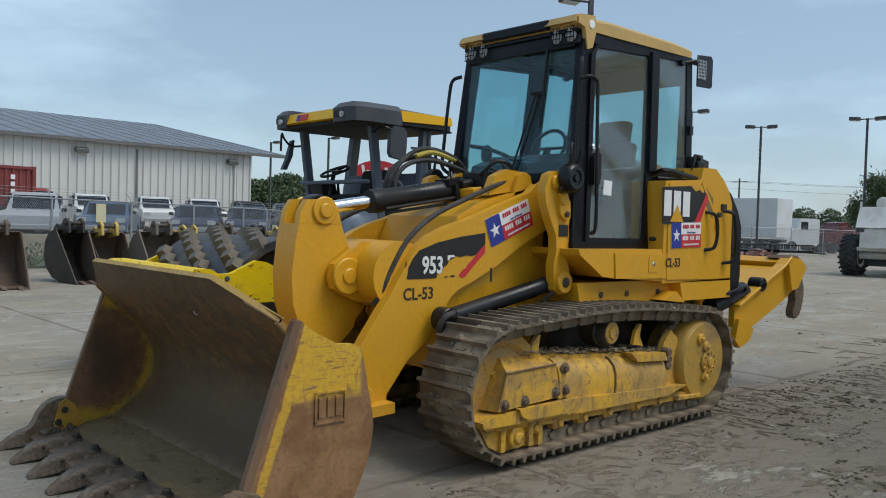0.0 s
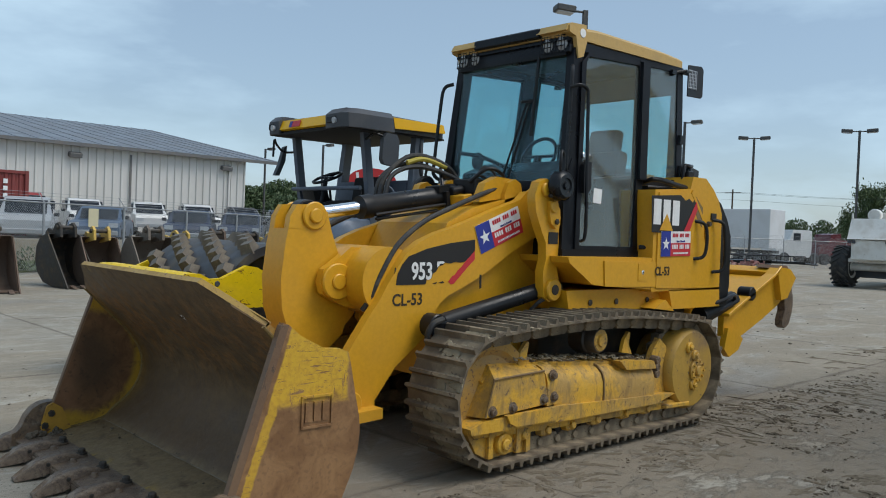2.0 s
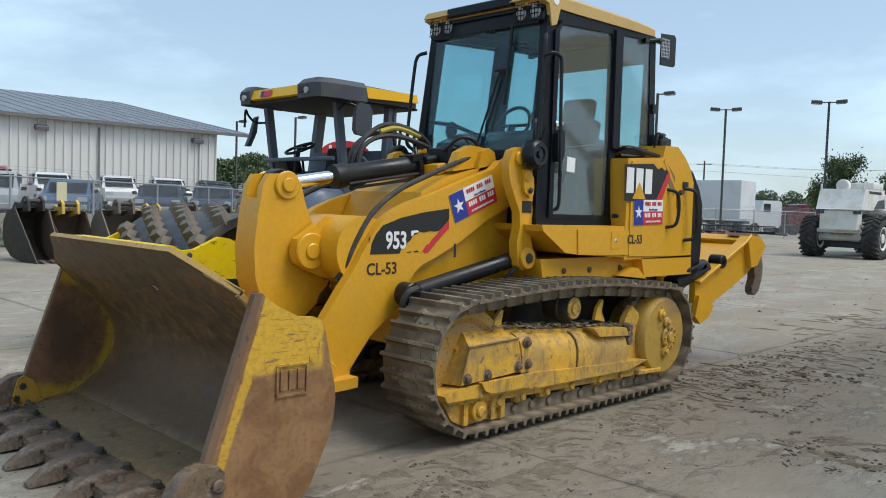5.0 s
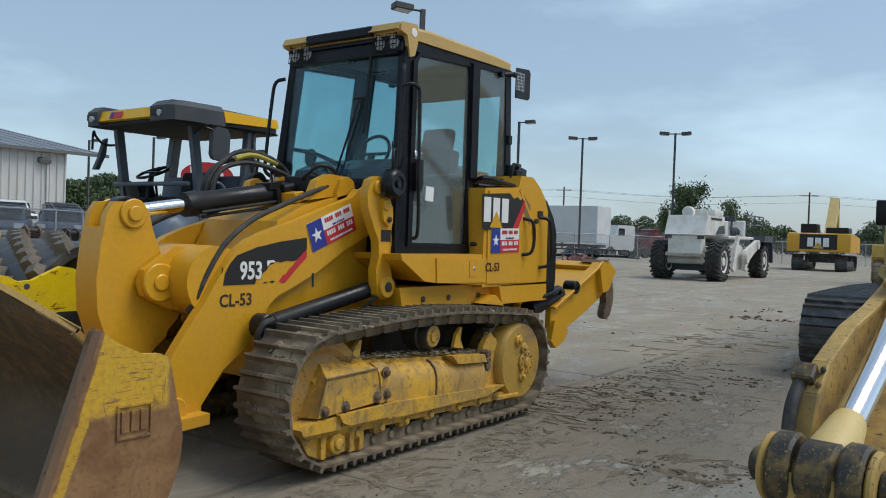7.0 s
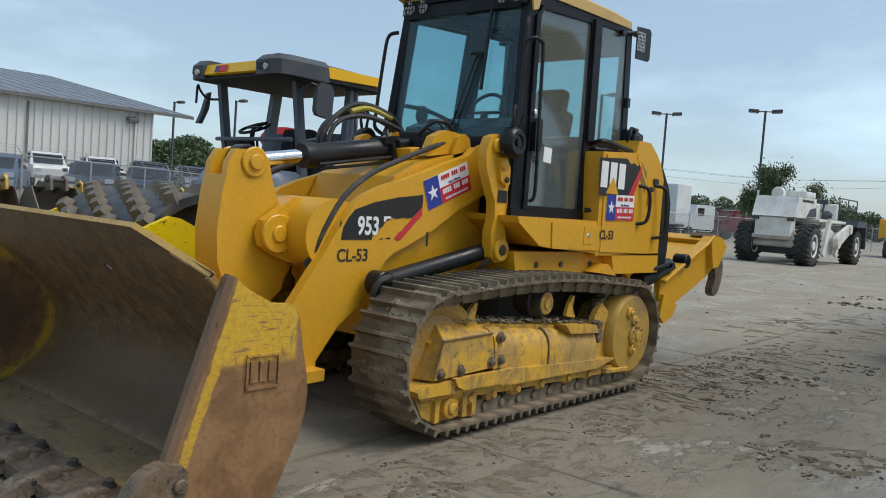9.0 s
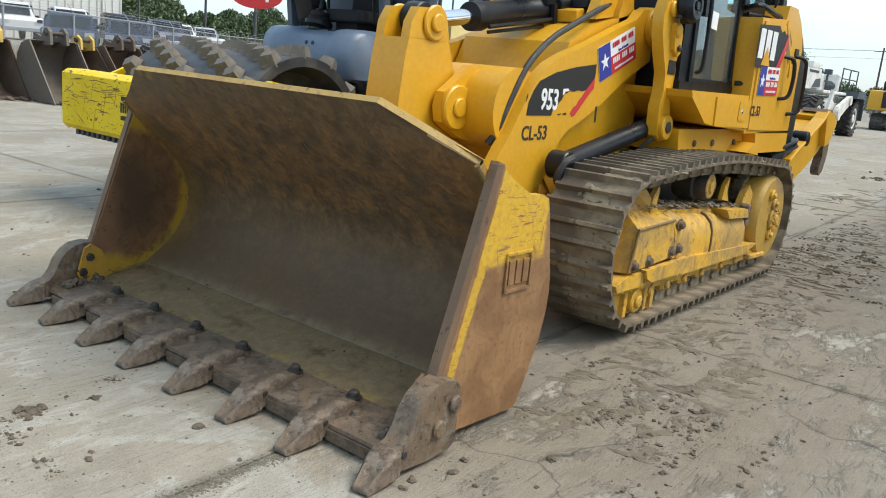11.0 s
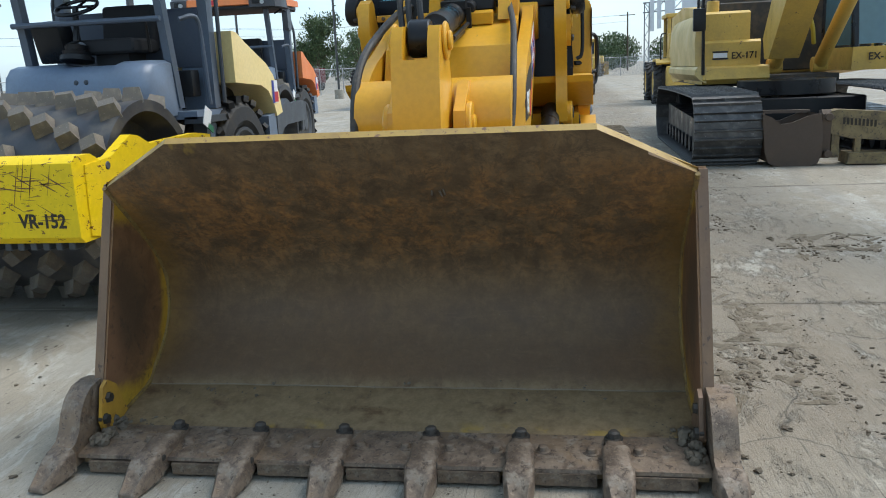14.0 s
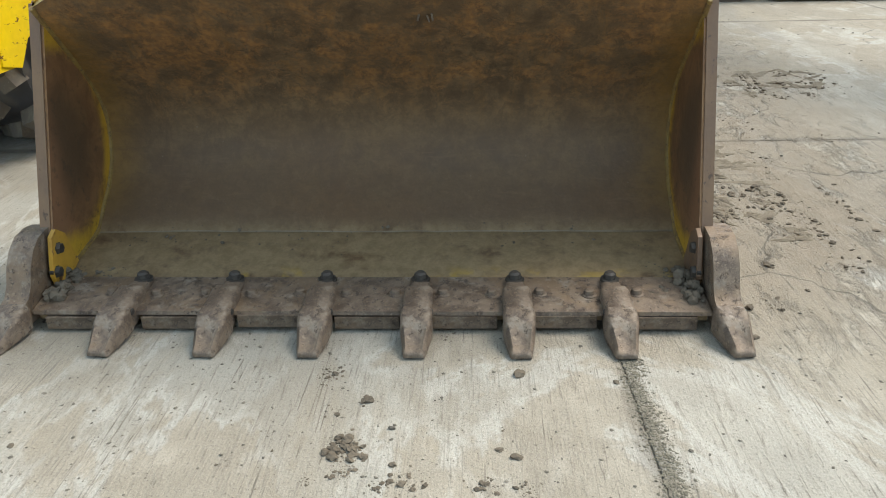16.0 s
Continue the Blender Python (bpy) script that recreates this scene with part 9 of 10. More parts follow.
prism(bm, [(Y0 + 0.1, -0.4), (Y0 + 0.1, EAVE), ((Y0 + Y1) / 2, RIDGE - 0.2), (Y1, EAVE), (Y1, -0.4)], X0, X0 + 0.3, "x")
part("gable_wall", bm, M_SIDING, wh, smooth=0)
bm = B()
ym = (Y0 + Y1) / 2
for a, b in (((Y0 - 0.5, EAVE - 0.02), (ym, RIDGE)), ((Y1 + 0.5, EAVE - 0.02), (ym, RIDGE))):
    prism(bm, [a, (a[0], a[1] + 0.14), (b[0], b[1] + 0.14), b], X0 - 0.5, 29.1, "x")
rf = part("roof", bm, M_ROOFM, wh, "low-pitched grey metal roof")
bm = B()
x = X0
while x < 29.0:
    prism(bm, [(Y0 - 0.5, EAVE + 0.12), (Y0 - 0.5, EAVE + 0.15), (ym, RIDGE + 0.17), (ym, RIDGE + 0.14)], x, x + 0.05, "x")
    x += 1.2
part("roof_seams", bm, M_ROOFM, rf, smooth=0)
bm = B()
box(bm, ((X0 + 29.1) / 2, Y0 - 0.55, EAVE + 0.0), (29.1 - X0, 0.14, 0.20))
part("gutter", bm, M_TRIM, rf)
for x in (-20.0, -9.5, 1.2, 10.2, 18.4, 25.2):
    bm = B()
    box(bm, (x, Y0 - 0.09, EAVE / 2 - 0.2), (0.13, 0.11, EAVE - 0.2))
    part("downpipe", bm, M_TRIM if x < 25 else M_SIDING, wh)
for x in (-14.0, -1.5, 15.0, 24.9):
    bm = B()
    box(bm, (x, Y0 - 0.25, EAVE - 0.62), (0.75, 0.40, 0.30), (15, 0, 0))
    part("wall_lamp", bev(bm, 0.04), M_TRIM, wh)

# -- red shipping container
ct = thing("shipping_container", "red corrugated shipping container", "container", at=pose(4.9, 31.4, RAISE, 0, 0, 6))
M_CRED = coat("container_red", (0.20, 0.035, 0.03), 0.6, dirt=(0.13, 0.06, 0.05), amount=0.6, scale=1.0)
bm = B()
pts = []
for i in range(22):
    for dx, dy in ((0, 0), (0.10, 0), (0.14, 0.045), (0.235, 0.045)):
        pts.append((-3.0 + i * 0.273 + dx, -1.22 + dy))
pts += [(3.0, -1.22), (3.0, 1.22), (-3.0, 1.22)]
prism(bm, pts, 0.12, 2.50, "z")
part("corrugated_body", bm, M_CRED, ct, smooth=0)
bm = B()
for s in (-1, 1):
    for x in (-3.0, 3.0):
        box(bm, (x, s * 1.2, 1.30), (0.14, 0.14, 2.6))
    box(bm, (0, s * 1.2, 2.53), (6.0, 0.12, 0.12))
    box(bm, (0, s * 1.2, 0.08), (6.0, 0.12, 0.16))
part("corner_frame", bev(bm, 0.01), M_CRED, ct)
bm = B()
for k in range(6):
    box(bm, (2.2, -1.236, 2.15 - k * 0.28), (0.16, 0.01, 0.18))
part("white_bars", bm, M_WHITE, ct)

# -- vehicles


def car(at, paint, label, cat, truck=True, name="pickup_truck"):
    c = thing(name, label, cat, "vehicles behind the fence", at)
    L = 2.75 if truck else 2.35
    bm = B()
    if truck:
        low = [(-L, 0.45), (-L, 0.95), (-L + 0.12, 1.12), (-1.15, 1.16), (0.75, 1.16), (0.80, 1.22), (L - 0.02, 1.20), (L, 0.55), (L - 0.1, 0.42)]
        top = [(-1.25, 1.14), (-0.62, 1.78), (-0.45, 1.86), (0.55, 1.86), (0.72, 1.76), (0.86, 1.14)]
    else:
        low = [(-L, 0.40), (-L, 0.80), (-L + 0.2, 0.98), (-1.1, 1.05), (1.9, 1.08), (L, 0.98), (L, 0.42)]
        top = [(-1.2, 1.03), (-0.55, 1.58), (-0.35, 1.64), (1.5, 1.62), (2.15, 1.06)]
    prism(bm, low, -0.96, 0.96)
    body = part("body", bev(bm, 0.06, 2), paint, c)
    bm = B()
    w0, w1 = 0.92, 0.76
    vs = []
    for y in (-1, 1):
        vs.append([bm.verts.new((x, y * (w0 if z < 1.3 else w1), z)) for x, z in top])
    bm.faces.new(vs[0])
    bm.faces.new(vs[1][::-1])
    n = len(top)
    for i in range(n):
        bm.faces.new((vs[0][i], vs[1][i], vs[1][(i + 1) % n], vs[0][(i + 1) % n]))
    part("roof", bev(bm, 0.04, 2), paint, body)
    # glass set into the sides, front and rear
    bm = B()
    zc0, zc1 = (1.22, 1.74) if truck else (1.10, 1.52)
    xs = (-1.02, -0.52, 0.05, 0.12, 0.52, 0.68) if truck else (-0.98, -0.45, 0.3, 0.38, 1.4, 1.85)
    for s in (-1, 1):
        prism(bm, [(xs[0], zc0), (xs[1], zc1), (xs[2], zc1), (xs[2], zc0)], s * 0.80, s * 0.925)
        prism(bm, [(xs[3], zc0), (xs[3], zc1), (xs[4], zc1), (xs[5], zc0)], s * 0.80, s * 0.925)
    part_each("side_window", bm, M_CARGLASS, c)
    bm = B()
    def on_line(a, b, z, out):
        return (a[0] + (b[0] - a[0]) * (z - a[1]) / (b[1] - a[1]) + out, z)
    ws = [on_line(top[0], top[1], zc0, -0.03), on_line(top[0], top[1], zc1, -0.03), on_line(top[0], top[1], zc1, 0.06), on_line(top[0], top[1], zc0, 0.06)]
    prism(bm, ws, -0.72, 0.72)
    part("windshield", bm, M_CARGLASS, c)
    bm = B()
    rw_ = [on_line(top[-1], top[-2], zc0, 0.03), on_line(top[-1], top[-2], zc1, 0.03), on_line(top[-1], top[-2], zc1, -0.06), on_line(top[-1], top[-2], zc0, -0.06)]
    prism(bm, rw_, -0.68, 0.68)
    part("rear_window", bm, M_CARGLASS, c)
    for x in (-L * 0.66, L * 0.64):
        for s in (-1, 1):
            bm = B()
            lathe(bm, (x, s * 0.74, 0.38), (x, s * 0.98, 0.38), [(0, 0.30), (0.1, 0.37), (0.9, 0.37), (1, 0.32), (1, 0.22), (0.9, 0.20), (0.9, 0.0)], 18)
            part("wheel", bm, M_RUBBER, c)
    for s in (-1, 1):
        bm = B()
        box(bm, (-L + 0.01, s * 0.72, 0.86), (0.06, 0.34, 0.18))
        part("headlight", bm, M_LAMPGLASS, body)
        bm = B()
        box(bm, (L + 0.005, s * 0.86, 0.92), (0.05, 0.16, 0.32))
        part("tail_lamp", bm, M_RED, body)
        bm = B()
        box(bm, (-0.95, s * 1.06, 1.20), (0.10, 0.20, 0.14))
        part("wing_mirror", bev(bm, 0.02), M_BLACK, body)
    bm = B()
    box(bm, (-L - 0.02, 0, 0.55), (0.12, 1.8, 0.2))
    box(bm, (L + 0.02, 0, 0.55), (0.12, 1.8, 0.2))
    part("bumper", bev(bm, 0.03), M_GALV, body)
    return c


def carpaint(name, col):
    return coat(name, col, 0.25, 0.1, amount=0.12, scale=1.0, bump=0.02)


P_WHITE, P_BLUE, P_BLACK = carpaint("car_white", (0.66, 0.66, 0.65)), carpaint("car_blue", (0.09, 0.14, 0.22)), carpaint("car_black", (0.018, 0.02, 0.024))
P_SILVER, P_RED, P_NAVY = carpaint("car_silver", (0.40, 0.42, 0.44)), carpaint("car_red", (0.30, 0.02, 0.02)), carpaint("car_navy", (0.035, 0.05, 0.09))
for x, y, rz, pt, trk, lab in (
        (10.1, 41.2, 88, P_WHITE, True, "white pickup truck beside the warehouse"),
        (13.75, 41.0, 80, P_WHITE, True, "white pickup truck with a dark windshield"),
        (11.0, 30.4, 62, P_BLUE, False, "blue-grey estate car parked behind the fence"),
        (17.4, 41.2, 76, P_WHITE, True, "white pickup truck parked along the warehouse"),
        (20.5, 41.4, 74, P_WHITE, True, "white crew-cab pickup truck by the warehouse"),
        (7.9, 29.8, 70, P_SILVER, True, "silver pickup truck close to the fence"),
        (17.6, 30.4, 58, P_NAVY, False, "dark blue car close to the fence"),
        (14.6, 29.6, 60, P_NAVY, False, "dark car parked behind the fence"),
        (23.6, 41.6, 72, P_BLACK, True, "black pickup truck behind the fence"),
        (27.8, 43.6, 70, P_NAVY, True, "dark blue pickup truck behind the fence"),
        (33.0, 50.0, 75, P_WHITE, True, "white pickup truck farther back"),
        (36.5, 52.0, 70, P_SILVER, True, "silver pickup truck farther back"),
        (8.9, 34.5, 80, P_RED, True, "red pickup truck beside the container")):
    car(pose(x, y, RAISE if y > 32 else RAISE - 0.3, 0, 0, rz), pt, lab, "pickup truck" if trk else "car", trk, "pickup_truck" if trk else "car")
car(pose(75.0, 0.6, 0, 0, 0, 100), P_WHITE, "white pickup truck far behind the yard", "pickup truck")

# -- semi-trailer, tractor and flatbed trailer on the far side
st = thing("box_trailer", "long white box trailer behind the fence", "trailer", at=pose(59.3, 29.6, 0.0, 0, 0, 90))
bm = B()
box(bm, (0, 0, 2.80), (12.0, 2.55, 3.0))
part("box", bev(bm, 0.03), coat("trailer_white", (0.62, 0.63, 0.64), 0.4, amount=0.15, scale=0.7, bump=0.0), st)
bm = B()
for x in (-3.6, -4.8):
    for s in (-1, 1):
        lathe(bm, (x, s * 0.75, 0.5), (x, s * 1.2, 0.5), [(0, 0.5), (1, 0.5)], 20)
box(bm, (-1, 0, 1.05), (10, 0.9, 0.22))
part("running_gear", bm, M_RUBBER, st)
tr = thing("truck_tractor", "white day-cab truck tractor behind the fence", "truck", at=pose(70.0, 27.2, 0.0, 0, 0, 150))
bm = B()
prism(bm, [(-1.2, 0.6), (-1.2, 2.9), (-0.9, 3.0), (0.7, 3.0), (1.0, 2.1), (2.2, 1.8), (2.4, 0.6)], -1.1, 1.1)
part("cab_body", bev(bm, 0.08, 2), P_WHITE, tr)
bm = B()
box(bm, (0.3, 0, 2.35), (0.7, 2.24, 0.7))
part("window", bm, M_CARGLASS, tr)
bm = B()
for x in (1.5, -1.5, -2.6):
    for s in (-1, 1):
        lathe(bm, (x, s * 0.75, 0.5), (x, s * 1.15, 0.5), [(0, 0.5), (1, 0.5)], 20)
part("wheels", bm, M_RUBBER, tr)
rt = thing("truck", "dark red truck far behind the fence", "truck", at=pose(80.0, 27.2, 0.0, 0, 0, 150))
bm = B()
prism(bm, [(-2.6, 0.8), (-2.6, 2.3), (0.5, 2.3), (0.6, 2.9), (1.6, 2.8), (1.9, 1.9), (2.8, 1.8), (2.9, 0.6)], -1.2, 1.2)
part("body", bev(bm, 0.06), carpaint("dark_red_paint", (0.11, 0.014, 0.018)), rt)
bm = B()
for x in (1.9, -1.0, -2.0):
    for s in (-1, 1):
        lathe(bm, (x, s * 0.75, 0.5), (x, s * 1.15, 0.5), [(0, 0.5), (1, 0.5)], 20)
part("wheels", bm, M_RUBBER, rt)
ft = thing("flatbed_trailer", "black open utility trailer with mesh rails", "trailer", at=pose(38.2, 15.2, 0, 0, 0, -30))
bm = B()
box(bm, (0, 0, 0.72), (5.0, 2.0, 0.12))
for s in (-1, 1):
    rod(bm, [(-2.5, s * 1.0, 1.05), (2.5, s * 1.0, 1.05)], 0.03)
    for i in range(7):
        rod(bm, [(-2.5 + i * 0.833, s * 1.0, 0.7), (-2.5 + i * 0.833, s * 1.0, 1.05)], 0.02)
rod(bm, [(2.5, 0.9, 0.7), (4.0, 0, 0.62), (2.5, -0.9, 0.7)], 0.05)
part("bed", bm, M_BLACK, ft)
for s in (-1, 1):
    bm = B()
    tyre(bm, (0.0, s * 1.12, 0.36), 0.36, 0.22, 20)
    part("wheel", bm, M_RUBBER, ft)
    bm = B()
    prism(bm, [(-0.55, 0.70), (-0.40, 0.82), (0.40, 0.82), (0.55, 0.70), (0.50, 0.68), (0.36, 0.78), (-0.36, 0.78), (-0.50, 0.68)], s * 1.0, s * 1.26)
    part("mudguard", bm, M_BLACK, ft)
pl = thing("scrap_pile", "small heap of rusty red scrap on the concrete", "scrap", at=pose(35.9, 14.2, 0))
bm = B()
for _ in range(60):
    box(bm, (random.uniform(-0.9, 0.9), random.uniform(-0.6, 0.6), random.uniform(0.05, 0.7)), (random.uniform(0.1, 0.5), 0.06, random.uniform(0.05, 0.2)), (random.uniform(0, 180), random.uniform(0, 180), random.uniform(0, 180)))
part("heap", bm, coat("scrap_red", (0.25, 0.10, 0.09), 0.7, dirt=(0.3, 0.25, 0.2), amount=0.6, scale=6.0), pl)

# -- lamp posts


def lamp_post(at, h=8.6, heads=2):
    lp = thing("lamp_post", "dark square parking-lot lamp post" + (" with two heads" if heads == 2 else " with one head"), "lamp post", "lamp posts round the yard", at)
    bm = B()
    post(bm, (0, 0, 0), (0, 0, h), 0.14, 0.14)
    part("pole", bev(bm, 0.02), M_POLE, lp)
    bm = B()
    lathe(bm, (0, 0, 0), (0, 0, 0.6), [(0, 0.3), (0.95, 0.3), (1, 0.27)], 20)
    part("concrete_foot", bm, M_CONC, lp)
    for s in ((-1, 1) if heads == 2 else (1,)):
        bm = B()
        box(bm, (0, s * 0.25, h - 0.05), (0.07, 0.40, 0.07))
        box(bm, (0, s * 0.68, h - 0.02), (0.45, 0.62, 0.20), (s * 4, 0, 0))
        hd = part("lamp_head", bev(bm, 0.03), M_POLE, lp)
        bm = B()
        box(bm, (0, s * 0.68, h - 0.13), (0.36, 0.5, 0.02), (s * 4, 0, 0))
        part("lamp_glass", bm, M_LAMPGLASS, hd)
    return lp


for x, y, n, rz in ((49.5, 20.9, 2, 30), (49.2, 14.2, 2, 20), (36.7, 61.2, 1, 200), (37.5, 53.1, 1, 200), (47.8, 53.0, 2, 40), (40.9, 20.9, 1, 200), (18.35, 11.0, 1, 60), (62.0, 48.0, 1, 200)):
    lamp_post(pose(x, y, 0, 0, 0, rz), heads=n)

# -- oval dealer sign on a pole, and utility poles with wires
sg = thing("pole_sign", "red oval sign with plain white bars on a pole", "sign", at=pose(57.4, 72.0, 0.7, 0, 0, -42))
bm = B()
cyl(bm, (0, 0, -0.7), (0, 0, 5.2), 0.18, 14)
part("pole", bm, M_POLE, sg)
bm = B()
prism(bm, [(2.9 * math.cos(a), 6.6 + 1.55 * math.sin(a)) for a in [2 * math.pi * i / 36 for i in range(36)]], -0.15, 0.15)
ov = part("oval_board", bev(bm, 0.03), plain("sign_red", (0.50, 0.02, 0.02), 0.4), sg)
bm = B()
for i in range(7):
    box(bm, (-1.65 + i * 0.55, -0.165, 6.6 + (0.25 if i == 0 else 0)), (0.34, 0.02, 1.5 if i in (0, 5) else 0.8), (0, -8, 0))
part("white_bars", bm, M_WHITE, ov)
poles = [(140, -10), (125, 22), (110, 54), (92, 92)]
for x, y in poles:
    up = thing("utility_pole", "wooden utility pole with a crossarm", "utility pole", "utility poles along the road", pose(x, y, 0))
    bm = B()
    cyl(bm, (0, 0, 0), (0, 0, 9.5), 0.16, 10, 0.11)
    box(bm, (0, 0, 9.0), (0.12, 2.4, 0.12))
    part("pole", bm, M_BARK, up)
wr = thing("power_lines", "thin overhead wires between poles", "wires")
for dz, dy in ((9.05, -1.1), (9.05, 1.1), (8.0, 0)):
    for a, b in zip(poles, poles[1:]):
        bm = B()
        tube(bm, [(a[0], a[1] + dy, dz), ((a[0] + b[0]) / 2, (a[1] + b[1]) / 2 + dy, dz - 0.7), (b[0], b[1] + dy, dz)], 0.018, 4)
        part("wire", bm, M_POLE, wr)

# -- trees


def tree(at, h, spread, seed, label, leaf=0.16, count=2200):
    """A forked trunk with limbs and loose clumps of small leaves."""
    rnd = random.Random(seed)
    t = thing("tree", label, "tree", "trees beyond the yard", at)
    bm = B()
    tube(bm, [(0, 0, 0), (0.05, 0.03, h * 0.25), (-0.04, 0.05, h * 0.5), (0.03, -0.04, h * 0.8)], 0.055 * h / 2.5, 8)
    ends = []
    for i in range(9):
        a, z0 = i * 2.4 + rnd.random(), h * rnd.uniform(0.28, 0.65)
        r = spread * rnd.uniform(0.55, 1.0)
        e = Vector((r * math.cos(a), r * math.sin(a), min(h * 0.97, z0 + h * rnd.uniform(0.12, 0.34))))
        tube(bm, [(0, 0, z0), (e.x * 0.5, e.y * 0.5, (z0 + e.z) / 2 + 0.1), e], 0.02 * h / 2.5, 6)
        ends += [e, Vector((e.x * 0.6, e.y * 0.6, (z0 + e.z) / 2 + 0.2))]
    ends += [Vector((0, 0, h * 0.9)), Vector((0.2, -0.2, h * 0.75))]
    part("trunk", bm, M_BARK, t, "bare forked trunk and limbs")
    verts, faces = [], []
    for _ in range(count):
        c = rnd.choice(ends) + Vector((rnd.gauss(0, spread * 0.20), rnd.gauss(0, spread * 0.20), rnd.gauss(0, h * 0.055)))
        q = Euler((rnd.uniform(0, 6), rnd.uniform(0, 6), rnd.uniform(0, 6))).to_matrix()
        s = leaf * rnd.uniform(0.6, 1.3)
        k = len(verts)
        verts += [c + q @ Vector(p) for p in ((-s, 0, 0), (0, -s * 0.45, s * 0.12), (s, 0, 0), (0, s * 0.45, s * 0.12))]
        faces.append((k, k + 1, k + 2, k + 3))
    me = bpy.data.meshes.new("crown")
    me.from_pydata([tuple(v) for v in verts], [], faces)
    me.materials.append(M_LEAF)
    cr = new("crown", me)
    cr.parent = t
    return t


tree(pose(90.0, 28.1, 0), 8.2, 2.2, 3, "young oak with sparse dark green leaves", 0.15, 9000)
tree(pose(110.0, 28.4, 0), 7.6, 2.4, 5, "small sparse tree behind the machines", 0.16, 2600)


def woods(name, path, h, depth, count, seed, label):
    rnd = random.Random(seed)
    verts, faces = [], []
    seg = [(a, b, math.hypot(b[0] - a[0], b[1] - a[1])) for a, b in zip(path, path[1:])]
    tot = sum(s[2] for s in seg)
    crowns = []
    n = int(tot / (h * 0.30))
    for i in range(n):
        d = tot * (i + rnd.random()) / n
        for a, b, L in seg:
            if d <= L:
                break
            d -= L
        x, y = a[0] + (b[0] - a[0]) * d / L, a[1] + (b[1] - a[1]) * d / L
        hh = h * rnd.uniform(0.65, 1.1)
        crowns.append((x + rnd.uniform(-depth, depth), y + rnd.uniform(-depth, depth), hh, hh * rnd.uniform(0.4, 0.6)))
    for _ in range(count):
        x, y, hh, r = rnd.choice(crowns)
        while True:
            p = Vector((rnd.uniform(-1, 1), rnd.uniform(-1, 1), rnd.uniform(-1, 1)))
            if 0.35 < p.length < 1:
                break
        c = Vector((x + p.x * r, y + p.y * r, max(0.1, hh * 0.52 + p.z * hh * 0.5)))
        q = Euler((rnd.uniform(0, 6), rnd.uniform(0, 6), rnd.uniform(0, 6))).to_matrix()
        s = max(0.045, h * 0.032) * rnd.uniform(0.6, 1.4)
        k = len(verts)
        verts += [tuple(c + q @ Vector(v)) for v in ((-s, 0, 0), (0, -s * 0.6, s * 0.2), (s, 0, 0), (0, s * 0.6, s * 0.2))]
        faces.append((k, k + 1, k + 2, k + 3))
    me = bpy.data.meshes.new(name)
    me.from_pydata(verts, [], faces)
    me.materials.append(M_WOODS)
    return tagged(new(name, me), label, "weeds" if name == "weeds" else "woods", kind="stuff")


woods("weeds", [(-6, 14.1), (0, 17.4), (5.0, 20.2), (9, 22.3)], 0.75, 0.35, 7000, 14, "dry green weeds along the fence")
woods("far_woods", [(40, 96), (62, 93), (84, 88)], 7.4, 4, 80000, 11, "dense green trees beyond the warehouse")
woods("distant_woods", [(138, 60), (150, 50), (165, 10), (160, -40), (150, -90)], 6.5, 8, 130000, 12, "long low line of distant trees")

# ---------------------------------------------------------------- concrete slabs, stones and mud on the yard
SLAB, GAP = 4.85, 0.006
bm = B()
q = SLAB / 2 - GAP / 2
prism(bm, [(-q, -q), (q, -q), (q, q), (-q, q)], -0.03, 0.0, "z")
es = [e for e in bm.edges if all(v.co.z > -0.001 for v in e.verts)]
bmesh.ops.bevel(bm, geom=es, offset=0.003, segments=1, affect="EDGES")
bmesh.ops.recalc_face_normals(bm, faces=bm.faces)
slab_me = bpy.data.meshes.new("slab")
bm.to_mesh(slab_me)
bm.free()
slab_me.materials.append(M_CONC)
yard = tagged(new("yard_paving"), "pale concrete slabs with dirt-filled joints", "pavement", kind="structure")
yard.matrix_basis = pose(2.17, -0.815, 0, 0, 0, 1.55)
for i in range(-3, 13):
    for j in range(-4, 5):
        piece("slab", slab_me, yard, pose((i + 0.5) * SLAB, (j + 0.5) * SLAB, 0))

rnd = random.Random(21)


_ico = bmesh.new()
bmesh.ops.create_icosphere(_ico, subdivisions=2, radius=1)
LUMP_V = [tuple(v.co) for v in _ico.verts]
LUMP_F = [tuple(v.index for v in f.verts) for f in _ico.faces]
_ico.free()
CRUMB_V = [(-1, 0, -0.3), (0, -1, -0.3), (1, 0, -0.3), (0, 1, -0.3), (-0.6, -0.6, 0.35), (0.6, -0.5, 0.45), (0.5, 0.6, 0.3), (-0.5, 0.6, 0.4), (0, 0, 0.75)]
CRUMB_F = [(0, 1, 4), (1, 5, 4), (1, 2, 5), (2, 6, 5), (2, 3, 6), (3, 7, 6), (3, 0, 7), (0, 4, 7), (4, 5, 8), (5, 6, 8), (6, 7, 8), (7, 4, 8)]


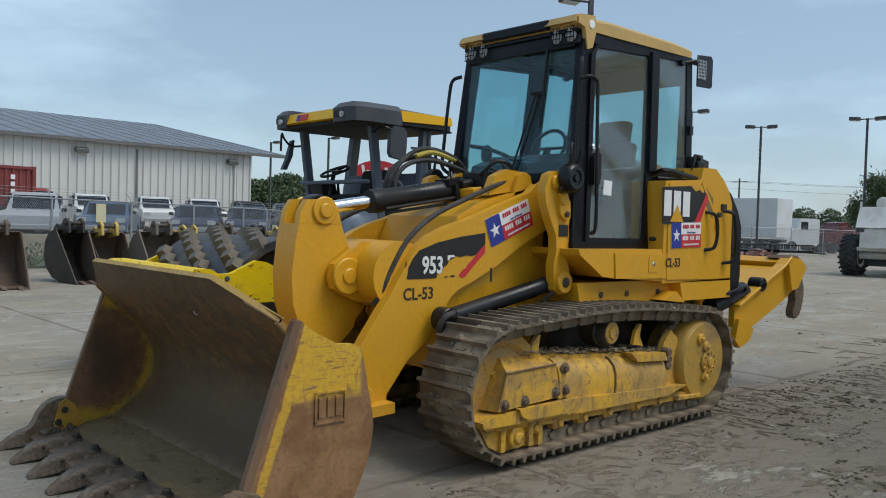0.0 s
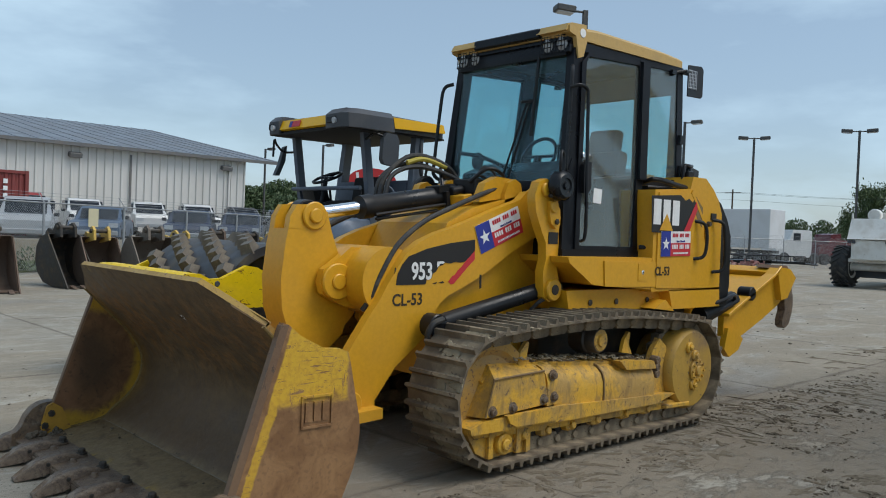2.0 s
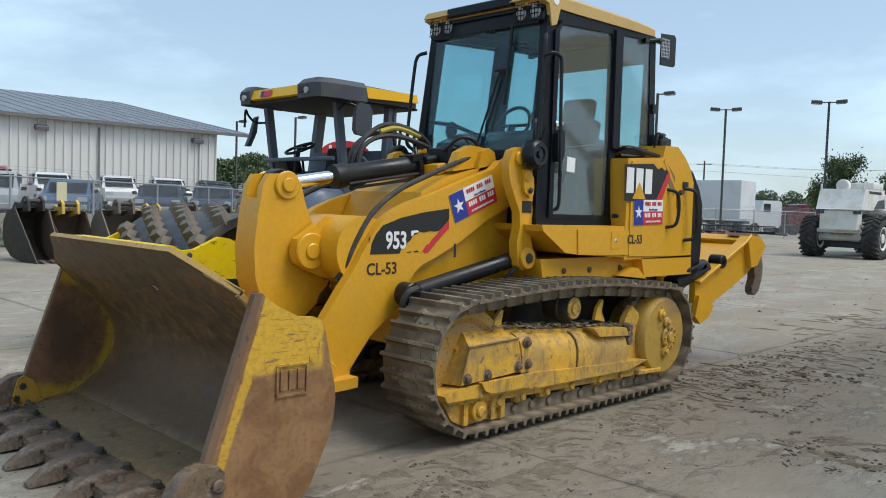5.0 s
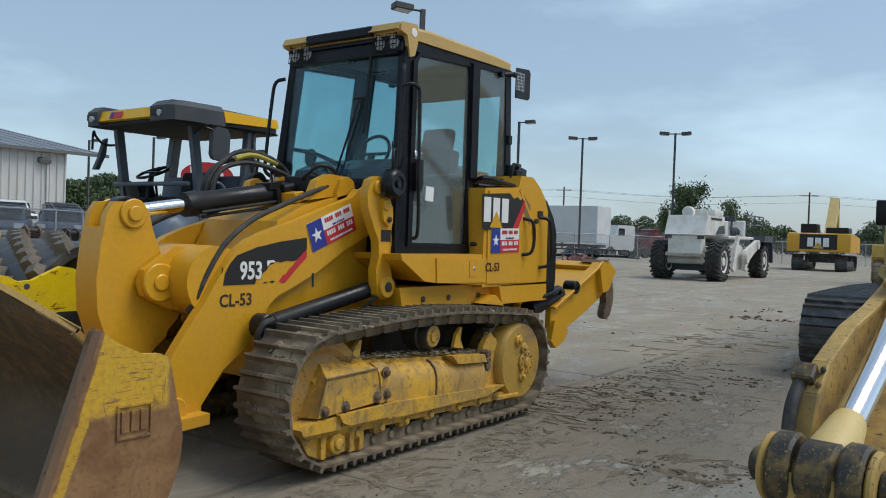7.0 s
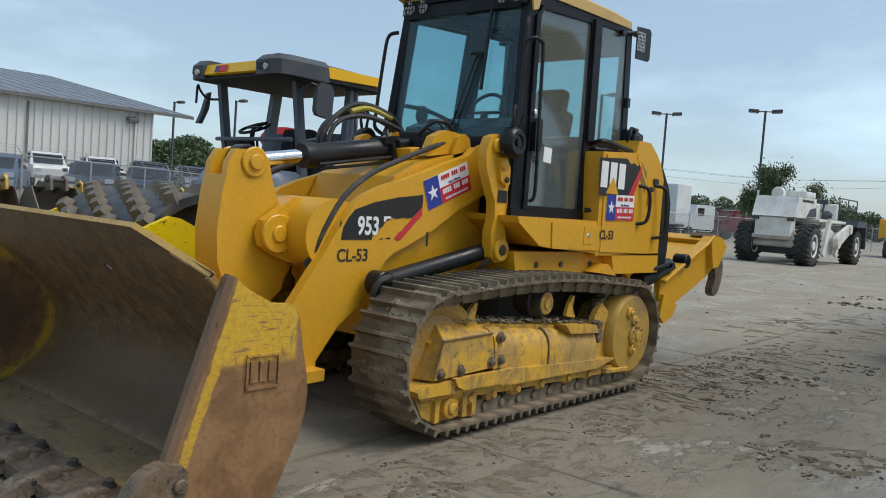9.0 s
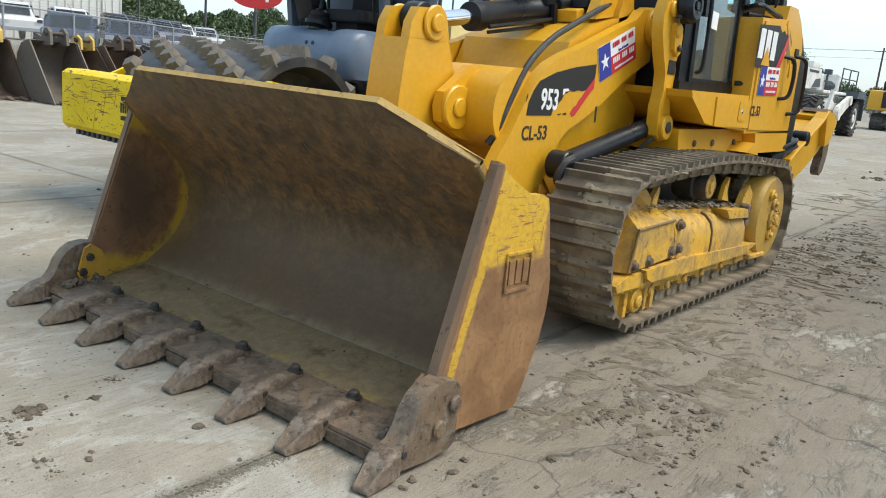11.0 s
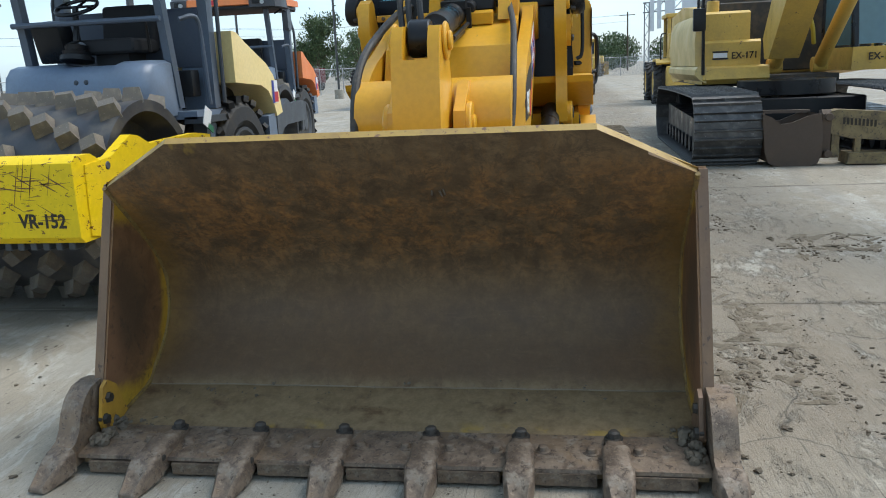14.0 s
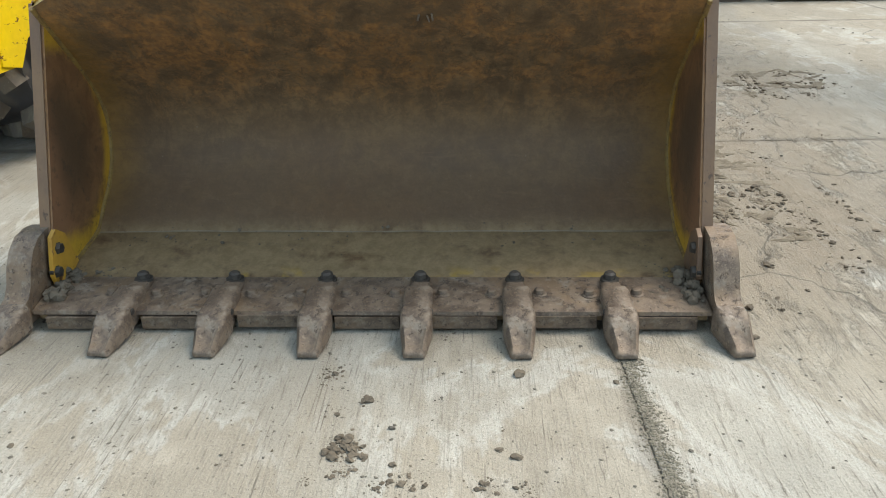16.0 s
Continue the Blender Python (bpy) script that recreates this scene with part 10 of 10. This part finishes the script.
def clods(name, spots, label, mat):
    """Loose lumps: rows of (x, y, spread x, spread y, count, smallest, largest)."""
    verts, faces = [], []
    for x, y, sx, sy, n, a, b in spots:
        for _ in range(n):
            px, py = rnd.gauss(x, sx), rnd.gauss(y, sy)
            s = a + (b - a) * rnd.random() ** 6
            rot, fl, ax = rnd.uniform(0, 6.28), rnd.uniform(0.30, 0.62), rnd.uniform(0.5, 1.0)
            vs_, fs_ = (LUMP_V, LUMP_F) if s > 0.008 else (CRUMB_V, CRUMB_F)
            ca, sa, k = math.cos(rot), math.sin(rot), len(verts)
            for vx, vy, vz in vs_:
                j = rnd.uniform(0.60, 1.30)
                jx, jy = vx * j * s, vy * j * s * ax
                verts.append((px + jx * ca - jy * sa, py + jx * sa + jy * ca, max(0.0, s * fl * 0.45 + vz * j * s * fl)))
            faces += [tuple(k + q_ for q_ in f) for f in fs_]
    me = bpy.data.meshes.new(name)
    me.from_pydata(verts, [], faces)
    me.materials.append(mat)
    return tagged(new(name, me), label, "dirt", kind="stuff")


def smears(name, zones, label, mat):
    """Thin ragged films of mud pressed on the concrete: rows of (x0, x1, y0, y1, count, length, width, turn in degrees)."""
    verts, faces = [], []
    for x0, x1, y0, y1, n, ln, wd, turn in zones:
        for _ in range(n):
            cx, cy = rnd.uniform(x0, x1), rnd.uniform(y0, y1)
            L, w, a0 = ln * rnd.uniform(0.3, 1.3), wd * rnd.uniform(0.4, 1.4), radians(turn + rnd.gauss(0, 38))
            h, k, m_ = rnd.uniform(0.002, 0.007), len(verts), 26
            p2, p3, p5, p9 = (rnd.uniform(0, 6.28) for _ in range(4))
            verts.append((cx, cy, h))
            for rr, hh in ((0.55, h), (0.86, h * 0.7), (1.0, 0.0004)):
                for i in range(m_):
                    a = 2 * math.pi * i / m_
                    r = rr * (1 + 0.22 * math.sin(2 * a + p2) + 0.20 * math.sin(3 * a + p3) + 0.15 * math.sin(5 * a + p5) + 0.10 * math.sin(9 * a + p9) + rnd.uniform(-0.06, 0.06))
                    u, v = L * r * math.cos(a), w * r * math.sin(a)
                    verts.append((cx + u * math.cos(a0) - v * math.sin(a0), cy + u * math.sin(a0) + v * math.cos(a0), hh * (rnd.uniform(0.5, 1.5) if rr < 1 else 1)))
            for i in range(m_):
                j = (i + 1) % m_
                faces.append((k, k + 1 + i, k + 1 + j))
                for q in (0, m_):
                    faces.append((k + 1 + q + i, k + 1 + q + m_ + i, k + 1 + q + m_ + j, k + 1 + q + j))
    me = bpy.data.meshes.new(name)
    me.from_pydata(verts, [], faces)
    me.materials.append(mat)
    return tagged(new(name, me), label, "dirt", kind="stuff")


MUD = []
for x, y, sx, sy, n, a, b in ((3.0, -1.42, 1.2, 0.12, 260, 0.006, 0.03), (1.5, -1.72, 0.4, 0.25, 200, 0.006, 0.035), (6.6, -1.4, 0.9, 0.3, 260, 0.008, 0.05), (5.3, -1.9, 0.8, 0.3, 150, 0.006, 0.045),
                              (7.4, -1.8, 1.0, 0.3, 120, 0.008, 0.05), (4.0, -2.55, 0.4, 0.2, 90, 0.006, 0.045), (0.8, -1.9, 0.3, 0.2, 90, 0.006, 0.03), (10.5, -1.1, 1.0, 0.3, 90, 0.01, 0.06), (8.2, -2.2, 1.2, 0.35, 110, 0.008, 0.05), (2.6, -2.3, 0.7, 0.35, 120, 0.006, 0.035)):
    # each stretch breaks up into small heaps
    for _ in range(max(3, n // 15)):
        MUD.append((rnd.gauss(x, sx), rnd.gauss(y, sy), 0.04 + 0.13 * rnd.random(), 0.015 + 0.04 * rnd.random(), 70, 0.0015, b * rnd.uniform(0.15, 0.55)))
# crumbly heaps and single lumps in front of the bucket
for x, y, sp, n, big in ((-0.49, 0.09, 0.028, 60, 0.012), (-0.56, 0.10, 0.012, 14, 0.012), (-0.64, -0.05, 0.012, 26, 0.018), (-0.69, 0.03, 0.018, 20, 0.009), (-0.88, 0.0, 0.030, 110, 0.022), (-0.90, -0.05, 0.022, 60, 0.018), (-0.97, -0.03, 0.025, 50, 0.010),
                       (-1.02, 0.07, 0.014, 22, 0.010), (-1.02, -0.21, 0.030, 70, 0.014), (-1.05, -0.13, 0.022, 40, 0.010), (-0.49, -0.53, 0.006, 4, 0.026), (-0.64, -0.48, 0.003, 2, 0.022), (-0.785, -0.47, 0.004, 2, 0.026), (-0.876, -0.473, 0.006, 6, 0.015),
                       (-0.907, -0.51, 0.008, 9, 0.024), (-1.035, -0.42, 0.026, 50, 0.011), (-1.05, -0.53, 0.022, 40, 0.010), (-0.52, -0.85, 0.010, 8, 0.014), (-0.22, -0.30, 0.03, 24, 0.008), (-1.2, 0.2, 0.2, 30, 0.010), (-0.9, 0.7, 0.25, 24, 0.012), (-1.6, 0.1, 0.3, 40, 0.014), (-1.5, -0.5, 0.15, 30, 0.012)):
    MUD.append((x, y, sp, sp * 0.8, n, 0.002, big))
MUD += [(0.05, -1.55, 0.15, 0.12, 30, 0.004, 0.03), (1.0, 4.2, 1.2, 0.8, 50, 0.004, 0.02), (-0.4, 2.0, 0.7, 0.7, 60, 0.004, 0.022), (0.95, -1.60, 0.10, 0.08, 60, 0.004, 0.022), (1.22, -1.78, 0.14, 0.10, 90, 0.004, 0.024), (0.80, -1.82, 0.10, 0.07, 50, 0.004, 0.020), (0.68, -1.92, 0.05, 0.05, 26, 0.004, 0.018),
        (3.95, -3.0, 0.18, 0.12, 90, 0.004, 0.024), (3.75, -2.60, 0.16, 0.05, 80, 0.004, 0.024), (3.7, -3.2, 0.10, 0.06, 40, 0.004, 0.02), (16.6, 0.2, 0.25, 0.2, 60, 0.01, 0.07), (16.5, -0.55, 0.3, 0.15, 40, 0.01, 0.06), (19.0, 0.5, 0.6, 0.2, 40, 0.01, 0.06)]
# ribs of mud pressed out between the grousers, behind the machine
for k in range(26):
    MUD.append((4.7 + 0.17 * k + rnd.gauss(0, 0.03), -1.02 + rnd.gauss(0, 0.05), 0.022, 0.13, 60, 0.002, 0.019))
    if k % 2:
        MUD.append((4.4 + 0.17 * k + rnd.gauss(0, 0.05), -1.75 + rnd.gauss(0, 0.25), 0.03, 0.10, 60, 0.002, 0.024))
clods("mud_clods", MUD, "dried mud clods broken off the tracks", M_MUD)
smears("mud_smears", [(0.6, 2.2, -1.90, -1.20, 70, 0.08, 0.035, -20), (2.0, 4.4, -1.75, -1.18, 70, 0.08, 0.028, -15), (4.4, 6.4, -1.75, -0.70, 80, 0.10, 0.022, -75), (5.8, 8.6, -1.75, -0.85, 70, 0.10, 0.028, -70), (3.4, 4.3, -3.2, -2.45, 30, 0.10, 0.035, -10), (9.0, 14.0, -1.6, 0.2, 60, 0.18, 0.05, -60)], "flat dried mud pressed on by the tracks", coat("pressed_mud_film", (0.175, 0.145, 0.105), 0.95, dirt=(0.115, 0.092, 0.066), amount=0.9, scale=16.0, bump=0.8, spec=0.2))
SAND = [(-0.38 - 0.05 * k, -0.905 - 0.0012 * k + rnd.gauss(0, 0.006), 0.03, 0.022, 300, 0.0012, 0.0075) for k in range(20)]
clods("joint_sand", SAND, "sandy grit washed along the open joint", coat("joint_sand_grains", (0.165, 0.145, 0.105), 0.95, dirt=(0.10, 0.085, 0.062), amount=0.7, scale=25.0))
GRIT = [(0.0, -2.5, 2.2, 1.4, 500, 0.002, 0.009), (-0.8, 0.3, 0.8, 1.4, 4200, 0.0015, 0.008), (5.0, -2.2, 3.0, 1.6, 1500, 0.002, 0.012), (0.5, 3.0, 1.8, 1.8, 2000, 0.003, 0.012), (12.0, 2.0, 5.0, 4.0, 700, 0.008, 0.03)]
clods("loose_grit", GRIT, "small stones scattered over the concrete", coat("grit", (0.11, 0.094, 0.072), 0.9, dirt=(0.24, 0.21, 0.165), amount=0.8, scale=20.0))
# crumbs lying in the bucket
FL = [(0.32, y, 0.05, 0.22, 60, 0.002, 0.010) for y in (-0.6, 0.0, 0.6, 0.9)] + [(0.02, -1.12, 0.08, 0.06, 60, 0.004, 0.018), (0.0, 1.1, 0.08, 0.06, 60, 0.004, 0.018)]
cr = clods("bucket_crumbs", FL, "dry soil crumbs lying in the bucket", M_MUD)
for v in cr.data.vertices:
    v.co.z += 0.088 + max(0.0, v.co.x + 0.0) * 0.20 + max(0.0, v.co.x - 0.3) * 0.15
